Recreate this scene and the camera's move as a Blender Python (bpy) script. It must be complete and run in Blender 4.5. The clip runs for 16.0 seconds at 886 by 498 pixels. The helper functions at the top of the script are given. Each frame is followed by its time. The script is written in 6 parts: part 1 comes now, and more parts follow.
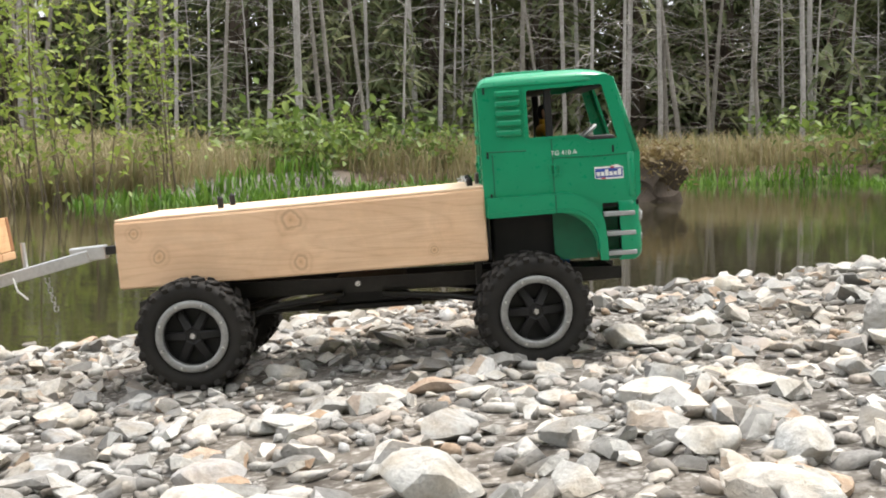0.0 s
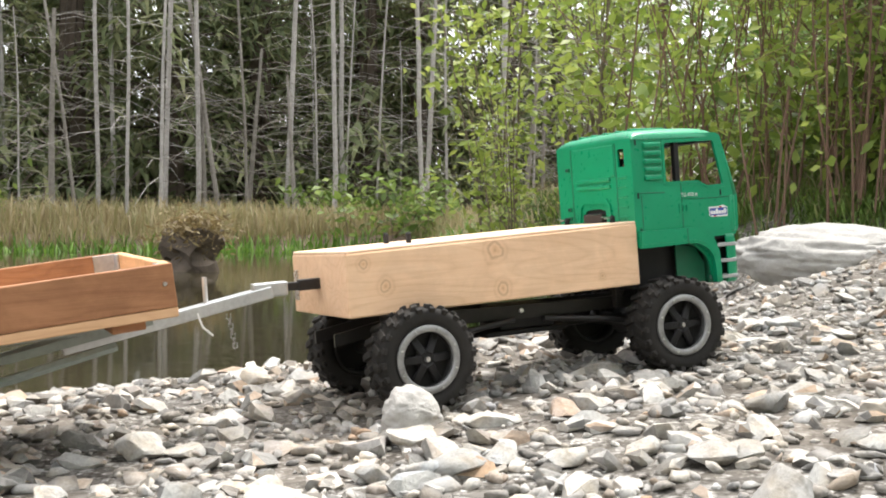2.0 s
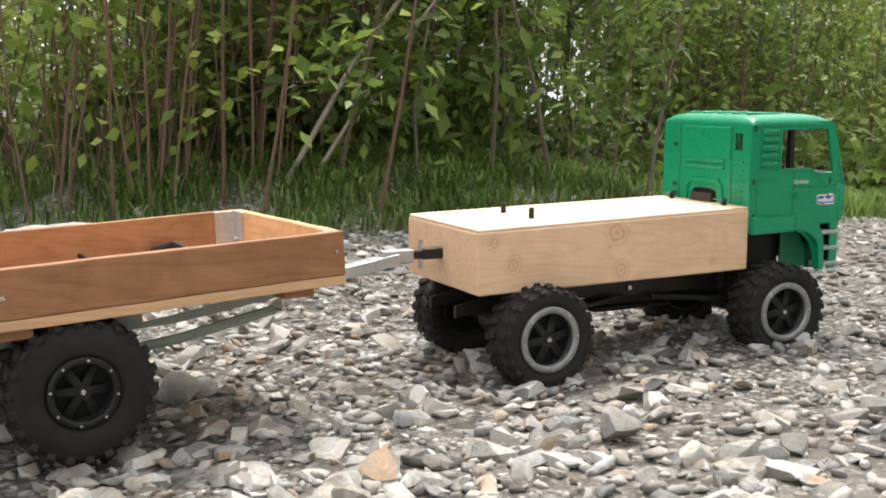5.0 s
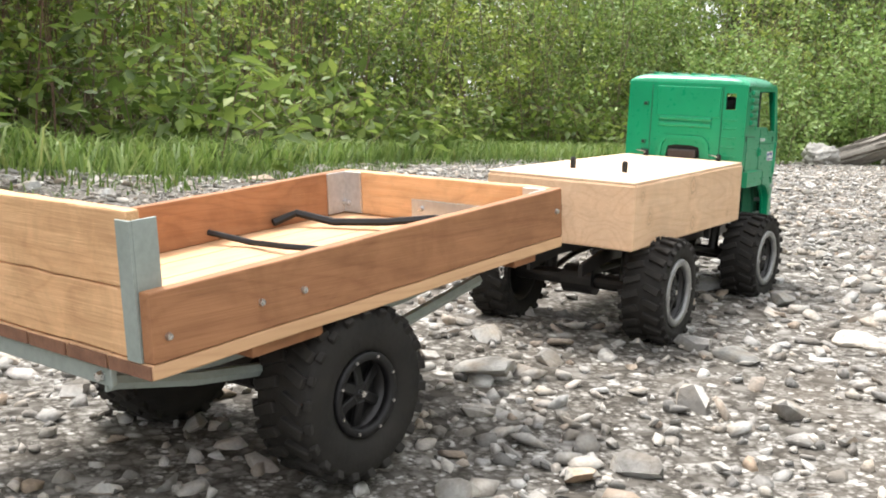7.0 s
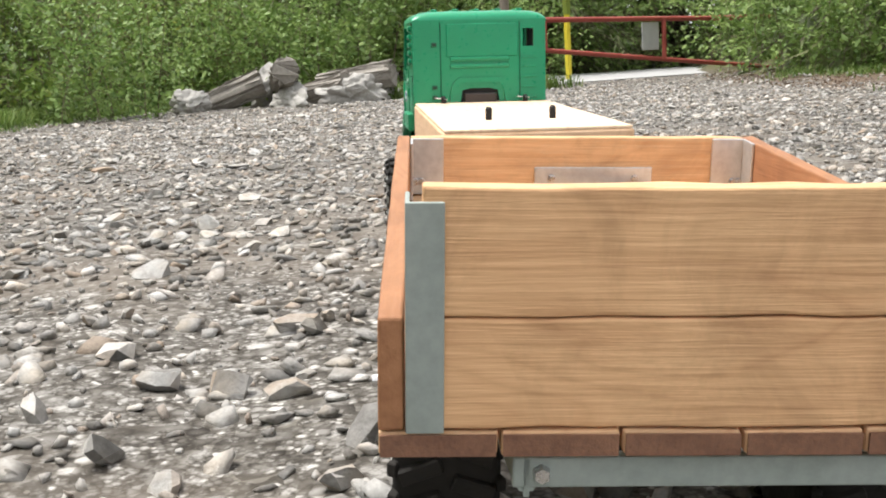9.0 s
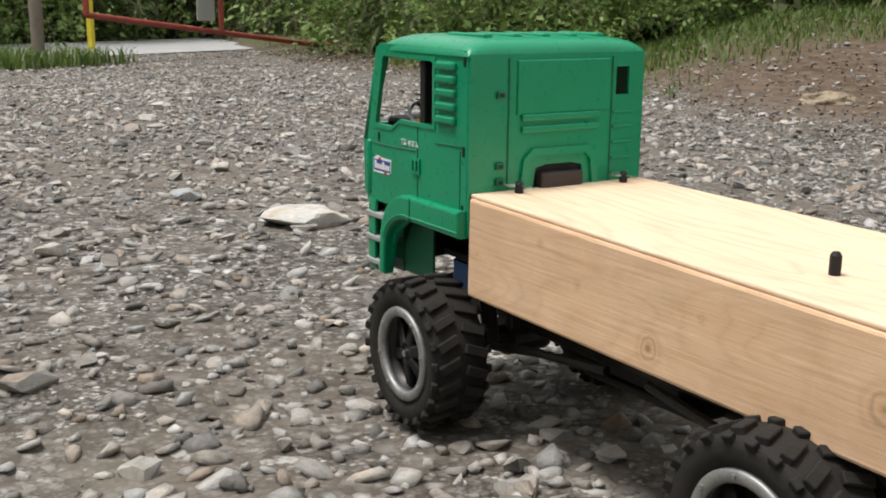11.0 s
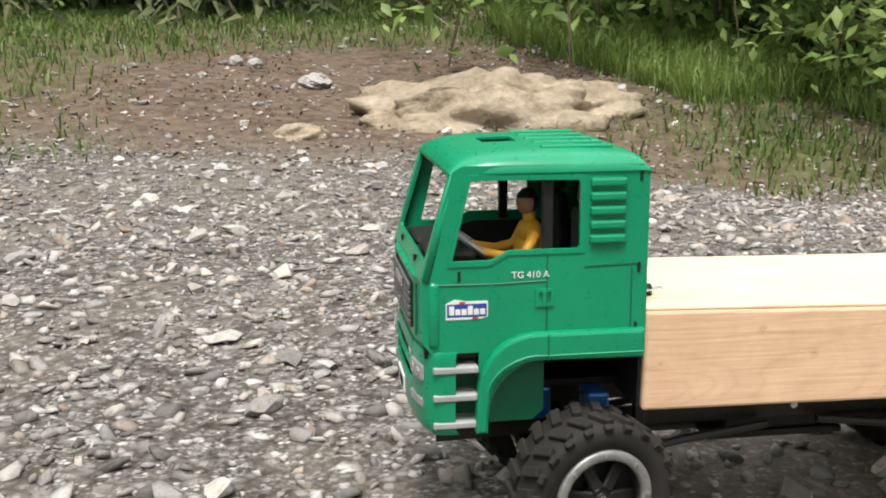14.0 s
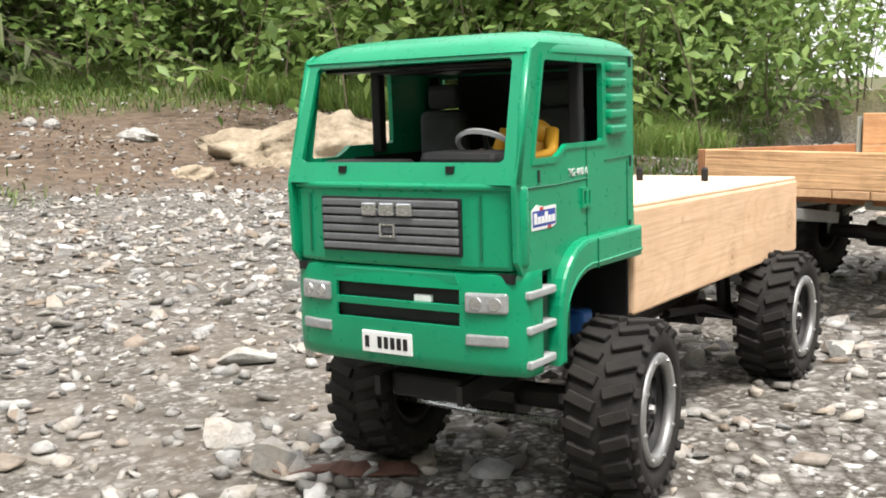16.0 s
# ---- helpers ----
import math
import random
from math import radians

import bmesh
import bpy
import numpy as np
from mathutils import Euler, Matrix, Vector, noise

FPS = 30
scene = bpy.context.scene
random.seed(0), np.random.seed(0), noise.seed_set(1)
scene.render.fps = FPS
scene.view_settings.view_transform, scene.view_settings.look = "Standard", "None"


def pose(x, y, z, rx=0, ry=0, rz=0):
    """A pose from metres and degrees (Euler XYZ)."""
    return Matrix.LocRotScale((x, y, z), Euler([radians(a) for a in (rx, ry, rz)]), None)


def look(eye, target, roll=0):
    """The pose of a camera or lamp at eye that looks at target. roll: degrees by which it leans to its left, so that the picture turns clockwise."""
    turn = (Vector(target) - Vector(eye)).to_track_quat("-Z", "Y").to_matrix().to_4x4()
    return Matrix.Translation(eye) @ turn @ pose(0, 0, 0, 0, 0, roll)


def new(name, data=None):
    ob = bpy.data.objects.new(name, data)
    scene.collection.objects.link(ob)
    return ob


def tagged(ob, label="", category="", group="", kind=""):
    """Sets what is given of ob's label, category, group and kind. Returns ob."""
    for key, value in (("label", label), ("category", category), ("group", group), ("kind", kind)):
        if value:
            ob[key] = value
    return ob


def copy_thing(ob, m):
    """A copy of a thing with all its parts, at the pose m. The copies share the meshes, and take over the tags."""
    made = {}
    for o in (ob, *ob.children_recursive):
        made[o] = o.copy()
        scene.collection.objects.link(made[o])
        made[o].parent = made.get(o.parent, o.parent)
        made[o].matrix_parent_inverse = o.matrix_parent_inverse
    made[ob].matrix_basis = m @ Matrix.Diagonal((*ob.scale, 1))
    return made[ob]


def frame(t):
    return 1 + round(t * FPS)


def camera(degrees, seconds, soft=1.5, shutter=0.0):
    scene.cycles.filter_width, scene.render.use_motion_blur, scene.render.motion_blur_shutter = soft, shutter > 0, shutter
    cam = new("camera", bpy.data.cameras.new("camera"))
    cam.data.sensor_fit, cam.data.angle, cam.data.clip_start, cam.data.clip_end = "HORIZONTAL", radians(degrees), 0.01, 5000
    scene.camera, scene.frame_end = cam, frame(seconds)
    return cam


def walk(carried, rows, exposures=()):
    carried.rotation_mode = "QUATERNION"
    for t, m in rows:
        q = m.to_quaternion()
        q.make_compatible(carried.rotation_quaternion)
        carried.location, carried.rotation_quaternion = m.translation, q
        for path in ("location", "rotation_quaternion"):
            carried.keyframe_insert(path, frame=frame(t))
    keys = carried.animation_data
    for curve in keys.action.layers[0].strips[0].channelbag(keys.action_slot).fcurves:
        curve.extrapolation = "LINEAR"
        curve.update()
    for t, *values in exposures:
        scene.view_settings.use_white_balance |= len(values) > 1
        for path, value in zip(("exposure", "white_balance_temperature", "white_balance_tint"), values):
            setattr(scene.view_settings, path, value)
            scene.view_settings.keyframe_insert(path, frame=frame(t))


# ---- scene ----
LENS = 44.80
CAMERA = [
    (0, 0.0841, -0.0274, 0.2084, 84.78, 0.57, -0.35),
    (0.5, 0.1740, -0.0313, 0.2279, 87.22, 0.51, -3.42),
    (1, 0.1948, -0.0520, 0.2431, 88.82, 0.37, -10.70),
    (1.5, 0.1749, -0.0126, 0.2305, 89.27, 0.24, -18.16),
    (2, 0.1158, 0.0295, 0.2385, 88.26, -1.05, -24.43),
    (2.5, 0.0707, 0.0553, 0.2643, 87.84, -4.57, -28.78),
    (3, 0.0557, 0.0637, 0.3586, 84.85, -5.94, -33.51),
    (3.5, 0.1368, 0.1036, 0.3517, 83.43, -3.65, -39.11),
    (4, 0.2996, 0.1531, 0.3060, 82.98, 0.64, -44.96),
    (4.5, 0.5033, 0.1798, 0.3343, 84.21, 0.76, -50.09),
    (5, 0.6335, 0.2672, 0.3436, 85.88, -2.36, -56.05),
    (7.5, 1.5786, 0.6784, 0.4177, 82.23, -0.15, -102.80),
    (8, 1.8505, 0.6544, 0.4170, 81.49, 1.89, -110.93),
    (8.5, 2.1860, 0.5840, 0.4371, 81.19, 3.10, -120.19),
    (11, 4.2204, -0.1605, 0.5417, 77.73, -0.08, -157.41),
    (11.5, 4.6283, -0.3871, 0.5653, 78.08, 1.02, -166.77),
    (12, 4.9848, -0.6686, 0.5452, 77.44, 2.16, -179.39),
    (12.5, 5.3595, -0.8809, 0.5943, 77.39, -2.42, -191.57),
    (13, 5.6876, -1.1272, 0.5890, 77.36, -0.61, -202.44),
    (13.5, 6.0263, -1.3430, 0.5965, 76.99, -1.74, -211.84),
    (14, 6.3518, -1.5152, 0.6242, 77.33, 0.13, -224.72),
    (14.5, 6.6133, -1.7588, 0.5444, 77.59, 1.39, -235.49),
    (15, 6.9434, -1.9264, 0.5681, 81.89, -4.89, -243.05),
    (15.5, 7.1495, -2.0954, 0.5279, 81.27, -2.77, -248.07),
    (16, 7.3613, -2.2354, 0.5006, 81.55, 1.87, -251.29),
]
TRUCK = [
    (0, 0.0118, 1.1199, -0.0159, 0.19, -3.63, -0.61),
    (0.5, 0.2021, 1.1218, 0.0056, -0.60, -3.50, 2.09),
    (1, 0.3732, 1.1138, 0.0199, -1.09, -3.95, 1.95),
    (1.5, 0.5516, 1.1374, 0.0274, -0.87, -4.34, 3.28),
    (2, 0.7248, 1.1531, 0.0424, -2.42, -4.51, 2.14),
    (2.5, 0.9149, 1.1661, 0.0606, -1.63, -5.86, -1.02),
    (3, 1.0967, 1.1385, 0.0833, 1.35, -5.15, -6.77),
    (3.5, 1.2852, 1.0903, 0.0977, 2.46, -3.55, -13.73),
    (4, 1.4734, 1.0154, 0.1063, 3.35, -3.31, -19.92),
    (4.5, 1.6600, 0.9135, 0.1242, 2.24, -2.76, -26.53),
    (5, 1.8333, 0.8131, 0.1308, 2.82, -3.80, -29.05),
    (7.5, 2.8331, 0.1902, 0.2147, 1.56, -1.35, -36.32),
    (8, 3.0203, 0.0495, 0.2243, 1.65, -1.40, -33.98),
    (8.5, 3.2311, -0.1308, 0.2303, 2.16, -1.03, -32.62),
    (11, 4.3410, -0.8523, 0.2344, 0.01, -0.80, -35.23),
    (11.5, 4.5648, -1.0364, 0.2343, 0.72, -0.57, -36.19),
    (12, 4.7705, -1.2146, 0.2306, 1.02, 0.12, -36.14),
    (12.5, 4.9779, -1.3927, 0.2372, -0.19, -0.43, -36.69),
    (13, 5.1836, -1.5711, 0.2352, -0.43, 0.96, -38.40),
    (13.5, 5.3804, -1.7590, 0.2367, 0.35, -0.68, -40.00),
    (14, 5.6021, -1.9072, 0.2397, 0.89, 0.00, -36.18),
    (14.5, 5.8234, -2.0831, 0.2304, 1.21, -2.20, -28.88),
    (15, 6.0493, -2.2174, 0.2345, 2.62, -1.26, -24.04),
    (15.5, 6.2600, -2.3145, 0.2348, 2.37, -1.24, -17.29),
    (16, 6.5143, -2.3877, 0.2376, 0.45, -0.89, -14.74),
]
TRAILER = [
    (0, -0.2585, 1.1222, 0.1073, 0.28, -6.03, 0.89),
    (0.5, -0.0678, 1.1133, 0.1293, -0.07, -6.10, 0.19),
    (1, 0.1022, 1.1073, 0.1414, -0.18, -5.48, 1.41),
    (1.5, 0.2801, 1.1240, 0.1472, -0.02, -5.11, 1.93),
    (2, 0.4526, 1.1488, 0.1612, 0.03, -4.75, 2.33),
    (2.5, 0.6401, 1.1750, 0.1730, -5.60, -5.06, -0.62),
    (3, 0.8247, 1.1675, 0.1991, 3.00, -3.33, -2.63),
    (3.5, 1.0213, 1.1486, 0.2210, -5.20, -5.49, -7.12),
    (4, 1.2171, 1.0996, 0.2308, -1.97, -4.02, -10.69),
    (4.5, 1.4173, 1.0285, 0.2513, 1.58, -3.99, -14.29),
    (5, 1.5933, 0.9385, 0.2530, 1.68, -2.72, -23.41),
    (7.5, 2.6172, 0.3442, 0.3485, 0.53, -3.61, -43.17),
    (8, 2.7981, 0.1945, 0.3558, 1.76, -2.52, -40.96),
    (8.5, 3.0055, 0.0073, 0.3636, 3.76, -1.72, -38.94),
    (11, 4.1254, -0.7001, 0.3707, -0.18, 0.31, -33.55),
    (11.5, 4.3512, -0.8824, 0.3717, -0.50, 0.09, -34.60),
    (12, 4.5577, -1.0622, 0.3712, 0.53, -0.36, -37.67),
    (12.5, 4.7672, -1.2351, 0.3752, -0.08, 0.92, -38.42),
    (13, 4.9808, -1.4091, 0.3796, -0.13, 0.18, -39.37),
    (13.5, 5.1780, -1.5903, 0.3736, -0.22, -0.17, -42.11),
    (14, 5.3893, -1.7542, 0.3796, 0.25, 3.22, -44.99),
    (14.5, 5.5879, -1.9567, 0.3602, 0.17, 1.87, -42.73),
    (15, 5.8047, -2.1153, 0.3686, 0.12, 0.05, -38.42),
    (15.5, 6.0053, -2.2412, 0.3690, -0.06, 0.76, -33.04),
    (16, 6.2586, -2.3216, 0.3735, -0.15, 1.00, -27.13),
]

EXPOSURES = [(0, 0.82), (0.5, 0.92), (1, 1.0), (1.5, 1.06), (2, 1.06), (3, 1.02), (3.5, 0.84), (4.5, 0.66), (5, 0.78), (7.5, 1.10), (8.5, 0.88), (11, 0.02), (12, 0.32), (12.5, 0.42), (14, 0.48), (14.5, 0.60), (15.5, 0.82), (16, 0.88)]
cam = camera(LENS, 16.0, soft=1.9)
walk(cam, [(t, pose(*p)) for t, *p in CAMERA], EXPOSURES)

# ---- daylight: bright thin overcast ----
SUN_DIR = Vector((0.30, 0.22, 1.0)).normalized()
world = bpy.data.worlds.new("sky")
scene.world = world
world.use_nodes = True
wn = world.node_tree.nodes
sky = wn.new("ShaderNodeTexSky")
sky.sky_type, sky.sun_disc = "NISHITA", False
sky.sun_elevation = math.asin(SUN_DIR.z)
sky.sun_rotation = math.atan2(SUN_DIR.x, SUN_DIR.y)
sky.air_density, sky.dust_density, sky.ozone_density = 0.6, 6.0, 0.6
cloud = wn.new("ShaderNodeMix")
cloud.data_type = "RGBA"
cloud.inputs[0].default_value = 0.72
cloud.inputs[7].default_value = (9.5, 9.6, 9.8, 1)
world.node_tree.links.new(sky.outputs[0], cloud.inputs[6])
world.node_tree.links.new(cloud.outputs[2], wn["Background"].inputs[0])
wn["Background"].inputs[1].default_value = 0.125
sun = new("sun", bpy.data.lights.new("sun", "SUN"))
sun.data.energy, sun.data.angle, sun.data.color = 3.1, radians(16), (1.0, 0.965, 0.92)
sun.matrix_world = look((0, 0, 20), Vector((0, 0, 20)) - SUN_DIR)


# ---- materials ----
def node_mat(name):
    m = bpy.data.materials.new(name)
    m.use_nodes = True
    nt = m.node_tree
    return m, nt, nt.nodes["Principled BSDF"]


def add(nt, kind, **values):
    n = nt.nodes.new(kind)
    for k, v in values.items():
        n.inputs[k.replace("_", " ")].default_value = v
    return n


def ramp(nt, fac, stops):
    n = nt.nodes.new("ShaderNodeValToRGB")
    while len(n.color_ramp.elements) < len(stops):
        n.color_ramp.elements.new(0.5)
    for e, (p, c) in zip(n.color_ramp.elements, stops):
        e.position, e.color = p, (*c, 1)
    nt.links.new(fac, n.inputs[0])
    return n


def mixc(nt, fac, a, b, blend="MIX"):
    n = nt.nodes.new("ShaderNodeMix")
    n.data_type, n.blend_type = "RGBA", blend
    for sock, v in ((n.inputs[0], fac), (n.inputs[6], a), (n.inputs[7], b)):
        if isinstance(v, bpy.types.NodeSocket):
            nt.links.new(v, sock)
        elif isinstance(v, tuple):
            sock.default_value = (*v, 1)
        else:
            sock.default_value = v
    return n.outputs[2]


def coords(nt, scale=(1, 1, 1), kind="Object"):
    c = nt.nodes.new("ShaderNodeTexCoord")
    m = nt.nodes.new("ShaderNodeMapping")
    m.inputs["Scale"].default_value = scale
    nt.links.new(c.outputs[kind], m.inputs[0])
    return m.outputs[0]


def noise_tex(nt, vec, scale, detail=4.0, rough=0.6, distortion=0.0):
    n = add(nt, "ShaderNodeTexNoise", Scale=scale, Detail=detail, Roughness=rough, Distortion=distortion)
    nt.links.new(vec, n.inputs["Vector"])
    return n.outputs["Fac"]


def bump(nt, bsdf, height, strength, dist=0.002):
    n = add(nt, "ShaderNodeBump", Strength=strength, Distance=dist)
    nt.links.new(height, n.inputs["Height"])
    nt.links.new(n.outputs[0], bsdf.inputs["Normal"])


def mottled(name, a, b, scale, rough, metal=0.0, relief=0.0, fine=None, dist=0.002, spec=0.5, dirt_share=0.4):
    """Two colours mixed by coarse and fine noise, uneven gloss, fine relief."""
    m, nt, p = node_mat(name)
    v = coords(nt)
    big = noise_tex(nt, v, scale, 3)
    small = noise_tex(nt, v, fine or scale * 9, 5)
    f = ramp(nt, big, [(0.3, a), (0.7, b)]).outputs[0]
    dirt = ramp(nt, small, [(0.25, tuple(0.72 * c for c in a)), (0.65, b)]).outputs[0]
    nt.links.new(mixc(nt, dirt_share, f, dirt), p.inputs["Base Color"])
    rr = ramp(nt, small, [(0.2, (rough * 0.8,) * 3), (0.8, (min(1, rough * 1.2),) * 3)])
    nt.links.new(rr.outputs[0], p.inputs["Roughness"])
    p.inputs["Metallic"].default_value = metal
    p.inputs["Specular IOR Level"].default_value = spec
    if relief:
        bump(nt, p, small, relief, dist)
    return m


def wood(name, pale, dark, along, knots=(), ring=1.0, rough=0.62, streak=0.5, sawn=0.25, stain=0.0):
    """Sawn softwood: grain drawn out along one axis, wavy rings, knots."""
    m, nt, p = node_mat(name)
    sc = [46.0, 46.0, 46.0]
    sc[along] = 3.2
    v = coords(nt, tuple(sc))
    grain = noise_tex(nt, v, 2.2 * ring, 6, 0.62, 0.5)
    sc2 = [320.0, 320.0, 320.0]
    sc2[along] = 9.0
    fibre = noise_tex(nt, coords(nt, tuple(sc2)), 1.0, 3, 0.6)
    sc3 = [16.0, 16.0, 16.0]
    sc3[along] = 2.0
    rings = add(nt, "ShaderNodeTexWave", Scale=3.0 * ring, Distortion=9.0, Detail=3.0, Detail_Scale=1.2)
    rings.wave_type = "BANDS"
    rings.bands_direction = "DIAGONAL"
    nt.links.new(coords(nt, tuple(sc3)), rings.inputs["Vector"])
    mid = tuple((a + b) / 2 for a, b in zip(pale, dark))
    c = ramp(nt, grain, [(0.3, dark), (0.5, mid), (0.68, pale)]).outputs[0]
    c = mixc(nt, streak, c, ramp(nt, rings.outputs["Fac"], [(0.0, mid), (0.55, pale), (1.0, pale)]).outputs[0])
    c = mixc(nt, 0.22, c, ramp(nt, fibre, [(0.35, dark), (0.7, pale)]).outputs[0])
    # growth rings cut at a slant: long closed loops
    sc4 = [13.0, 13.0, 13.0]
    sc4[along] = 2.6
    field = noise_tex(nt, coords(nt, tuple(sc4)), 1.0, 2, 0.45, 0.4)
    loop = nt.nodes.new("ShaderNodeMath")
    loop.operation = "PINGPONG"
    nt.links.new(field, loop.inputs[0])
    loop.inputs[1].default_value = 0.026
    c = mixc(nt, 0.31, c, ramp(nt, loop.outputs[0], [(0.0, tuple(0.85 * q for q in dark)), (0.006, mid), (0.014, pale)]).outputs[0])
    blot = noise_tex(nt, coords(nt), 14, 3)
    c = mixc(nt, 0.3, c, ramp(nt, blot, [(0.35, mid), (0.6, pale)]).outputs[0])
    for kx, ky, kz, size in knots:
        geo = nt.nodes.new("ShaderNodeTexCoord")
        warp = noise_tex(nt, coords(nt), 60, 2)
        d = nt.nodes.new("ShaderNodeVectorMath")
        d.operation = "DISTANCE"
        nt.links.new(geo.outputs["Object"], d.inputs[0])
        d.inputs[1].default_value = (kx, ky, kz)
        s = nt.nodes.new("ShaderNodeMath")
        s.operation = "MULTIPLY_ADD"
        nt.links.new(warp, s.inputs[0])
        s.inputs[1].default_value = size * 0.9
        nt.links.new(d.outputs["Value"], s.inputs[2])
        k = nt.nodes.new("ShaderNodeMapRange")
        k.inputs[1].default_value, k.inputs[2].default_value = size * 0.8, size * 2.2
        k.inputs[3].default_value, k.inputs[4].default_value = 0.72, 0.0
        nt.links.new(s.outputs[0], k.inputs[0])
        u = nt.nodes.new("ShaderNodeMath")
        u.operation = "DIVIDE"
        u.inputs[1].default_value = size * 2.2
        nt.links.new(s.outputs[0], u.inputs[0])
        ringed = ramp(nt, u.outputs[0], [(0.2, tuple(0.42 * q for q in dark)), (0.3, tuple(0.95 * q for q in dark)), (0.42, mid), (0.5, tuple(0.55 * q for q in dark)), (0.6, mid), (0.74, tuple(0.8 * q for q in dark)), (0.86, mid)]).outputs[0]
        c = mixc(nt, k.outputs[0], c, ringed)
    if stain:
        grime = noise_tex(nt, coords(nt), 22, 5, 0.7, 0.6)
        c = mixc(nt, stain, c, mixc(nt, 1.0, c, ramp(nt, grime, [(0.4, (0.42, 0.40, 0.38)), (0.58, (1.0, 1.0, 1.0))]).outputs[0], "MULTIPLY"))
    nt.links.new(c, p.inputs["Base Color"])
    p.inputs["Roughness"].default_value = rough
    p.inputs["Specular IOR Level"].default_value = 0.3
    both = nt.nodes.new("ShaderNodeMath")
    nt.links.new(grain, both.inputs[0])
    nt.links.new(fibre, both.inputs[1])
    bump(nt, p, both.outputs[0], sawn, 0.0012)
    return m


def leafy(name, stops, rough=0.5, through_light=0.35):
    """Leaves: a shade for every leaf, some light passing through."""
    m, nt, p = node_mat(name)
    g = nt.nodes.new("ShaderNodeNewGeometry")
    o = nt.nodes.new("ShaderNodeObjectInfo")
    mx = nt.nodes.new("ShaderNodeMath")
    mx.operation = "MULTIPLY_ADD"
    nt.links.new(o.outputs["Random"], mx.inputs[0])
    mx.inputs[1].default_value = 0.25
    nt.links.new(g.outputs["Random Per Island"], mx.inputs[2])
    fr = nt.nodes.new("ShaderNodeMath")
    fr.operation = "MULTIPLY"
    fr.inputs[1].default_value = 0.8
    nt.links.new(mx.outputs[0], fr.inputs[0])
    c = ramp(nt, fr.outputs[0], stops)
    nt.links.new(c.outputs[0], p.inputs["Base Color"])
    p.inputs["Roughness"].default_value = rough
    p.inputs["Specular IOR Level"].default_value = 0.35
    t = nt.nodes.new("ShaderNodeBsdfTranslucent")
    nt.links.new(c.outputs[0], t.inputs[0])
    mixer = nt.nodes.new("ShaderNodeMixShader")
    mixer.inputs[0].default_value = through_light
    nt.links.new(p.outputs[0], mixer.inputs[1])
    nt.links.new(t.outputs[0], mixer.inputs[2])
    nt.links.new(mixer.outputs[0], nt.nodes["Material Output"].inputs[0])
    return m


def stony(name, stops, per_object=True, unit=1.0):
    """River stones: a colour for every stone, veins, pale dust, pitted relief."""
    m, nt, p = node_mat(name)
    o = nt.nodes.new("ShaderNodeObjectInfo" if per_object else "ShaderNodeNewGeometry")
    rnd = o.outputs["Random" if per_object else "Random Per Island"]
    c = ramp(nt, rnd, stops).outputs[0]
    v = coords(nt)
    big = noise_tex(nt, v, 34 * unit, 5, 0.65, 0.8)
    fine = noise_tex(nt, v, 190 * unit, 5, 0.75)
    tint = noise_tex(nt, v, 21 * unit, 3, 0.6)
    c = mixc(nt, 0.5, c, mixc(nt, 1.0, c, ramp(nt, tint, [(0.35, (1.0, 0.84, 0.64)), (0.55, (1.0, 1.0, 1.0)), (0.7, (0.86, 0.90, 0.94))]).outputs[0], "MULTIPLY"))
    c = mixc(nt, 0.55, c, mixc(nt, 1.0, c, ramp(nt, big, [(0.32, (0.42, 0.40, 0.37)), (0.52, (1.0, 1.0, 1.0))]).outputs[0], "MULTIPLY"))
    c = mixc(nt, 0.5, c, mixc(nt, 1.0, c, ramp(nt, fine, [(0.32, (0.5, 0.5, 0.5)), (0.66, (1.1, 1.1, 1.08))]).outputs[0], "MULTIPLY"))
    nt.links.new(c, p.inputs["Base Color"])
    p.inputs["Roughness"].default_value = 0.78
    p.inputs["Specular IOR Level"].default_value = 0.35
    bump(nt, p, fine, 0.8, 0.003)
    return m


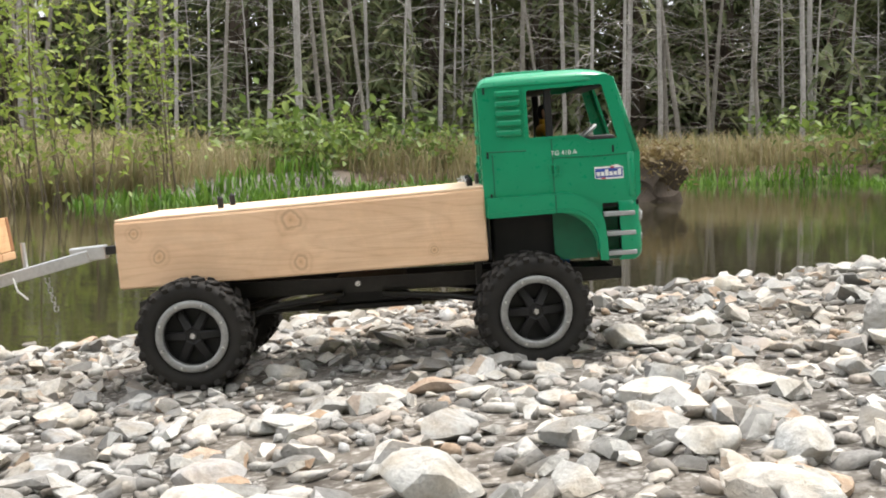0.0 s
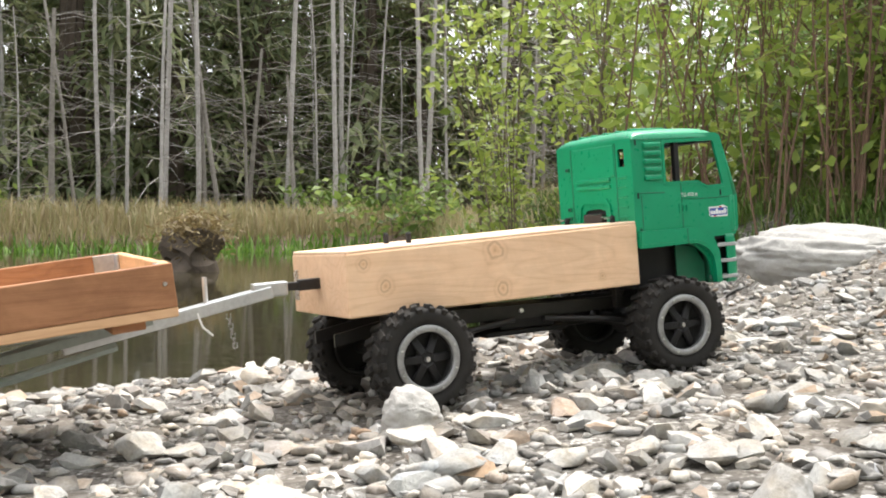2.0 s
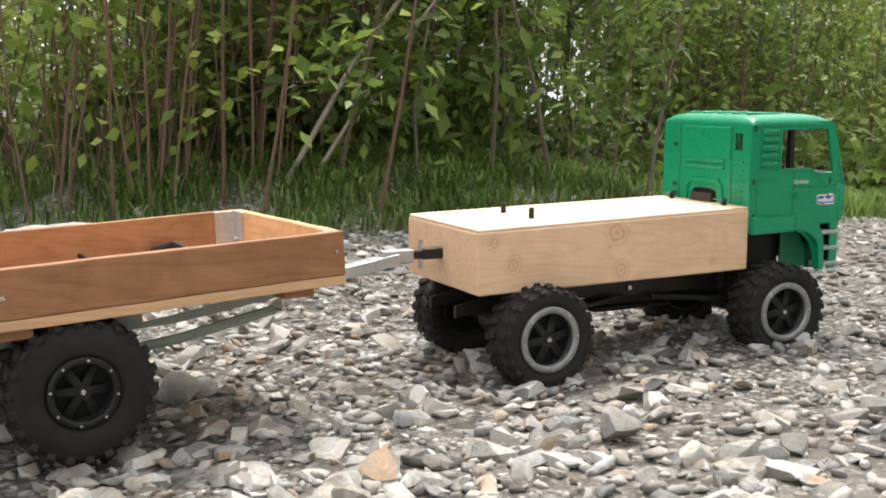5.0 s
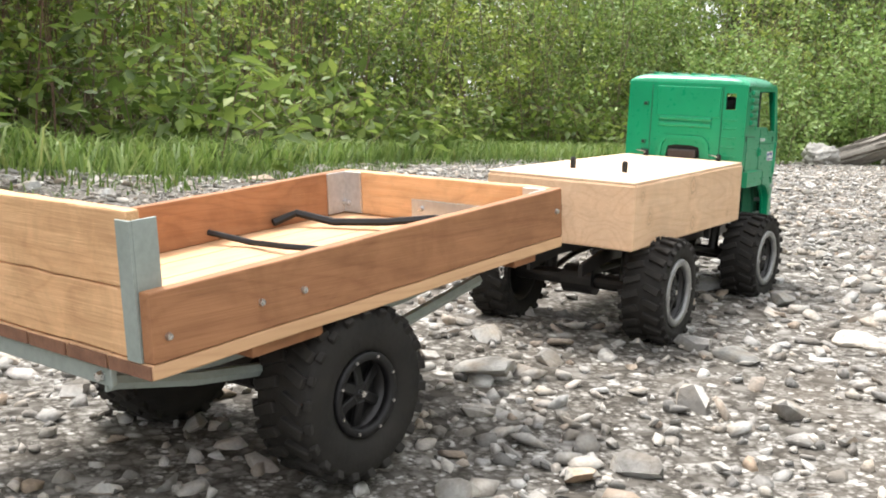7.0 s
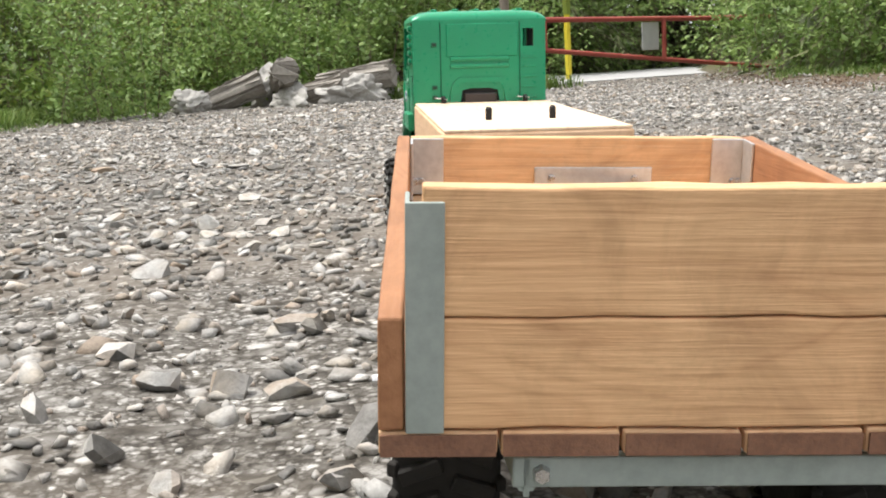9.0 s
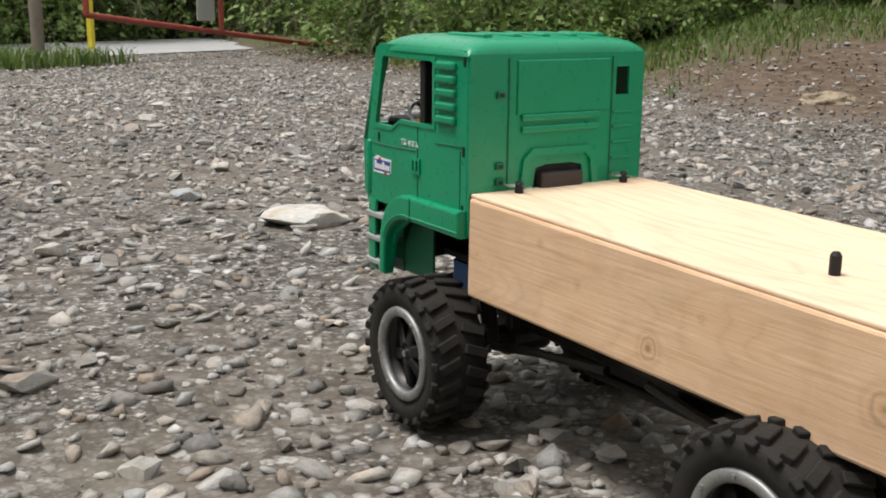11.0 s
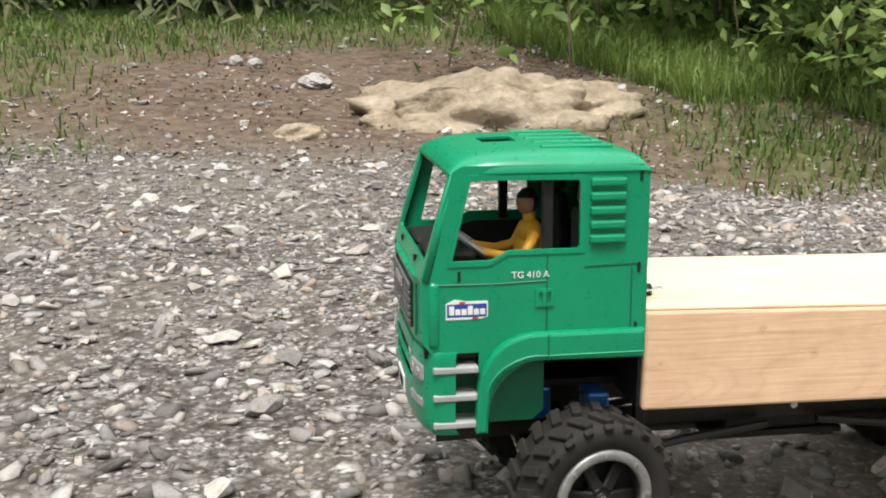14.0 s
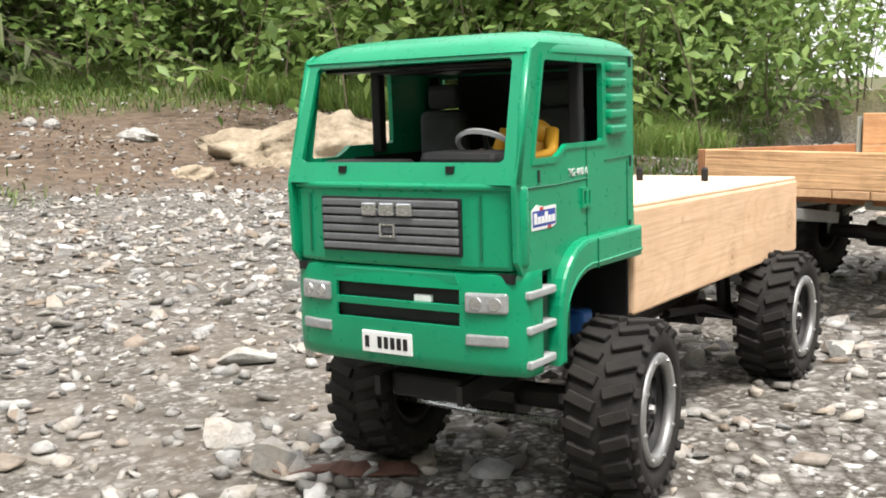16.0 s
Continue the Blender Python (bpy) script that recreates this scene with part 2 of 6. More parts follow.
def ground_mat():
    """Silt with fine gravel packed into it; soil and grass-litter where the lot ends."""
    m, nt, p = node_mat("silt_gravel")
    v = coords(nt)
    col, hgt = None, None
    for scale, lo, hi in ((38, 0, 0), (88, 0.44, 0.52), (190, 0.47, 0.56)):
        vor = add(nt, "ShaderNodeTexVoronoi", Scale=float(scale), Randomness=1.0)
        warped = nt.nodes.new("ShaderNodeVectorMath")
        warped.operation = "MULTIPLY_ADD"
        wn_ = add(nt, "ShaderNodeTexNoise", Scale=scale * 0.8, Detail=2.0)
        nt.links.new(v, wn_.inputs["Vector"])
        nt.links.new(wn_.outputs["Color"], warped.inputs[0])
        warped.inputs[1].default_value = (0.6 / scale,) * 3
        nt.links.new(v, warped.inputs[2])
        nt.links.new(warped.outputs[0], vor.inputs["Vector"])
        sep = nt.nodes.new("ShaderNodeSeparateColor")
        nt.links.new(vor.outputs["Color"], sep.inputs[0])
        c = ramp(nt, sep.outputs[0], [(0.0, (0.065, 0.058, 0.050)), (0.35, (0.125, 0.115, 0.10)), (0.65, (0.21, 0.20, 0.185)), (0.88, (0.34, 0.33, 0.31)), (1.0, (0.60, 0.59, 0.56))]).outputs[0]
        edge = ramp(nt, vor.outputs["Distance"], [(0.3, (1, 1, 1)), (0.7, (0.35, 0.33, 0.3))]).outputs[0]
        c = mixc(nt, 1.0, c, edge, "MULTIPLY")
        if col is None:
            col, hgt = c, vor.outputs["Distance"]
        else:
            where = ramp(nt, noise_tex(nt, v, 16.0 + scale * 0.1, 5, 0.7), [(lo, (0, 0, 0)), (hi, (1, 1, 1))]).outputs[0]
            col = mixc(nt, where, col, c)
    silt = ramp(nt, noise_tex(nt, v, 9.0, 6, 0.7), [(0.35, (0.105, 0.085, 0.066)), (0.65, (0.20, 0.175, 0.145))]).outputs[0]
    patch = ramp(nt, noise_tex(nt, v, 2.2, 5, 0.65), [(0.44, (0, 0, 0)), (0.6, (1, 1, 1))]).outputs[0]
    col = mixc(nt, patch, col, mixc(nt, 0.62, col, silt))
    soil_c = ramp(nt, noise_tex(nt, v, 22, 6), [(0.3, (0.055, 0.039, 0.028)), (0.55, (0.13, 0.094, 0.067)), (0.75, (0.18, 0.145, 0.11))]).outputs[0]
    at = nt.nodes.new("ShaderNodeAttribute")
    at.attribute_name = "soil"
    col = mixc(nt, at.outputs["Fac"], col, soil_c)
    moss_c = ramp(nt, noise_tex(nt, v, 14, 6), [(0.3, (0.075, 0.062, 0.03)), (0.5, (0.075, 0.09, 0.028)), (0.7, (0.115, 0.13, 0.045))]).outputs[0]
    tf = nt.nodes.new("ShaderNodeAttribute")
    tf.attribute_name = "turf"
    col = mixc(nt, tf.outputs["Fac"], col, moss_c)
    nt.links.new(col, p.inputs["Base Color"])
    p.inputs["Roughness"].default_value = 0.9
    p.inputs["Specular IOR Level"].default_value = 0.25
    inv = nt.nodes.new("ShaderNodeMath")
    inv.operation = "SUBTRACT"
    inv.inputs[0].default_value = 1.0
    nt.links.new(hgt, inv.inputs[1])
    bump(nt, p, inv.outputs[0], 0.7, 0.006)
    return m


def water_mat():
    m, nt, p = node_mat("pond_water")
    v = coords(nt, (1, 1, 1))
    c = ramp(nt, noise_tex(nt, v, 0.8, 3), [(0.35, (0.020, 0.018, 0.010)), (0.7, (0.045, 0.038, 0.020))])
    nt.links.new(c.outputs[0], p.inputs["Base Color"])
    p.inputs["Roughness"].default_value = 0.05
    p.inputs["IOR"].default_value = 1.33
    p.inputs["Specular IOR Level"].default_value = 0.5
    bump(nt, p, noise_tex(nt, coords(nt, (5, 14, 1)), 1.0, 2), 0.06, 0.01)
    return m


GREEN = mottled("green_plastic", (0.002, 0.235, 0.108), (0.004, 0.275, 0.128), 18, 0.30, fine=160, dirt_share=0.06)
# GREEN at half tone: shade painted into seams, ribs, hinges, wheel housings and step boxes
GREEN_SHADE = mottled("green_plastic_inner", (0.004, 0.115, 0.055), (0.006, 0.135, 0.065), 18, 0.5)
BLACK = mottled("black_plastic", (0.008, 0.008, 0.009), (0.018, 0.017, 0.017), 30, 0.55, spec=0.3)
STEEL_BLACK = mottled("black_steel", (0.012, 0.012, 0.013), (0.035, 0.032, 0.03), 40, 0.42, metal=0.3)
RUBBER = mottled("tyre_rubber", (0.010, 0.0095, 0.009), (0.030, 0.027, 0.0235), 26, 0.82, relief=0.3, spec=0.3)
BEADLOCK = mottled("grey_beadlock_metal", (0.20, 0.20, 0.20), (0.40, 0.40, 0.39), 60, 0.5, metal=0.6)
ALU = mottled("aluminium", (0.50, 0.51, 0.52), (0.68, 0.69, 0.70), 25, 0.38, metal=0.75)
STEEL = mottled("bright_steel", (0.45, 0.45, 0.45), (0.7, 0.7, 0.7), 60, 0.28, metal=1.0)
ZINC = mottled("grey_green_painted_metal", (0.24, 0.285, 0.26), (0.33, 0.37, 0.345), 22, 0.55, metal=0.1)
GREY_STEP = mottled("grey_plastic", (0.30, 0.31, 0.31), (0.40, 0.41, 0.41), 60, 0.5, relief=0.3, fine=700)
GRILLE_GREY = mottled("dark_grey_plastic", (0.09, 0.095, 0.10), (0.15, 0.155, 0.16), 60, 0.5)
SEAT_GREY = mottled("seat_grey", (0.05, 0.05, 0.055), (0.085, 0.085, 0.09), 40, 0.7)
WHITE = mottled("white_print", (0.72, 0.73, 0.72), (0.82, 0.82, 0.8), 60, 0.5)
BLUE = mottled("blue_print", (0.02, 0.05, 0.27), (0.03, 0.07, 0.33), 60, 0.4)
RED = mottled("red_print", (0.42, 0.03, 0.03), (0.5, 0.05, 0.04), 60, 0.4)
BLUE_PART = mottled("blue_anodised", (0.02, 0.10, 0.32), (0.03, 0.14, 0.4), 60, 0.35, metal=0.5)
CHROME = mottled("chrome_plastic", (0.55, 0.56, 0.57), (0.72, 0.72, 0.72), 60, 0.25, metal=0.9)
LENS_MAT = mottled("lamp_lens", (0.28, 0.29, 0.29), (0.46, 0.47, 0.47), 70, 0.15, metal=0.35)
YELLOW = mottled("yellow_shirt", (0.55, 0.27, 0.012), (0.66, 0.34, 0.02), 60, 0.55)
BOX_BROWN = mottled("brown_black_plastic", (0.022, 0.015, 0.013), (0.05, 0.034, 0.03), 50, 0.45)
PINE = wood("pine_block", (0.80, 0.56, 0.37), (0.62, 0.37, 0.205), 0, streak=0.3, stain=0.15,
            knots=((-0.218, -0.086, 0.160, 0.007), (-0.195, -0.085, 0.135, 0.009), (-0.062, -0.084, 0.162, 0.013), (-0.055, -0.084, 0.120, 0.010), (0.078, -0.082, 0.122, 0.005),
                   (-0.215, 0.084, 0.137, 0.011), (-0.060, 0.082, 0.122, 0.009), (0.046, 0.080, 0.163, 0.003), (0.006, 0.081, 0.144, 0.003), (0.119, 0.080, 0.141, 0.0015), (-0.10, 0.082, 0.150, 0.003)))
PLYWOOD = wood("pale_pine_top", (0.82, 0.66, 0.47), (0.62, 0.34, 0.22), 0, streak=0.55)
CEDAR = wood("red_brown_cedar", (0.40, 0.195, 0.095), (0.215, 0.09, 0.043), 0, sawn=0.5, stain=0.3)
CEDAR_Y = wood("tan_cedar_across", (0.80, 0.50, 0.27), (0.52, 0.27, 0.13), 1, knots=((-0.560, -0.008, 0.041, 0.0055), (-0.560, -0.065, -0.002, 0.004)), sawn=0.9, stain=0.3, streak=0.3)
FLOORBOARD = wood("pale_floorboard", (0.66, 0.42, 0.24), (0.46, 0.25, 0.13), 0)
BOARD_END = mottled("weathered_board_end", (0.13, 0.06, 0.038), (0.27, 0.135, 0.08), 60, 0.8, relief=0.4)
ROCKS = stony("river_stone", [(0.0, (0.25, 0.25, 0.24)), (0.16, (0.38, 0.37, 0.35)), (0.4, (0.51, 0.50, 0.47)), (0.75, (0.63, 0.61, 0.57)), (0.86, (0.42, 0.44, 0.45)), (0.93, (0.46, 0.32, 0.22)), (1.0, (0.58, 0.56, 0.50))], unit=0.045)
PEBBLES = stony("gravel_stone", [(0.0, (0.15, 0.145, 0.135)), (0.22, (0.27, 0.26, 0.245)), (0.5, (0.40, 0.39, 0.37)), (0.74, (0.56, 0.55, 0.53)), (0.86, (0.30, 0.245, 0.195)), (1.0, (0.68, 0.66, 0.63))], per_object=False)
BOULDER = mottled("tan_boulder", (0.14, 0.105, 0.06), (0.47, 0.39, 0.285), 9, 0.9, relief=0.9, fine=45, dist=0.01)
PALE_ROCK = mottled("pale_boulder", (0.26, 0.25, 0.23), (0.46, 0.445, 0.415), 7, 0.85, relief=0.7, fine=60, dist=0.006)
GROUND = ground_mat()
WATER = water_mat()
BARK_GREY = mottled("grey_dead_bark", (0.26, 0.24, 0.22), (0.48, 0.455, 0.425), 5, 0.9, relief=0.6, fine=40, dist=0.01)
BARK = mottled("brown_bark", (0.055, 0.042, 0.03), (0.13, 0.10, 0.075), 6, 0.9, relief=0.6, fine=40, dist=0.01)
STEM_PALE = mottled("pale_dead_stem", (0.22, 0.18, 0.13), (0.36, 0.31, 0.24), 12, 0.85)
STEM = mottled("shrub_stem", (0.10, 0.075, 0.05), (0.21, 0.165, 0.115), 9, 0.85)
RED_STEM = mottled("red_brown_stem", (0.11, 0.062, 0.04), (0.21, 0.125, 0.085), 9, 0.85)
NEEDLES = leafy("conifer_needles", [(0.0, (0.085, 0.11, 0.05)), (0.5, (0.16, 0.19, 0.085)), (1.0, (0.26, 0.265, 0.13))], 0.7, 0.42)
LEAF = leafy("shrub_leaf", [(0.0, (0.06, 0.10, 0.022)), (0.4, (0.12, 0.185, 0.04)), (0.75, (0.215, 0.295, 0.065)), (1.0, (0.33, 0.39, 0.10))], 0.5, 0.42)
LEAF_BRIGHT = leafy("young_leaf", [(0.0, (0.15, 0.22, 0.04)), (0.5, (0.27, 0.35, 0.07)), (1.0, (0.42, 0.47, 0.12))], 0.45, 0.45)
LEAF_DARK = leafy("dense_leaf", [(0.0, (0.09, 0.16, 0.04)), (0.5, (0.20, 0.31, 0.08)), (1.0, (0.34, 0.44, 0.15))])
GRASS = leafy("grass_blade", [(0.0, (0.05, 0.10, 0.02)), (0.5, (0.095, 0.16, 0.032)), (0.85, (0.15, 0.205, 0.05)), (1.0, (0.28, 0.24, 0.12))])
REED = leafy("iris_reed", [(0.0, (0.06, 0.14, 0.02)), (0.6, (0.13, 0.25, 0.03)), (1.0, (0.22, 0.33, 0.07))])
DRY_GRASS = leafy("dry_sedge", [(0.0, (0.24, 0.19, 0.10)), (0.4, (0.36, 0.30, 0.17)), (0.75, (0.24, 0.235, 0.10)), (1.0, (0.48, 0.42, 0.26))])
RUST_RED = mottled("weathered_red_paint", (0.27, 0.045, 0.035), (0.40, 0.085, 0.06), 8, 0.6)
POST_YELLOW = mottled("yellow_post_paint", (0.62, 0.50, 0.03), (0.72, 0.60, 0.05), 8, 0.5)
POST_WOOD = mottled("weathered_post", (0.16, 0.13, 0.10), (0.27, 0.23, 0.185), 7, 0.9, relief=0.4)
ROAD = mottled("pale_road", (0.34, 0.34, 0.34), (0.44, 0.44, 0.44), 2, 0.85)
SIGN = mottled("faded_sign", (0.42, 0.43, 0.42), (0.52, 0.53, 0.52), 9, 0.6)


# ---- mesh helpers ----
def part(name, bm, material, parent=None, label="", smooth=False):
    me = bpy.data.meshes.new(name)
    bmesh.ops.recalc_face_normals(bm, faces=bm.faces)
    bm.to_mesh(me)
    bm.free()
    me.materials.append(material)
    if smooth:
        me.shade_smooth()
    ob = new(name, me)
    ob.parent = parent
    return tagged(ob, label) if label else ob


def thing(name, label, category, group="", kind=""):
    return tagged(new(name), label, category, group, kind)


def box(x0, x1, y0, y1, z0, z1, bevel=0.0, bm=None, seg=2, m=None):
    bm = bm or bmesh.new()
    vs = bmesh.ops.create_cube(bm, size=1.0)["verts"]
    for v in vs:
        v.co = Vector(((x0 + x1) / 2 + v.co.x * (x1 - x0), (y0 + y1) / 2 + v.co.y * (y1 - y0), (z0 + z1) / 2 + v.co.z * (z1 - z0)))
    if bevel:
        es = list({e for v in vs for e in v.link_edges})
        made = bmesh.ops.bevel(bm, geom=es, offset=bevel, segments=seg, affect="EDGES", profile=0.5)
        vs = list({v for f in made["faces"] for v in f.verts} | {v for v in vs if v.is_valid})
    if m is not None:
        bmesh.ops.transform(bm, matrix=m, verts=vs)
    return bm


def rod(p0, p1, r0, r1=None, n=12, bm=None):
    bm = bm or bmesh.new()
    p0, p1 = Vector(p0), Vector(p1)
    d = p1 - p0
    m = Matrix.Translation((p0 + p1) / 2) @ d.to_track_quat("Z", "Y").to_matrix().to_4x4()
    bmesh.ops.create_cone(bm, cap_ends=True, segments=n, radius1=r0, radius2=r0 if r1 is None else r1, depth=d.length, matrix=m)
    return bm


def bent(points, radius, n=8, bm=None, taper=1.0):
    """A rod along a line of points."""
    bm = bm or bmesh.new()
    rings = []
    pts = [Vector(p) for p in points]
    for i, p in enumerate(pts):
        d = (pts[min(i + 1, len(pts) - 1)] - pts[max(i - 1, 0)]).normalized()
        q = d.to_track_quat("Z", "Y").to_matrix()
        r = radius * (1 + (taper - 1) * i / (len(pts) - 1))
        rings.append([bm.verts.new(p + q @ Vector((r * math.cos(6.2832 * k / n), r * math.sin(6.2832 * k / n), 0))) for k in range(n)])
    for a, b in zip(rings, rings[1:]):
        for k in range(n):
            bm.faces.new((a[k], a[(k + 1) % n], b[(k + 1) % n], b[k]))
    bm.faces.new(rings[0][::-1])
    bm.faces.new(rings[-1])
    return bm


def plate(outline, thick, m, holes=(), bm=None, bevel=0.0):
    """A flat panel cut from an outline (2D) with holes, thick along its own z, laid by m."""
    bm = bm or bmesh.new()
    edges, fresh = [], []
    for loop in (outline, *holes):
        vs = [bm.verts.new((x, y, 0)) for x, y in loop]
        fresh += vs
        edges += [bm.edges.new((vs[i], vs[(i + 1) % len(vs)])) for i in range(len(vs))]
    if holes:
        faces = [g for g in bmesh.ops.triangle_fill(bm, use_beauty=True, use_dissolve=False, edges=edges)["geom"] if isinstance(g, bmesh.types.BMFace)]
    else:
        faces = [bm.faces.new(fresh)]
    up = bmesh.ops.extrude_face_region(bm, geom=faces)["geom"]
    top = [g for g in up if isinstance(g, bmesh.types.BMVert)]
    bmesh.ops.translate(bm, vec=(0, 0, thick), verts=top)
    if bevel:
        rim = [e for e in bm.edges if e.verts[0] in top and e.verts[1] in top and len({f.normal.to_tuple(2) for f in e.link_faces}) > 1]
        made = bmesh.ops.bevel(bm, geom=rim, offset=bevel, segments=2, affect="EDGES", profile=0.5)
    bmesh.ops.transform(bm, matrix=m, verts=bm.verts if bevel else fresh + top)
    return bm


def lathe(profile, n=40, bm=None, closed=True):
    """A ring turned about the y axis from a profile of (radius, y)."""
    bm = bm or bmesh.new()
    rings = [[bm.verts.new((r * math.cos(6.28318 * k / n), y, r * math.sin(6.28318 * k / n))) for k in range(n)] for r, y in profile]
    pairs = list(zip(rings, rings[1:] + ([rings[0]] if closed else [])))
    for a, b in pairs[: len(rings) if closed else len(rings) - 1]:
        for k in range(n):
            bm.faces.new((a[k], a[(k + 1) % n], b[(k + 1) % n], b[k]))
    return bm


def from_arrays(name, co, tris, material, parent=None, smooth=False, facet=0):
    me = bpy.data.meshes.new(name)
    me.vertices.add(len(co))
    me.vertices.foreach_set("co", np.ascontiguousarray(co, dtype=np.float32).ravel())
    n = len(tris)
    me.loops.add(3 * n)
    me.loops.foreach_set("vertex_index", np.ascontiguousarray(tris, dtype=np.int32).ravel())
    me.polygons.add(n)
    me.polygons.foreach_set("loop_start", np.arange(0, 3 * n, 3, dtype=np.int32))
    me.update(calc_edges=True)
    me.materials.append(material)
    if smooth:
        me.shade_smooth()
    if facet:
        me.set_sharp_from_angle(angle=radians(facet))
    ob = new(name, me)
    ob.parent = parent
    return ob



# ---- ground, one sheet from the pond floor to the horizon ----
WATER_Z = -0.07


def ease(a, b, v):
    q = np.clip((v - a) / (b - a), 0, 1)
    return q * q * (3 - 2 * q)


# edge of the gravel lot, and how the shrub bank and the mound run beside it
BANK = [(-9.0, 9.5), (-3.0, 9.2), (1.0, 9.6), (3.0, 7.4), (3.1, 5.0), (2.55, 3.4), (2.45, 2.5), (2.9, 2.05), (4.0, 1.75), (5.2, 1.35), (6.6, 0.95), (7.9, 0.0), (10.3, -1.8), (11.4, -5.2)]
MOUND = [(2.0, -2.4), (3.06, -2.6), (3.75, -2.9), (4.2, -3.35), (4.55, -3.9), (5.1, -4.35), (5.9, -4.8), (7.4, -6.1), (9.0, -8.0)]


def signed(poly, x, y):
    """Distance from a line of points; positive on its left as it runs."""
    best = np.full(np.shape(x), 1e9)
    side = np.zeros(np.shape(x))
    for (ax, ay), (bx, by) in zip(poly, poly[1:]):
        dx, dy = bx - ax, by - ay
        t = np.clip(((x - ax) * dx + (y - ay) * dy) / (dx * dx + dy * dy), 0, 1)
        d = np.hypot(x - ax - t * dx, y - ay - t * dy)
        s = dx * (y - ay) - dy * (x - ax)
        side = np.where(d < best, s, side)
        best = np.minimum(d, best)
    return np.where(side > 0, best, -best)


def pond(x, y):
    """How far inside the pond a place lies, in metres."""
    south = y - (1.80 + 0.01 * x + 0.06 * np.sin(2.3 * x) + 0.03 * np.sin(5.1 * x + 1))
    east = (1.55 + 0.34 * (y - 2.0)) - x
    north = 8.4 + 0.2 * np.sin(x) - y - 2.4 * ease(-0.4, -1.5, x)
    west = x + 9.0
    return np.minimum(np.minimum(south, east), np.minimum(north, west))


def height(x, y):
    x, y = np.asarray(x, float), np.asarray(y, float)
    p = 0.0835 * np.clip(x, -6, 40) - 0.0138 * np.clip(y, -20, 2.6)
    p = np.minimum(p, 0.235) - 0.012 * np.exp(-(((p - 0.235) / 0.05) ** 2))
    b = signed(BANK, x, y)
    p = p + 0.13 * ease(-0.75, 0.1, b) * ease(1.5, 2.4, x) * ease(4.6, 3.4, x) + 0.55 * ease(-0.1, 3.5, b) * ease(1.5, 3.0, x)
    m = -signed(MOUND, x, y)
    p = p - 0.12 * ease(-1.7, -0.1, m) * ease(1.4, 2.6, x) * ease(5.0, 3.4, x)
    p = p + 0.62 * (1 - np.exp(-np.maximum(m, 0) / 2.4)) * (0.22 + 0.78 * ease(6.0, 4.5, x)) + 0.012 * ease(-0.3, 0.1, m)
    q = pond(x, y)
    far = ease(5.0, 8.0, y)
    p = np.where(y > 2.2, p * (1 - far) + far * 0.06, p)
    p = p + (-0.16 - p) * ease(-0.40, 0.25, q)
    p = p + 0.085 * np.exp(-(((x - 1.80) / 0.36) ** 2 + ((y - 1.56) / 0.22) ** 2))
    return p


def lumps(x, y):
    """Small unevenness of the packed gravel."""
    return 0.006 * np.sin(7.1 * x + 3 * np.sin(2.3 * y)) * np.sin(6.3 * y + 2 * np.sin(1.9 * x)) + 0.003 * np.sin(23 * x + 9 * y) * np.sin(19 * y - 7 * x)


def soil(x, y):
    """1 on soil and litter, 0 on gravel."""
    b = signed(BANK, x, y) + 0.12 * np.sin(3.1 * x + 1.7 * y) + 0.06 * np.sin(9 * x - 4 * y)
    m = -signed(MOUND, x, y) + 0.10 * np.sin(4.0 * x - 2 * y) + 0.05 * np.sin(11 * x + 5 * y)
    s = np.maximum(ease(-0.25, 0.1, b), ease(-0.1, 0.25, m))
    shore = ease(2.35, 2.8, y) * ease(1.5, 1.8, x) * ease(-0.15, -0.35, pond(x, y))
    return np.maximum(np.maximum(s, shore), ease(8.0, 8.6, y))


def turf(x, y):
    """How densely grass grows over the soil bank."""
    m = -signed(MOUND, x, y)
    wob = 0.30 * np.sin(2.3 * x + 1.1 * y) * np.sin(1.9 * y - 0.7 * x) + 0.16 * np.sin(7.1 * x - 3 * y) * np.sin(5.7 * y + 2 * x)
    bare = np.exp(-(((x - 3.85) / 1.25) ** 2 + ((y + 4.40) / 1.15) ** 2))
    return np.clip(ease(0.0, 0.7, m + wob) * (1 - 1.5 * bare) * (0.75 + 0.9 * wob) , 0, 1)


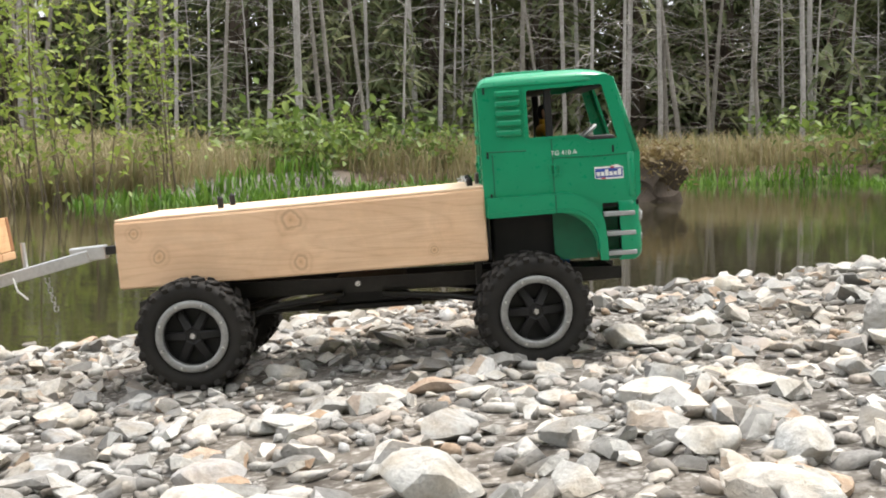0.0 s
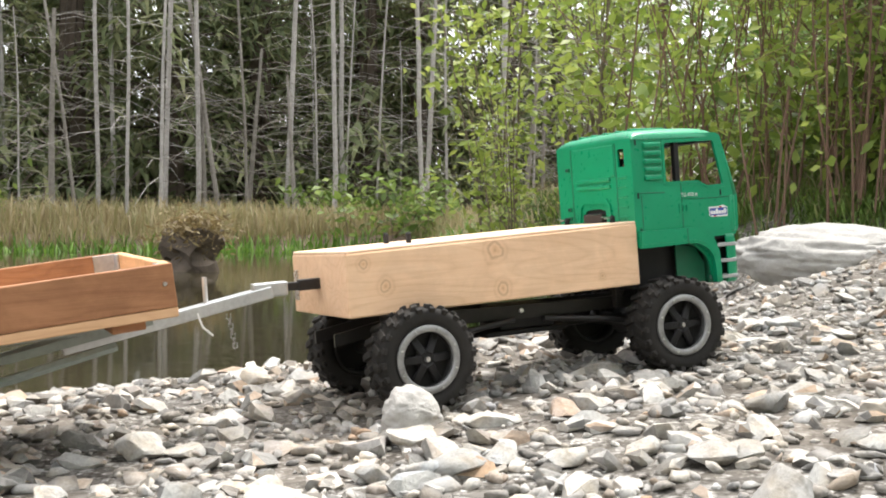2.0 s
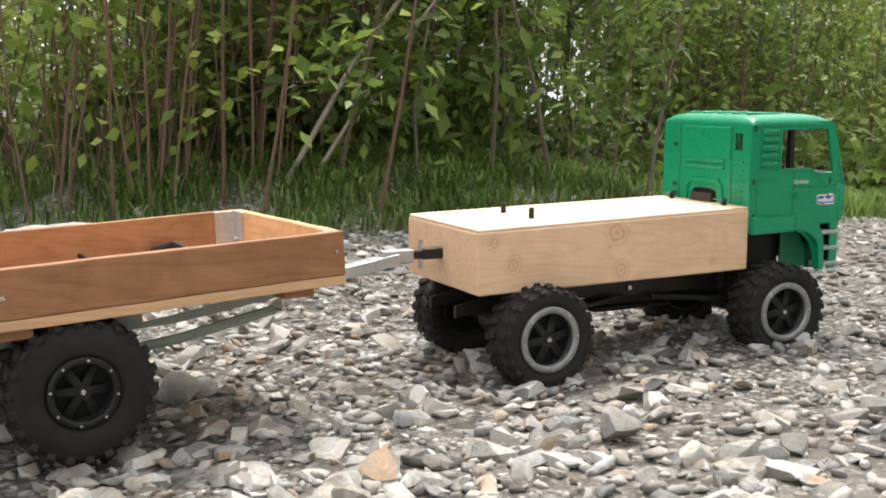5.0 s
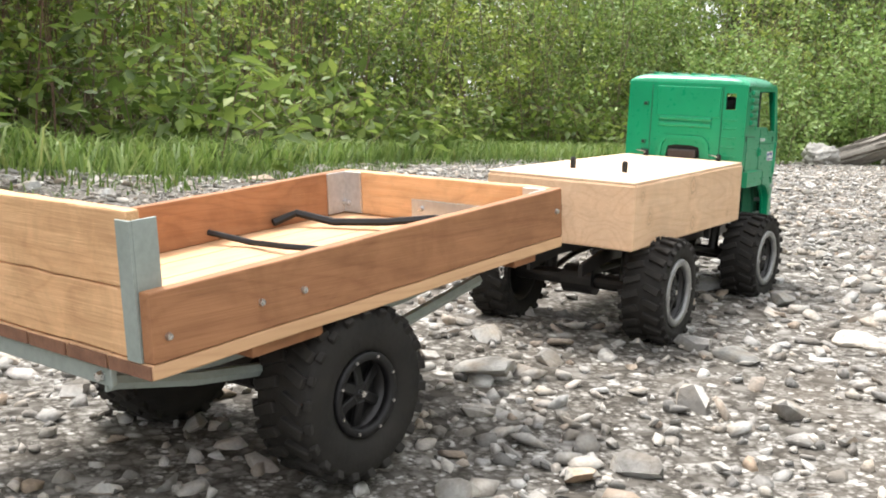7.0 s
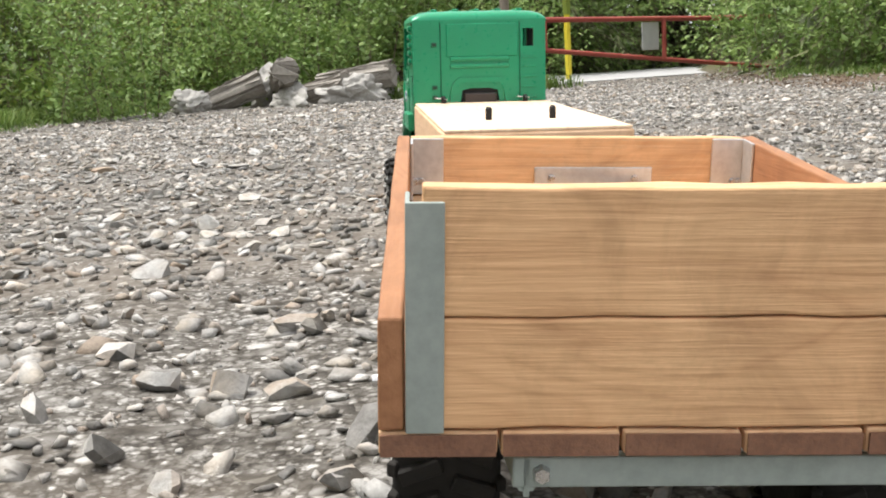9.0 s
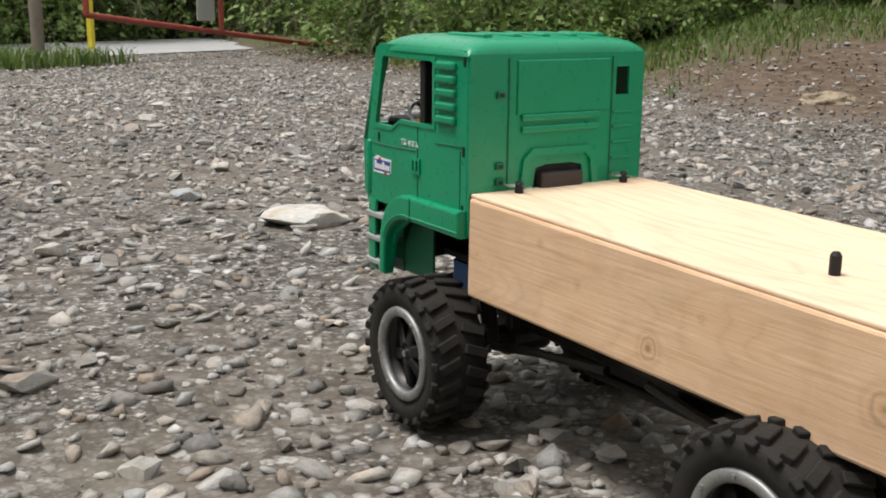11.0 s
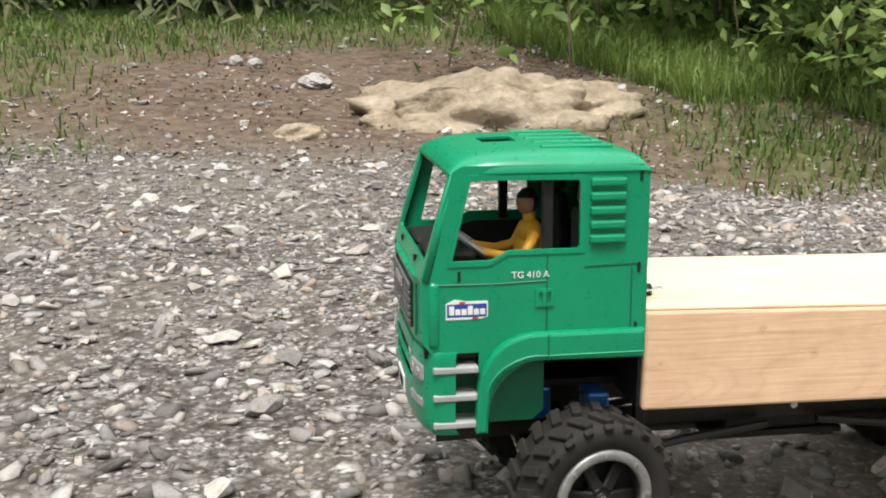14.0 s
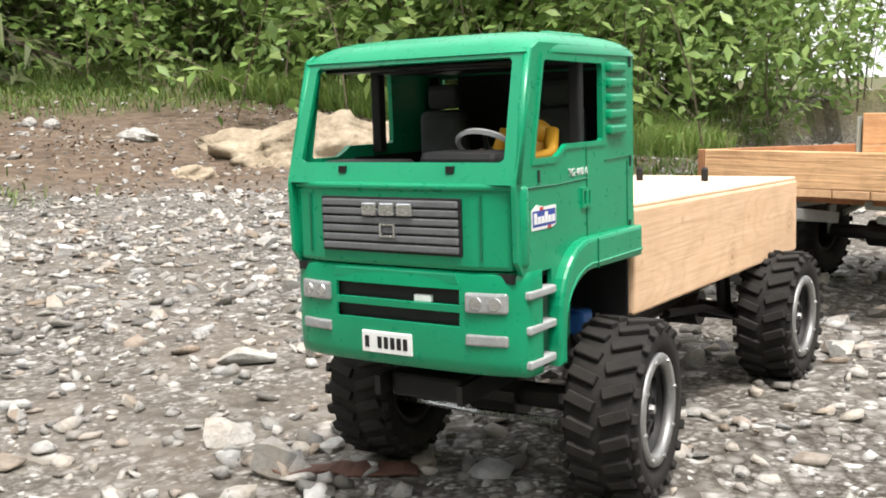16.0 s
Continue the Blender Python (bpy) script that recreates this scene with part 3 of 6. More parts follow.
def make_ground():
    xs = np.unique(np.concatenate([np.linspace(-300, -8, 14), np.linspace(-8, -1.5, 40), np.arange(-1.5, 8.2, 0.045), np.linspace(8.2, 16, 45), np.linspace(16, 300, 14)]))
    ys = np.unique(np.concatenate([np.linspace(-300, -12, 14), np.linspace(-12, -5.6, 35), np.arange(-5.6, 3.6, 0.045), np.linspace(3.6, 14, 55), np.linspace(14, 300, 14)]))
    gx, gy = np.meshgrid(xs, ys)
    gz = height(gx, gy) + lumps(gx, gy)
    co = np.stack([gx.ravel(), gy.ravel(), gz.ravel()], 1)
    nx, ny = len(xs), len(ys)
    i = np.arange(nx * ny).reshape(ny, nx)
    a, b, c, d = i[:-1, :-1].ravel(), i[:-1, 1:].ravel(), i[1:, 1:].ravel(), i[1:, :-1].ravel()
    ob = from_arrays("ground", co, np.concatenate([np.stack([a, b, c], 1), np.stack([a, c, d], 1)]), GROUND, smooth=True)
    at = ob.data.attributes.new("soil", "FLOAT", "POINT")
    at.data.foreach_set("value", soil(gx, gy).ravel().astype(np.float32))
    tu = ob.data.attributes.new("turf", "FLOAT", "POINT")
    tu.data.foreach_set("value", turf(gx, gy).ravel().astype(np.float32))
    return tagged(ob, "grey gravel and silt lot sloping down to a pond", "ground", kind="structure")


ground = make_ground()


def make_water():
    bm = bmesh.new()
    vs = [bm.verts.new(p) for p in ((-30, 1.35, WATER_Z), (4.2, 1.35, WATER_Z), (4.2, 9.6, WATER_Z), (-30, 9.6, WATER_Z))]
    bm.faces.new(vs)
    return tagged(part("water", bm, WATER), "still brown pond water mirroring the forest", "water", kind="structure")


make_water()

# ---- wheels ----
def make_wheel(name, parent, r, width, out, rim_mat, label, k_rim=1.0):
    """A lugged crawler wheel about its own centre; its axle is y, out is +1 or -1 for the side that faces outwards."""
    hub = new(name)
    hub.parent = parent
    tagged(hub, label)
    h = width / 2
    tyre = lathe([(r * 0.60 * k_rim, -h * 0.80), (r * 0.72 * k_rim, -h * 0.98), (r * 0.86, -h), (r * 0.93, -h * 0.86), (r * 0.945, 0), (r * 0.93, h * 0.86), (r * 0.86, h), (r * 0.72 * k_rim, h * 0.98), (r * 0.60 * k_rim, h * 0.80), (r * 0.58 * k_rim, 0)], 44)
    part("tyre", tyre, RUBBER, hub, "worn black rubber tyre with chunky lugs", True)
    tread = box(-r * 0.05, r * 0.045, -h * 0.40, h * 0.40, -r * 0.062, r * 0.062, r * 0.012, None, 1)
    edge = box(-r * 0.075, r * 0.075, -h * 0.10, h * 0.10, -r * 0.055, r * 0.055, r * 0.01, None, 1)
    meshes = []
    for bm, nm in ((tread, "tread_lug"), (edge, "side_lug")):
        me = bpy.data.meshes.new(nm)
        bm.to_mesh(me)
        bm.free()
        me.materials.append(RUBBER)
        meshes.append(me)
    lugs = 22
    for k in range(lugs):
        a = 2 * math.pi * k / lugs
        for s in (-1, 1):
            turn = Matrix.Rotation(-(a + (0.5 if s > 0 else 0) * 2 * math.pi / lugs), 4, "Y")
            for me, m in ((meshes[0], Matrix.Translation((r * 0.955, s * h * 0.48, 0)) @ Matrix.Rotation(s * 0.35, 4, "X")), (meshes[1], Matrix.Translation((r * 0.88, s * h * 0.93, 0)) @ Matrix.Rotation(s * 0.5, 4, "Z"))):
                lug = new(me.name.split(".")[0], me)
                lug.parent = hub
                lug.matrix_basis = turn @ m
    q = r * k_rim
    o = out * h
    ring = lathe([(q * 0.50, o * 0.72), (q * 0.50, o * 0.93), (q * 0.53, o * 0.99), (q * 0.615, o * 0.99), (q * 0.63, o * 0.93), (q * 0.63, o * 0.72)], 40)
    part("beadlock_ring", ring, rim_mat, hub, "", True)
    for k in range(8):
        a = 2 * math.pi * (k + 0.5) / 8
        c = (q * 0.57 * math.cos(a), 0, q * 0.57 * math.sin(a))
        part("ring_bolt", rod((c[0], o * 0.96, c[2]), (c[0], o * 1.04, c[2]), q * 0.025, n=6), STEEL, hub)
    barrel = lathe([(q * 0.60, -h * 0.78), (q * 0.60, h * 0.78), (q * 0.52, h * 0.74), (q * 0.50, 0), (q * 0.52, -h * 0.74)], 32)
    part("barrel", barrel, STEEL_BLACK, hub, "", True)
    for k in range(6):
        a = 2 * math.pi * k / 6
        m = Matrix.Rotation(-a, 4, "Y") @ Matrix.Translation((q * 0.32, o * 0.55, 0)) @ Matrix.Rotation(-out * 0.25, 4, "Z")
        disc = bmesh.new()
        box(-q * 0.22, q * 0.20, -h * 0.09, h * 0.09, -q * 0.075, q * 0.075, q * 0.02, disc, 1, m)
        part("spoke", disc, BLACK, hub)
    disc = bmesh.new()
    rod((0, o * 0.42, 0), (0, o * 0.70, 0), q * 0.20, q * 0.17, 20, disc)
    part("wheel_centre", disc, BLACK, hub)
    part("wheel_nut", rod((0, o * 0.70, 0), (0, o * 0.84, 0), q * 0.06, q * 0.05, 6), STEEL, hub)
    back = lathe([(q * 0.02, o * 0.30), (q * 0.51, o * 0.30), (q * 0.51, o * 0.22), (q * 0.02, o * 0.22)], 28)
    part("wheel_disc", back, BLACK, hub)
    return hub


# ---- toy truck: x ahead, y to its left, z up from the tyres' foot; 0 midway between the axles ----
truck = thing("toy_truck", "green toy lorry cab and pine block bed on crawler wheels", "toy truck")
WHEEL_R, TRACK = 0.0570, 0.0905
wheels = []
for wx, steered in ((0.1705, True), (-0.1635, False)):
    for s in (1, -1):
        w = make_wheel("wheel", truck, WHEEL_R, 0.046, s, BEADLOCK, "black spoked wheel with a grey beadlock ring")
        w.location = (wx, s * TRACK, WHEEL_R)
        wheels.append((w, wx, s * TRACK, steered))

# chassis
for s in (1, -1):
    rail = plate([(-0.235, 0.085), (-0.16, 0.098), (0.02, 0.094), (0.16, 0.092), (0.27, 0.086), (0.27, 0.074), (0.16, 0.078), (0.02, 0.078), (-0.16, 0.082), (-0.235, 0.072)],
                 0.004, Matrix(((1, 0, 0, 0), (0, 0, 1, s * 0.030 - 0.002), (0, 1, 0, 0), (0, 0, 0, 1))))
    part("chassis_rail", rail, STEEL_BLACK, truck)
    part("link_arm", bent([(-0.155, s * 0.05, 0.055), (-0.09, s * 0.046, 0.072), (-0.02, s * 0.042, 0.079)], 0.0035), STEEL_BLACK, truck)
    part("link_arm", bent([(0.16, s * 0.05, 0.058), (0.09, s * 0.046, 0.070), (0.02, s * 0.042, 0.077)], 0.0035), STEEL_BLACK, truck)
    for wx in (-0.150, 0.150):
        part("shock_absorber", rod((wx, s * 0.045, 0.062), (wx + 0.01, s * 0.045, 0.112), 0.0065), STEEL_BLACK, truck)
    part("body_bracket", box(0.118, 0.126, s * 0.045 - 0.004, s * 0.045 + 0.004, 0.08, 0.135, 0.001), STEEL_BLACK, truck)
    part("rail_bolt", rod((-0.005, s * 0.033, 0.088), (-0.005, s * 0.0355, 0.088), 0.003, n=6), STEEL, truck)
for wx in (-0.1635, 0.1705):
    ax = rod((wx, -TRACK + 0.012, WHEEL_R), (wx, TRACK - 0.012, WHEEL_R), 0.0085)
    rod((wx, -0.018, WHEEL_R), (wx, 0.018, WHEEL_R), 0.016, 0.016, 14, ax)
    part("axle", ax, STEEL_BLACK, truck)
part("drive_shaft", rod((-0.15, 0.0, 0.062), (0.16, 0.0, 0.064), 0.004), STEEL_BLACK, truck)
part("gearbox", box(-0.03, 0.045, -0.026, 0.026, 0.066, 0.094, 0.003), BLACK, truck)
part("tie_rod", bent([(0.196, -0.07, 0.050), (0.200, 0.0, 0.049), (0.196, 0.07, 0.050)], 0.0022), STEEL, truck, "bright steel steering tie rod")
part("servo", box(0.185, 0.222, 0.01, 0.034, 0.088, 0.112, 0.002), BLUE_PART, truck, "blue steering servo")
part("motor", rod((0.14, -0.02, 0.10), (0.185, -0.02, 0.10), 0.016), BLACK, truck)
part("battery_tray", box(0.136, 0.235, -0.034, 0.034, 0.112, 0.118, 0.001), BLACK, truck)
part("motor_cover", box(0.137, 0.205, -0.056, -0.004, 0.098, 0.150, 0.003), BLACK, truck)
part("skid_plate", box(-0.05, 0.06, -0.028, 0.028, 0.060, 0.066, 0.002), BLACK, truck)
part("bumper_mount", box(0.225, 0.262, -0.026, 0.026, 0.072, 0.088, 0.003), BLACK, truck)

# pine block with a pale top board
bed = box(-0.2375, 0.1315, -0.0815, 0.0800, 0.1050, 0.1715, 0.0022)
for v in bed.verts:
    v.co.y *= 1.0 + 0.055 * (0.1315 - v.co.x) / 0.369
    v.co.z += 0.0075 * (v.co.x + 0.2375) / 0.369 * (1 if v.co.z > 0.14 else 0.3)
    v.co += 0.0006 * Vector((noise.noise(v.co * 60), noise.noise(v.co * 61 + Vector((3, 0, 0))), noise.noise(v.co * 59 + Vector((0, 5, 0)))))
bed_ob = part("bed", bed, PINE, truck, "knotty sawn pine block")
# added black sheet: keeps the bed's front end as dark as the space under the cab
part("bed_front_plate", box(0.1322, 0.1345, -0.0775, 0.0765, 0.1080, 0.1735, 0.0005), BLACK, truck, "black sheet added to darken the bed front under the cab")
part("speed_controller", box(0.148, 0.164, 0.034, 0.058, 0.098, 0.114, 0.002), BLUE_PART, truck, "blue speed controller")
top = box(-0.2365, 0.1310, -0.0800, 0.0785, 0.1712, 0.1745, 0.0012)
for v in top.verts:
    v.co.y *= 1.0 + 0.055 * (0.1315 - v.co.x) / 0.369
    v.co.z += 0.0075 * (v.co.x + 0.2375) / 0.369
part("bed_top", top, PLYWOOD, truck, "pale sanded pine top with pinkish grain")
for px, py in ((-0.1407, -0.0322), (-0.1407, 0.0297), (0.118, -0.0525), (0.118, 0.0455)):
    tall = 0.0115 if px < 0 else 0.0075
    zt = 0.1735 + 0.0075 * (px + 0.2375) / 0.369
    post = rod((px, py, zt - 0.01), (px, py, zt + tall), 0.0032)
    rod((px, py, zt + tall), (px, py, zt + tall + 0.002), 0.0032, 0.0018, 12, post)
    part("body_post", post, BLACK, truck, "black plastic body post")
    if px > 0:
        part("clip_pin", bent([(px - 0.012, py - 0.002, zt + 0.006), (px, py, zt + 0.0065), (px + 0.004, py + 0.010, zt + 0.007), (px - 0.008, py + 0.010, zt + 0.008)], 0.0008, 6), STEEL, truck, "steel body clip")
part("tow_hitch", box(-0.262, -0.236, -0.006, 0.006, 0.134, 0.146, 0.0015), STEEL_BLACK, truck)
part("hitch_pin", rod((-0.262, 0, 0.124), (-0.262, 0, 0.156), 0.0026), STEEL, truck)

# ---- cab ----
SIDE = Matrix(((1, 0, 0, 0), (0, 0, 1, 0), (0, 1, 0, 0), (0, 0, 0, 1)))


def side_at(y):
    return Matrix.Translation((0, y, 0)) @ SIDE


def arc(cx, cz, rx, rz, a0, a1, n=8):
    return [(cx + rx * math.cos(radians(a0 + (a1 - a0) * k / n)), cz + rz * math.sin(radians(a0 + (a1 - a0) * k / n))) for k in range(n + 1)]


ARCH = arc(0.190, 0.112, 0.050, 0.040, 0, 90, 8)
door_shape = [(0.1335, 0.1500), *ARCH[::-1], (0.244, 0.0995), (0.2475, 0.0995), (0.2475, 0.1560), (0.2800, 0.1560), (0.2860, 0.1640), (0.2870, 0.2050), (0.2650, 0.2790), (0.2580, 0.2825), (0.1360, 0.2815), (0.1335, 0.2780)]
window_hole = [(0.1790, 0.2270), (0.1805, 0.2255), (0.2270, 0.2255), (0.2340, 0.2215), (0.2400, 0.2190), (0.2640, 0.2190), (0.2655, 0.2205), (0.2535, 0.2715), (0.2515, 0.2730), (0.1810, 0.2720), (0.1790, 0.2700)]
for s in (1, -1):
    bm = plate(door_shape, 0.0028, side_at(0.0775 if s > 0 else -0.0803), [window_hole])
    sidep = part("cab_side", bm, GREEN, truck)
    yo = 0.0803 * s
    # louvres behind the window
    for k in range(5):
        z = 0.2285 + 0.0096 * k
        lv = box(0.1475, 0.1725, min(yo - 0.002 * s, yo + 0.0035 * s), max(yo - 0.002 * s, yo + 0.0035 * s), z, z + 0.0062, 0.0017)
        part("louvre", lv, GREEN, sidep)
    # raised window surround, door seam, handle
    rim = plate([(0.1755, 0.2225), (0.2285, 0.2225), (0.2405, 0.2155), (0.2690, 0.2155), (0.2555, 0.2765), (0.1755, 0.2755)], 0.0008, side_at(yo if s > 0 else yo - 0.0008), [window_hole])
    part("window_rim", rim, GREEN, sidep)
    for pts in ([(0.2010, 0.1625), (0.2010, 0.2225)], [(0.1755, 0.2130), (0.1385, 0.2140)], [(0.2400, 0.2030), (0.2810, 0.2035)], [(0.1420, 0.1660), (0.1420, 0.2110)], [(0.2010, 0.2040), (0.2380, 0.2030)]):
        part("seam", bent([(x, yo, z) for x, z in pts], 0.0007, 5), GREEN_SHADE, sidep)
    hb = plate([(0.1965, 0.1865), (0.2090, 0.1865), (0.2090, 0.1985), (0.1965, 0.1985)], 0.0014, side_at(yo if s > 0 else yo - 0.0014), [[(0.1985, 0.1885), (0.2070, 0.1885), (0.2070, 0.1965), (0.1985, 0.1965)]])
    part("handle_frame", hb, GREEN, sidep)
    part("door_handle", box(0.2015, 0.2040, min(yo, yo + 0.0018 * s), max(yo, yo + 0.0018 * s), 0.1880, 0.1970, 0.0005), GREEN, sidep)
    for hx, hz in ((0.2610, 0.2090), (0.1372, 0.2110), (0.1372, 0.2740), (0.1385, 0.1690)):
        part("mirror_slot", box(hx - 0.001, hx + 0.001, min(yo - 0.0006, yo + 0.0007 * s), max(yo + 0.0006, yo + 0.0007 * s), hz - 0.0035, hz + 0.0035), BLACK, sidep)
    # corner panel with ribs ahead of the door
    cp = box(0.2740, 0.2818, min(0.0680 * s, 0.0822 * s), max(0.0680 * s, 0.0822 * s), 0.1600, 0.2055, 0.0028)
    part("corner_panel", cp, GREEN, truck, "", True)
    for k in range(4):
        part("corner_rib", box(0.2780, 0.2800, min(0.0800 * s, 0.0818 * s), max(0.0800 * s, 0.0818 * s), 0.168 + 0.009 * k, 0.1705 + 0.009 * k, 0.0005), GREEN_SHADE, sidep)
    # flared mudguard
    guard = bmesh.new()
    outer = [(0.1335, 0.1690), (0.2090, 0.1690), *arc(0.2090, 0.1290, 0.0400, 0.0400, 88, 8, 7), (0.2500, 0.1170), (0.2500, 0.1000), (0.2420, 0.1000), (0.2415, 0.1170), *arc(0.2060, 0.1240, 0.0345, 0.0260, 6, 88, 7), (0.1335, 0.1490)]
    plate(outer, 0.0085, side_at(0.0790 if s > 0 else -0.0875), bm=guard, bevel=0.0022)
    gd = part("mudguard", guard, GREEN, truck)
    part("seam", bent([(0.2010, 0.0877 * s, 0.150), (0.2010, 0.0877 * s, 0.168)], 0.0006, 5), GREEN_SHADE, gd)
    lip = bent([(x, 0.0872 * s, z) for x, z in [(0.1345, 0.1535), (0.2050, 0.1535), *arc(0.2060, 0.1250, 0.0370, 0.0290, 85, 10, 6)]], 0.0009, 5)
    part("guard_lip", lip, GREEN, gd)
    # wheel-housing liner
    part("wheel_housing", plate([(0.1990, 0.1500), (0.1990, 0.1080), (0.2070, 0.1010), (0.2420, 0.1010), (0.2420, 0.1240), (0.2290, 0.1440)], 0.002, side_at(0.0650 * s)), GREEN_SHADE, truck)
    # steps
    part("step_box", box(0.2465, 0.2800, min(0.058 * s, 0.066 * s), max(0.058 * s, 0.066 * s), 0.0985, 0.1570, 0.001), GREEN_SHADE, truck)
    for k in range(3):
        z = 0.1035 + 0.0195 * k
        part("step", box(0.2480, 0.2790, min(0.064 * s, 0.0840 * s), max(0.064 * s, 0.0840 * s), z, z + 0.0046, 0.0010), GREY_STEP, truck, "grey ribbed plastic step")
    # badge: white plate, blue field, red corners, plain white bars for its lettering
    badge = plate([(0.2415, 0.1810), (0.2470, 0.1795), (0.2700, 0.1795), (0.2700, 0.1905), (0.2640, 0.1935), (0.2560, 0.1920), (0.2415, 0.1920)], 0.0004, side_at(yo if s > 0 else yo - 0.0004))
    bd = part("badge", badge, WHITE, sidep, "white-edged blue badge")
    y1 = yo + 0.0005 * s
    part("badge_field", box(0.2423, 0.2692, min(yo, y1), max(yo, y1), 0.1812, 0.1902), BLUE, sidep)
    y2 = yo + 0.0007 * s
    part("badge_flash", box(0.2570, 0.2610, min(yo, y2), max(yo, y2), 0.1902, 0.1920), RED, sidep)
    part("badge_flash", box(0.2480, 0.2520, min(yo, y2), max(yo, y2), 0.1797, 0.1811), RED, sidep)
    for k in range(6):
        bx = 0.2434 + 0.0042 * k
        part("badge_bar", box(bx, bx + 0.0034, min(yo, y2), max(yo, y2), 0.1828, 0.1868 + (0.0022 if k in (2, 5) else 0)), WHITE, sidep)
    # model letters on the door
    fc = bpy.data.curves.new("model_letters", "FONT")
    fc.body, fc.size, fc.extrude, fc.align_x = "TG 410 A", 0.0064, 0.0002, "CENTER"
    tmp = bpy.data.objects.new("tmp_text", fc)
    scene.collection.objects.link(tmp)
    bpy.context.view_layer.update()
    me = bpy.data.meshes.new_from_object(tmp)
    bpy.data.objects.remove(tmp)
    me.materials.append(WHITE)
    lt = new("model_letters", me)
    lt.parent = sidep
    lt.matrix_basis = Matrix.Translation((0.2125, yo + 0.0004 * s, 0.2065)) @ Matrix.Rotation(radians(180 if s > 0 else 0), 4, "Z") @ Matrix.Rotation(radians(90), 4, "X")

# roof: a moulded shell with rounded shoulders, a cut hatch and ribs
ROOF_ROWS = [(0.1312, 0.2772), (0.1318, 0.2815), (0.1345, 0.2858), (0.1400, 0.2886), (0.1500, 0.2900), (0.1750, 0.2908), (0.2080, 0.2912), (0.2330, 0.2908), (0.2430, 0.2898), (0.2520, 0.2880), (0.2590, 0.2855), (0.2640, 0.2822), (0.2672, 0.2772)]
ROOF_COLS = [-1.0, -0.995, -0.97, -0.92, -0.84, -0.72, -0.45, -0.235, 0.155, 0.45, 0.72, 0.84, 0.92, 0.97, 0.995, 1.0]
rb = bmesh.new()
grid = []
for x, z in ROOF_ROWS:
    wide = 0.0814 - 0.0035 * max(0, (x - 0.235) / 0.032)
    grid.append([rb.verts.new((x, wide * u, 0.2772 + (z - 0.2772) * max(0.0, 1 - abs(u) ** 7) ** 0.42)) for u in ROOF_COLS])
for i, (a, b) in enumerate(zip(grid, grid[1:])):
    for k in range(len(ROOF_COLS) - 1):
        if i == 6 and k == 7:
            continue
        rb.faces.new((a[k], a[k + 1], b[k + 1], b[k]))
bmesh.ops.recalc_face_normals(rb, faces=rb.faces[:])
if sum(f.normal.z for f in rb.faces) < 0:
    bmesh.ops.reverse_faces(rb, faces=rb.faces[:])
bmesh.ops.solidify(rb, geom=rb.faces[:], thickness=0.0018)
roof = part("roof", rb, GREEN, truck, "", True)
roof.data.set_sharp_from_angle(angle=radians(38))
for k in range(5):
    y = -0.052 + 0.026 * k
    rib = box(0.150, 0.200, y - 0.0035, y + 0.0035, 0.2880, 0.2924, 0.0012)
    part("roof_rib", rib, GREEN, roof)
# black sheets added inside roof, rear wall and doors, standing in for cab shade
part("headliner", box(0.1370, 0.2050, -0.0740, 0.0740, 0.2715, 0.2735, 0.0005), BLACK, truck)
part("headliner", box(0.2360, 0.2560, -0.0720, 0.0720, 0.2715, 0.2735, 0.0005), BLACK, truck)
part("rear_lining", plate([(-0.0755, 0.1580), (-0.0755, 0.2700), (0.0755, 0.2700), (0.0755, 0.1580)], 0.0012, Matrix(((0, 0, 1, 0.1345), (1, 0, 0, 0), (0, 1, 0, 0), (0, 0, 0, 1))),
                          [[(-0.0670, 0.2455), (-0.0670, 0.2695), (-0.0510, 0.2695), (-0.0510, 0.2455)]]), BLACK, truck, "black sheet standing in for shade on the cab's rear wall")
for s in (1, -1):
    part("door_lining", plate([(0.1400, 0.1580), (0.1400, 0.2180), (0.2240, 0.2180), (0.2360, 0.2140), (0.2520, 0.2120), (0.2520, 0.1580)], 0.0012, side_at(0.0755 * s - 0.0006)), BLACK, truck, "black sheet standing in for shade inside the door")

# rear wall
REAR = Matrix(((0, 0, 1, 0.1310), (1, 0, 0, 0), (0, 1, 0, 0), (0, 0, 0, 1)))
rear = plate([(-0.0800, 0.1500), (-0.0800, 0.2790), (0.0800, 0.2790), (0.0800, 0.1500)], 0.0026, REAR,
             [[(-0.0655, 0.2470), (-0.0655, 0.2680), (-0.0525, 0.2680), (-0.0525, 0.2470)], [(-0.0250, 0.1740), (-0.0215, 0.1960), (-0.012, 0.1985), (0.012, 0.1985), (0.0215, 0.1960), (0.0250, 0.1740)]])
rearw = part("rear_wall", rear, GREEN, truck)
X0 = 0.1310
part("rear_panel", plate([(-0.046, 0.2360), (-0.046, 0.2745), (0.040, 0.2745), (0.040, 0.2360)], 0.0016, Matrix(((0, 0, -1, X0), (1, 0, 0, 0), (0, 1, 0, 0), (0, 0, 0, 1))), bevel=0.0008), GREEN, rearw)
for z in (0.2225, 0.2310):
    part("rear_rib", box(X0 - 0.0028, X0 + 0.001, -0.036, 0.036, z, z + 0.0052, 0.0014), GREEN, rearw)
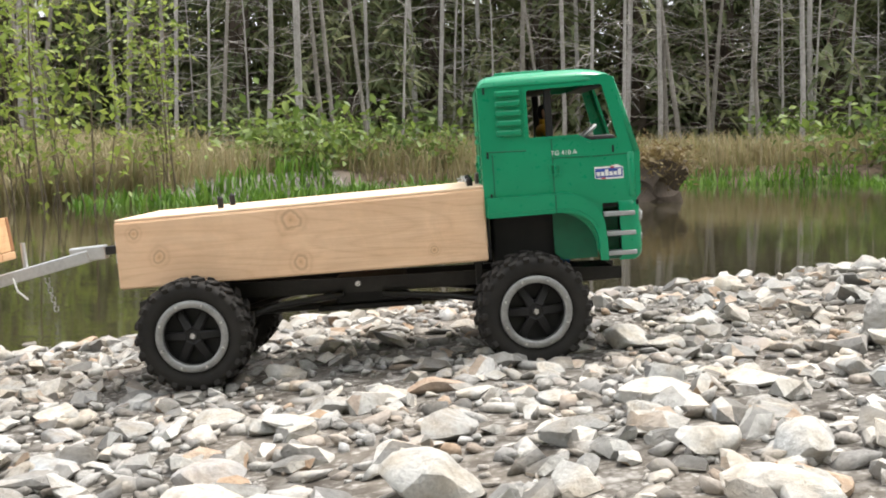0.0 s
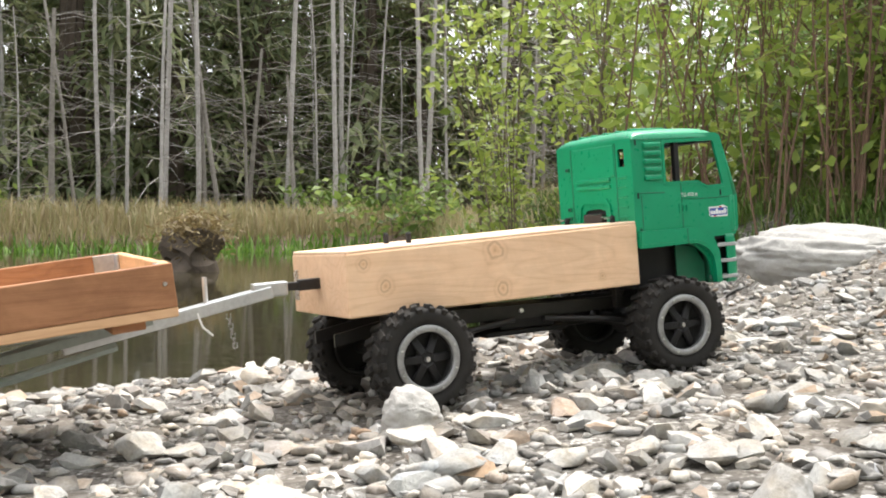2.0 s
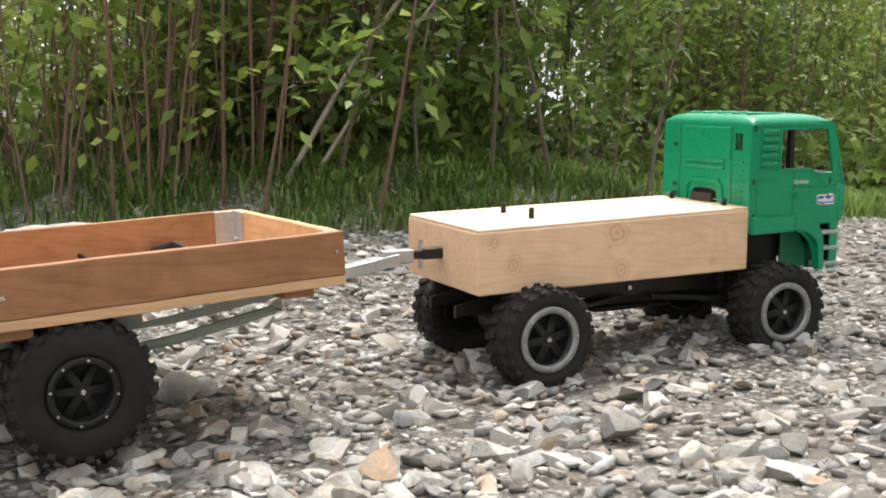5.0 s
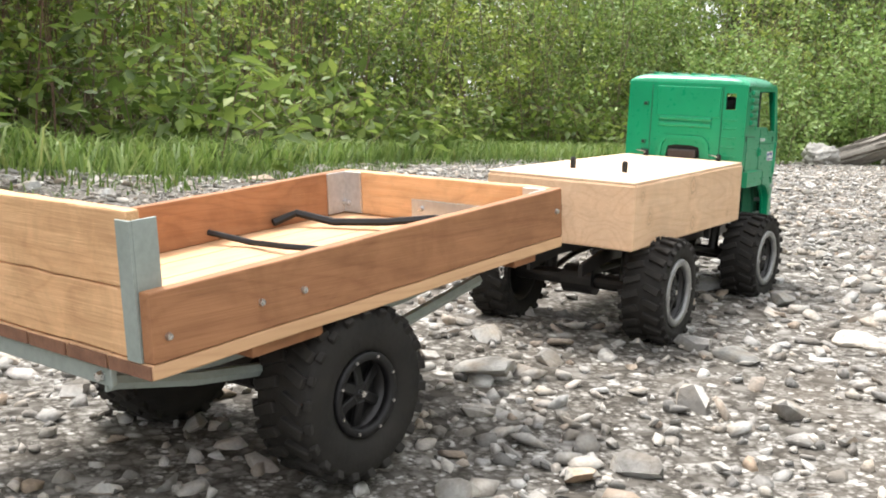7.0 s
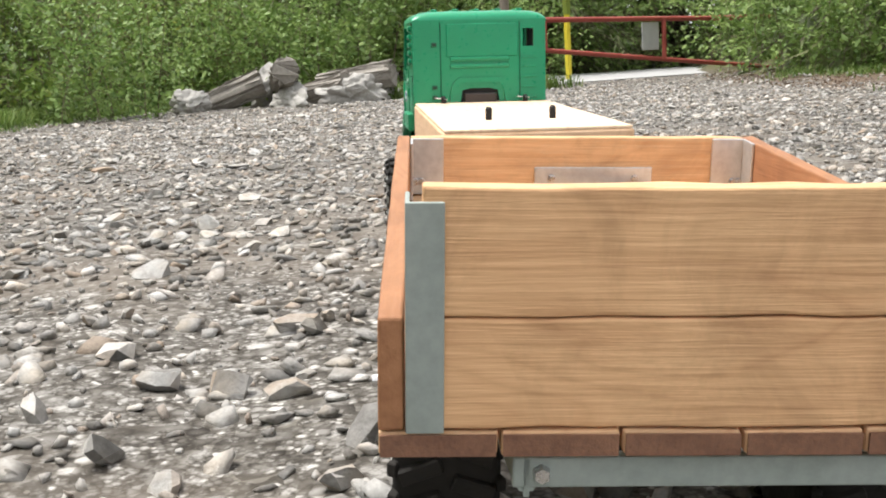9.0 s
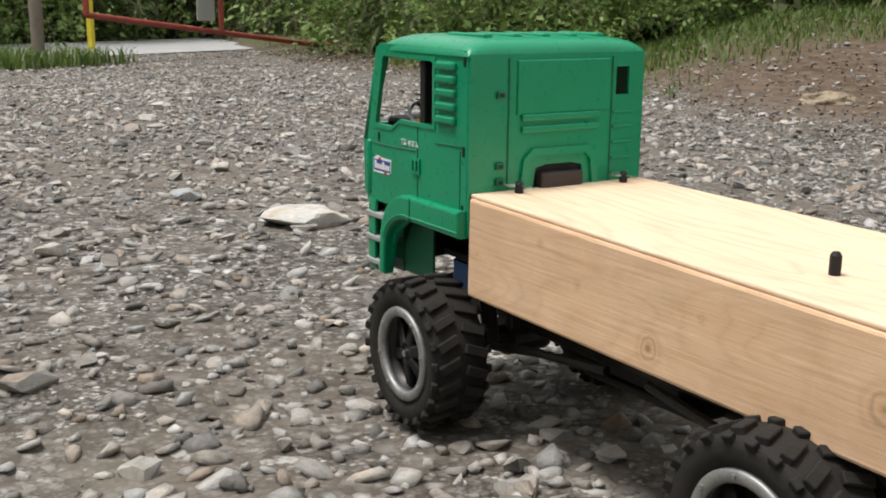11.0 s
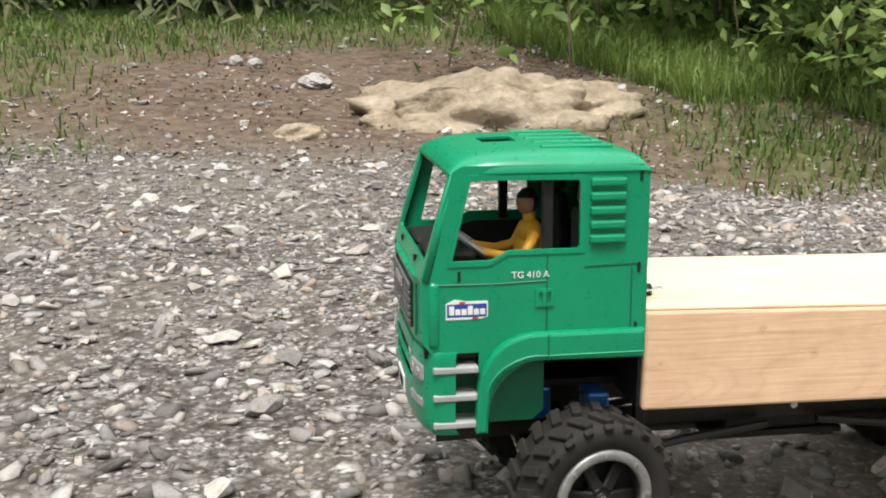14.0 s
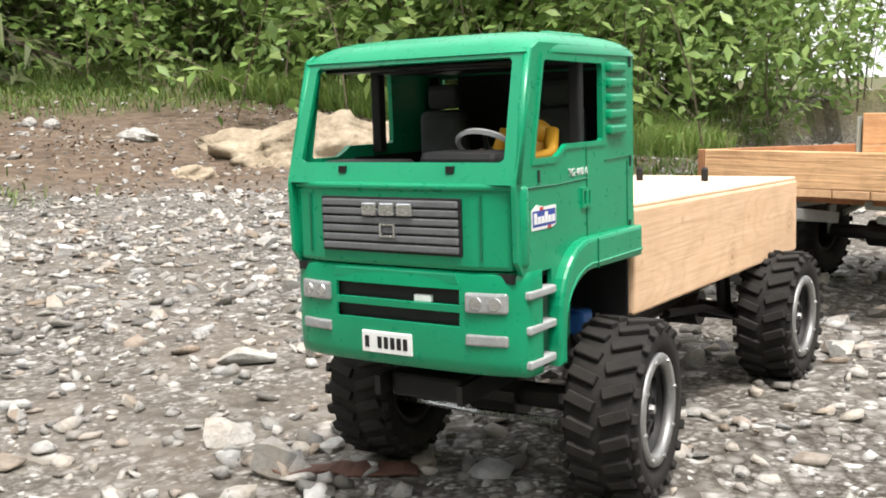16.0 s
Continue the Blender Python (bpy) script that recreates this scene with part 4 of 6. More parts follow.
part("rear_arch", plate([(-0.038, 0.1740), (-0.034, 0.2030), (-0.026, 0.2110), (0.026, 0.2110), (0.034, 0.2030), (0.038, 0.1740), (0.032, 0.1740), (0.028, 0.2000), (0.0235, 0.2050), (-0.0235, 0.2050), (-0.028, 0.2000), (-0.032, 0.1740)], 0.0026, Matrix(((0, 0, -1, X0), (1, 0, 0, 0), (0, 1, 0, 0), (0, 0, 0, 1)))), GREEN, rearw)
for z in (0.1860, 0.1980, 0.2100, 0.2220, 0.2330):
    part("corner_rib", box(X0 - 0.0015, X0 + 0.001, -0.0690, -0.0500, z, z + 0.0025, 0.0006), GREEN, rearw)
for z in (0.1860, 0.1975, 0.2480):
    part("hinge", box(X0 - 0.0030, X0 + 0.001, 0.0515, 0.0580, z, z + 0.0050, 0.0008), GREEN_SHADE, rearw)
    part("hinge_slot", box(X0 - 0.0034, X0, 0.0530, 0.0565, z + 0.0012, z + 0.0036), BLACK, rearw)
part("seam", bent([(X0 - 0.0003, 0.047, 0.176), (X0 - 0.0003, 0.047, 0.276)], 0.0008, 5), GREEN_SHADE, rearw)
part("seam", bent([(X0 - 0.0003, -0.0485, 0.176), (X0 - 0.0003, -0.0485, 0.276)], 0.0008, 5), GREEN_SHADE, rearw)
part("receiver_box", box(0.1250, 0.1500, -0.0195, 0.0195, 0.1750, 0.1930, 0.002), BOX_BROWN, truck, "dark brown receiver box behind the seats")

def bowed(bm, cuts=6):
    """Swept back towards the corners, as the moulded front is."""
    bmesh.ops.subdivide_edges(bm, edges=[e for e in bm.edges if abs(e.verts[0].co.y - e.verts[1].co.y) > 0.015], cuts=cuts)
    for v in bm.verts:
        v.co.x -= 0.0070 * max(0.0, (abs(v.co.y) - 0.040) / 0.040) ** 2
    return bm


# front: windscreen frame, grille panel, bumper
slant = math.atan2(0.287 - 0.2655, 0.279 - 0.206)
FRONT = Matrix.Translation((0.2870, 0, 0.2060)) @ Matrix.Rotation(-slant, 4, "Y") @ Matrix(((0, 0, 1, -0.0028), (1, 0, 0, 0), (0, 1, 0, 0), (0, 0, 0, 1)))
part("windscreen_frame", plate([(-0.0795, 0.0), (-0.0765, 0.0765), (0.0765, 0.0765), (0.0795, 0.0)], 0.0028, FRONT,
                               [[(-0.0715, 0.0145), (-0.0690, 0.0125), (0.0690, 0.0125), (0.0715, 0.0145), (0.0690, 0.0695), (0.0670, 0.0715), (-0.0670, 0.0715), (-0.0690, 0.0695)]]), GREEN, truck)
for s in (1, -1):
    part("pillar", bent([(0.2835, s * 0.0790, 0.2060), (0.2735, s * 0.0780, 0.2430), (0.2630, s * 0.0768, 0.2790)], 0.0030, 8), GREEN, truck, "", True)
    part("wiper_slot", box(0.2832, 0.2862, s * 0.038 - 0.0025, s * 0.038 + 0.0025, 0.2120, 0.2160), BLACK, truck)
gp = bowed(box(0.2700, 0.2885, -0.0760, 0.0760, 0.1580, 0.2070, 0.0030))
front_panel = part("front_panel", gp, GREEN, truck)
part("panel_ledge", bowed(box(0.2740, 0.2900, -0.0775, 0.0775, 0.2025, 0.2065, 0.0014)), GREEN, front_panel)
grille = part("grille", box(0.2870, 0.2896, -0.0520, 0.0470, 0.1660, 0.1985, 0.0008), BLACK, truck, "dark grey slatted radiator grille")
for k in range(6):
    z = 0.1675 + 0.0051 * k
    part("slat", box(0.2890, 0.2912, -0.0505, 0.0455, z, z + 0.0040, 0.0008), GRILLE_GREY, grille)
for y in (-0.0145, -0.0020, 0.0105):
    part("emblem_bar", box(0.2912, 0.2928, y - 0.0054, y + 0.0054, 0.1878, 0.1955, 0.0010), CHROME, grille, "silver emblem block")
part("emblem_plate", plate([(-0.0075, 0.1755), (0.0035, 0.1755), (0.0035, 0.1835), (-0.0075, 0.1835)], 0.0012, Matrix(((0, 0, 1, 0.2910), (1, 0, 0, 0), (0, 1, 0, 0), (0, 0, 0, 1))),
                           [[(-0.0062, 0.1768), (0.0022, 0.1768), (0.0022, 0.1822), (-0.0062, 0.1822)]]), CHROME, grille, "small silver square emblem")
part("seam", bowed(bent([(0.2889, 0.0585, 0.164), (0.2889, 0.0585, 0.200)], 0.0007, 5)), GREEN_SHADE, front_panel)
part("seam", bowed(bent([(0.2889, -0.0635, 0.164), (0.2889, -0.0635, 0.200)], 0.0007, 5)), GREEN_SHADE, front_panel)
FRONT_PLAN = [(0.0, 0.2904), (0.015, 0.2903), (0.030, 0.2900), (0.044, 0.2894), (0.055, 0.2885), (0.064, 0.2873), (0.071, 0.2857), (0.0770, 0.2833), (0.0808, 0.2796), (0.0828, 0.2740), (0.0832, 0.2640)]
FRONT_PLAN = [(-y, x) for y, x in FRONT_PLAN[:0:-1]] + FRONT_PLAN
BUMPER_ROWS = [(0.0985, 0.0065), (0.0995, 0.0035), (0.1025, 0.0012), (0.1080, 0.0002), (0.1265, 0.0), (0.1345, 0.0008), (0.1385, 0.0005), (0.1475, 0.0010), (0.1520, 0.0014), (0.1560, 0.0022), (0.1576, 0.0042)]
bp = bmesh.new()
shell = [[bp.verts.new((x - tuck * (0.4 + 0.6 * (abs(y) < 0.079)), y * (1 - 0.25 * tuck / 0.08), z)) for y, x in FRONT_PLAN] for z, tuck in BUMPER_ROWS]
for r, (a, b) in enumerate(zip(shell, shell[1:])):
    for k in range(len(FRONT_PLAN) - 1):
        if r in (4, 6) and max(abs(FRONT_PLAN[k][0]), abs(FRONT_PLAN[k + 1][0])) < 0.045:
            continue
        bp.faces.new((a[k], a[k + 1], b[k + 1], b[k]))
bmesh.ops.recalc_face_normals(bp, faces=bp.faces[:])
if sum(f.normal.x for f in bp.faces) < 0:
    bmesh.ops.reverse_faces(bp, faces=bp.faces[:])
bmesh.ops.solidify(bp, geom=bp.faces[:], thickness=0.0022)
bumper = part("bumper", bp, GREEN, truck, "", True)
bumper.data.set_sharp_from_angle(angle=radians(40))
part("bumper_backing", box(0.2640, 0.2735, -0.0700, 0.0700, 0.1030, 0.1540), BLACK, bumper)
part("bumper_backing", box(0.2735, 0.2850, -0.0480, 0.0480, 0.1100, 0.1510), BLACK, bumper)
for s in (1, -1):
    hl = part("headlight", bowed(box(0.2872, 0.2909, s * 0.0605 - 0.0125, s * 0.0605 + 0.0125, 0.1350, 0.1465, 0.0016)), LENS_MAT, truck, "clear silvery headlight")
    for dy in (-0.0055, 0.0055):
        part("reflector", bowed(rod((0.2898, s * 0.0605 + dy, 0.1408), (0.2915, s * 0.0605 + dy, 0.1408), 0.0046, 0.0036, 14)), CHROME, hl)
    part("fog_light", bowed(box(0.2875, 0.2909, s * 0.0605 - 0.0125, s * 0.0605 + 0.0125, 0.1165, 0.1230, 0.0012)), LENS_MAT, truck, "narrow clear fog light")
hood = plate([(-0.0460, 0.1500), (-0.0440, 0.1565), (0.0420, 0.1565), (0.0440, 0.1500)], 0.0035, Matrix(((0, 0, 1, 0.2850), (1, 0, 0, 0), (0, 1, 0, 0), (0, 0, 0, 1))), bevel=0.0010)
part("bonnet_flap", hood, GREEN, bumper)
npl = part("number_plate", box(0.2895, 0.2913, -0.0240, 0.0120, 0.1065, 0.1195, 0.0006), WHITE, bumper, "white number plate")
part("tow_eye", box(0.2825, 0.2875, 0.012, 0.024, 0.1385, 0.1425, 0.0006), WHITE, bumper)
for k in range(7):
    y = -0.0215 + 0.0046 * k
    if k != 1:
        part("plate_bar", box(0.2911, 0.2916, y, y + 0.0030, 0.1095, 0.1165), BLACK, truck)

# inside the cab
part("cab_floor", box(0.134, 0.284, -0.0765, 0.0765, 0.152, 0.157), BLACK, truck)
dash = box(0.252, 0.281, -0.0755, 0.0755, 0.157, 0.2145, 0.004)
dash_ob = part("dashboard", dash, BLACK, truck, "black moulded dashboard")
part("dash_hump", box(0.246, 0.279, 0.012, 0.064, 0.2130, 0.2235, 0.004), BLACK, dash_ob)
part("dash_hump", box(0.255, 0.279, -0.060, -0.005, 0.2130, 0.2185, 0.003), BLACK, dash_ob)
part("parcel_shelf", box(0.134, 0.150, -0.0765, 0.0765, 0.157, 0.205, 0.003), BLACK, truck)
for s in (1, -1):
    seat = box(0.165, 0.215, s * 0.044 - 0.019, s * 0.044 + 0.019, 0.176, 0.192, 0.005)
    box(0.170, 0.208, s * 0.040 - 0.014, s * 0.040 + 0.014, 0.156, 0.178, 0.002, seat)
    so = part("seat", seat, BLACK, truck, "black moulded cab seat")
    part("backrest", box(0.160, 0.175, s * 0.044 - 0.018, s * 0.044 + 0.018, 0.186, 0.247, 0.006, m=Matrix.Translation((-0.003, 0, 0))), SEAT_GREY, so)
    part("headrest", box(0.158, 0.169, s * 0.044 - 0.012, s * 0.044 + 0.012, 0.2475, 0.2640, 0.004), SEAT_GREY, so)
    part("window_divider", box(0.1965, 0.2035, min(0.0700 * s, 0.0772 * s), max(0.0700 * s, 0.0772 * s), 0.2200, 0.2760, 0.001), BLACK, truck, "black upright bar inside the door window")
sw = bmesh.new()
ring_m = Matrix.Translation((0.246, 0.040, 0.2235)) @ Matrix.Rotation(radians(-36), 4, "Y")
rv = [[sw.verts.new(ring_m @ Vector(((0.0190 + 0.0017 * math.cos(b)) * math.cos(a), (0.0190 + 0.0017 * math.cos(b)) * math.sin(a), 0.0019 * math.sin(b)))) for b in (0, 1.57, 3.14, 4.71)] for a in [6.2832 * k / 24 for k in range(24)]]
for i in range(24):
    for j in range(4):
        sw.faces.new((rv[i][j], rv[(i + 1) % 24][j], rv[(i + 1) % 24][(j + 1) % 4], rv[i][(j + 1) % 4]))
steer = part("steering_wheel", sw, GREY_STEP, truck, "grey steering wheel")
spk = bmesh.new()
for a in (0.3, 2.4, 4.5):
    rod(ring_m @ Vector((0, 0, -0.002)), ring_m @ Vector((0.0172 * math.cos(a), 0.0172 * math.sin(a), 0)), 0.0014, bm=spk, n=6)
rod(ring_m @ Vector((0, 0, 0)), ring_m @ Vector((0, 0, -0.016)), 0.0035, bm=spk, n=8)
part("steering_spokes", spk, BLACK, steer)


# seated toy driver: one plain mesh
def make_doll():
    bm = bmesh.new()

    def ball(c, r, sx=1.0, sy=1.0, sz=1.0):
        bmesh.ops.create_uvsphere(bm, u_segments=16, v_segments=10, radius=r, matrix=Matrix.Translation(c) @ Matrix.Diagonal((sx, sy, sz, 1)))

    ball((0, 0, 0.020), 0.0150, 0.75, 1.05, 1.5)
    ball((0, 0, 0.038), 0.0120, 0.75, 1.35, 0.8)
    ball((0.002, 0, 0.0595), 0.0085, 0.95, 0.85, 1.15)
    rod((0, 0, 0.042), (0.001, 0, 0.054), 0.0045, bm=bm)
    for s in (1, -1):
        bent([(0, s * 0.0155, 0.040), (0.007, s * 0.019, 0.026), (0.022, s * 0.014, 0.024), (0.040, s * 0.010, 0.028)], 0.0046, 8, bm, 0.7)
        bent([(0, s * 0.008, 0.006), (0.020, s * 0.009, 0.006), (0.034, s * 0.009, 0.004), (0.036, s * 0.009, -0.016)], 0.0070, 8, bm, 0.7)
    ob = part("driver_doll", bm, YELLOW, smooth=True)
    me = ob.data
    me.materials.append(BLACK)
    me.materials.append(SKIN)
    for f in me.polygons:
        z = f.center.z
        if z > 0.050:
            f.material_index = 1 if (z > 0.0625 or f.center.x < -0.001) else 2
        elif f.center.x > 0.034 and z > 0.02:
            f.material_index = 2
        elif z < 0.008 and f.center.x > 0.012:
            f.material_index = 1
    return tagged(ob, "toy driver doll in a yellow shirt on the cab seat", "doll")


SKIN = mottled("doll_plastic", (0.30, 0.16, 0.09), (0.36, 0.20, 0.12), 80, 0.5)
doll = make_doll()
DOLL_SEAT = pose(0.205, 0.044, 0.193)

# ---- trailer: x ahead, 0 at the coupling ----
trailer = thing("toy_trailer", "home-made cedar box trailer with two crawler wheels", "toy trailer")
TILT = Matrix.Translation((-0.57, 0, -0.0205)) @ Matrix.Rotation(radians(-3.4), 4, "Y") @ Matrix.Translation((0.57, 0, 0.0205))


def tpart(name, bm, mat_, label="", parent=None, tilt=True):
    if tilt:
        bmesh.ops.transform(bm, matrix=TILT, verts=bm.verts)
    return part(name, bm, mat_, parent or trailer, label)


def rough_edges(bm, amount=0.0006):
    bmesh.ops.subdivide_edges(bm, edges=[e for e in bm.edges if e.calc_length() > 0.05], cuts=10)
    for v in bm.verts:
        v.co += amount * Vector((noise.noise(v.co * 70), noise.noise(v.co * 71 + Vector((9, 0, 0))), noise.noise(v.co * 69 + Vector((0, 7, 0)))))
    return bm


ZB = -0.0205
for s in (1, -1):
    bd = box(-0.5660, -0.156, min(s * 0.1165, s * 0.1255), max(s * 0.1165, s * 0.1255), ZB, ZB + 0.0405, 0.0012)
    sb = tpart("side_board", rough_edges(bd), CEDAR, "reddish cedar side board")
    for bx in (-0.5550, -0.487, -0.452):
        sc = rod((bx, s * 0.1250, ZB + (0.014 if bx < -0.5 else 0.018)), (bx, s * 0.1275, ZB + (0.014 if bx < -0.5 else 0.018)), 0.0026, 0.0020, 10)
        tpart("screw", sc, STEEL, "", sb)
    sc = rod((-0.165, s * 0.1250, ZB + 0.022), (-0.165, s * 0.1275, ZB + 0.022), 0.0024, 0.0018, 10)
    tpart("screw", sc, STEEL, "", sb)
    # inner corner plates at the front
    tpart("corner_plate", box(-0.1675, -0.165, min(s * 0.0935, s * 0.1160), max(s * 0.0935, s * 0.1160), ZB + 0.001, ZB + 0.0400, 0.0005), ALU, "aluminium corner angle")
    tpart("corner_plate", box(-0.1890, -0.165, min(s * 0.1145, s * 0.1163), max(s * 0.1145, s * 0.1163), ZB + 0.001, ZB + 0.0400, 0.0005), ALU)
    for dz in (0.008, 0.012):
        tpart("screw", rod((-0.1675, s * (0.101 + dz), ZB + 0.010), (-0.1705, s * (0.101 + dz), ZB + 0.010), 0.0028, 0.0022, 10), STEEL)
    # painted angle at each end of the tailgate
    tpart("tailgate_angle", box(-0.5675, -0.5655, min(s * 0.1030, s * 0.1160), max(s * 0.1030, s * 0.1160), ZB - 0.0005, ZB + 0.0795, 0.0005), ZINC, "grey-green painted metal angle")
    tpart("tailgate_angle", box(-0.5655, -0.5490, min(s * 0.1143, s * 0.1160), max(s * 0.1143, s * 0.1160), ZB + 0.001, ZB + 0.0795, 0.0005), ZINC)
tpart("front_board", rough_edges(box(-0.165, -0.156, -0.1160, 0.1160, ZB, ZB + 0.0405, 0.0012)), CEDAR_Y, "tan cedar front board")
tpart("front_bracket", box(-0.1675, -0.1652, -0.052, 0.030, ZB + 0.001, ZB + 0.020, 0.0005), ALU, "aluminium bracket on the front board")
for y in (-0.040, 0.018):
    tpart("screw", rod((-0.1675, y, ZB + 0.012), (-0.1700, y, ZB + 0.012), 0.0028, 0.0022, 10), STEEL)
for k, (z0, z1) in enumerate(((ZB + 0.0005, ZB + 0.0395), (ZB + 0.0402, ZB + 0.0840))):
    tb = box(-0.5652, -0.5565, -0.1105, 0.1105, z0, z1, 0.0010)
    tpart("tailgate_plank", rough_edges(tb, 0.0009), CEDAR_Y, "tan weathered tailgate plank")
for k in range(6):
    y0 = -0.1255 + 0.0419 * k
    fl = box(-0.5665 + 0.001 * (k % 2), -0.156, y0 + 0.0006, y0 + 0.0413, ZB - 0.0092, ZB - 0.0004, 0.0010)
    pl = tpart("floor_plank", rough_edges(fl), FLOORBOARD)
    tpart("plank_end", box(-0.5678, -0.5668, y0 + 0.0012, y0 + 0.0407, ZB - 0.0088, ZB - 0.0010), BOARD_END, "", pl)
# straps lying on the floor
tpart("strap", bent([(-0.262, 0.112, ZB + 0.006), (-0.240, 0.105, ZB + 0.012), (-0.228, 0.07, ZB + 0.005), (-0.212, 0.02, ZB + 0.007), (-0.190, -0.015, ZB + 0.010), (-0.185, -0.05, ZB + 0.004)], 0.0036, 6), BLACK, "black rubber strap")
tpart("strap", bent([(-0.335, 0.112, ZB + 0.010), (-0.325, 0.07, ZB + 0.004), (-0.328, 0.026, ZB + 0.006), (-0.308, -0.024, ZB + 0.004)], 0.0026, 6), BLACK, "black rubber strap")
tpart("strap", bent([(-0.545, 0.100, ZB + 0.006), (-0.530, 0.085, ZB + 0.020), (-0.515, 0.080, ZB + 0.006)], 0.0034, 6), BLACK, "black rubber strap")
tpart("side_bracket", box(-0.482, -0.412, 0.1135, 0.1155, ZB + 0.001, ZB + 0.021, 0.0005), ALU, "aluminium angle along the side board")
tpart("side_bracket", box(-0.482, -0.412, 0.0980, 0.1135, ZB + 0.0005, ZB + 0.0022, 0.0004), ALU)
# frame under the floor
bar = box(-0.5630, -0.5590, -0.0790, 0.0790, ZB - 0.0230, ZB - 0.0115, 0.0008)
rear_bar = tpart("rear_bar", bar, ZINC, "grey-green painted rear cross bar")
for s in (1, -1):
    tpart("bar_bolt", rod((-0.5630, s * 0.0690, ZB - 0.0172), (-0.5665, s * 0.0690, ZB - 0.0172), 0.0034, 0.0028, 6), STEEL, "", rear_bar)
    fr = plate([(-0.5630, ZB - 0.0120), (-0.170, ZB - 0.0120), (-0.170, ZB - 0.0200), (-0.300, ZB - 0.0330), (-0.480, ZB - 0.0330), (-0.5630, ZB - 0.0265)], 0.002, side_at(s * 0.0730),
               [[(-0.330, ZB - 0.0280), (-0.235, ZB - 0.0185), (-0.330, ZB - 0.0160)]])
    tpart("frame_rail", fr, ZINC, "grey-green painted frame rail")
    tpart("stay", bent([(-0.365, s * 0.0735, -0.060), (-0.30, s * 0.074, -0.052), (-0.205, s * 0.074, ZB - 0.012)], 0.0048, 6), ZINC, "", None, False)
    tpart("stay", bent([(-0.425, s * 0.0735, -0.060), (-0.50, s * 0.074, -0.052), (-0.560, s * 0.074, ZB - 0.020)], 0.0048, 6), ZINC, "", None, False)
    tpart("side_cleat", box(-0.49, -0.43, min(s * 0.088, s * 0.118), max(s * 0.088, s * 0.118), ZB - 0.0180, ZB - 0.0096, 0.001), CEDAR)
tpart("front_cleat", box(-0.215, -0.185, -0.118, 0.118, ZB - 0.0170, ZB - 0.0096, 0.001), CEDAR)
ax = rod((-0.3925, -0.085, -0.0785), (-0.3925, 0.085, -0.0785), 0.0095)
rod((-0.3925, -0.020, -0.0785), (-0.3925, 0.020, -0.0785), 0.017, 0.017, 14, ax)
part("axle", ax, STEEL_BLACK, trailer)
for s in (1, -1):
    part("axle_hanger", box(-0.402, -0.383, s * 0.0730 - 0.002, s * 0.0730 + 0.002, -0.082, -0.045, 0.0008), ZINC, trailer)
# drawbar
db = box(-0.109, 0.109, -0.0085, 0.0085, -0.0065, 0.0065, 0.0012, m=Matrix.Translation((-0.1375, 0, -0.0215)) @ Matrix.Rotation(radians(-9.3), 4, "Y"))
part("drawbar", db, ALU, trailer, "square aluminium drawbar")
part("coupling", box(-0.050, -0.012, -0.0065, 0.0065, -0.0090, 0.0060, 0.0015), ALU, trailer, "aluminium coupling block")
part("coupling_fork", box(-0.016, 0.004, -0.0045, 0.0045, -0.0050, 0.0040, 0.001), STEEL_BLACK, trailer)
part("jack_post", rod((-0.100, 0.0, -0.014), (-0.100, 0.0, 0.018), 0.0026), ALU, trailer, "upright aluminium peg on the drawbar")
for k in range(7):
    cx, cz = -0.078 + 0.0008 * k, -0.022 - 0.0052 * k
    tilt_y = 0.0022 if k % 2 else 0.0
    tilt_x = 0.0 if k % 2 else 0.0022
    part("chain_link", bent([(cx - tilt_x, -0.004 - tilt_y, cz), (cx - tilt_x, -0.004 - tilt_y, cz - 0.005), (cx, -0.004, cz - 0.0065), (cx + tilt_x, -0.004 + tilt_y, cz - 0.005), (cx + tilt_x, -0.004 + tilt_y, cz)], 0.0008, 5), STEEL, trailer)
part("cable_tie", bent([(-0.112, -0.009, -0.018), (-0.108, -0.012, -0.032), (-0.098, -0.013, -0.042)], 0.0012, 5), WHITE, trailer)
TW_R = 0.0625
trailer_wheels = []
for s in (1, -1):
    w = make_wheel("wheel", trailer, TW_R, 0.050, s, BLACK, "large black trailer wheel", 0.76)
    w.location = (-0.3925, s * 0.0985, -0.0785)
    trailer_wheels.append((w, s * 0.0985))

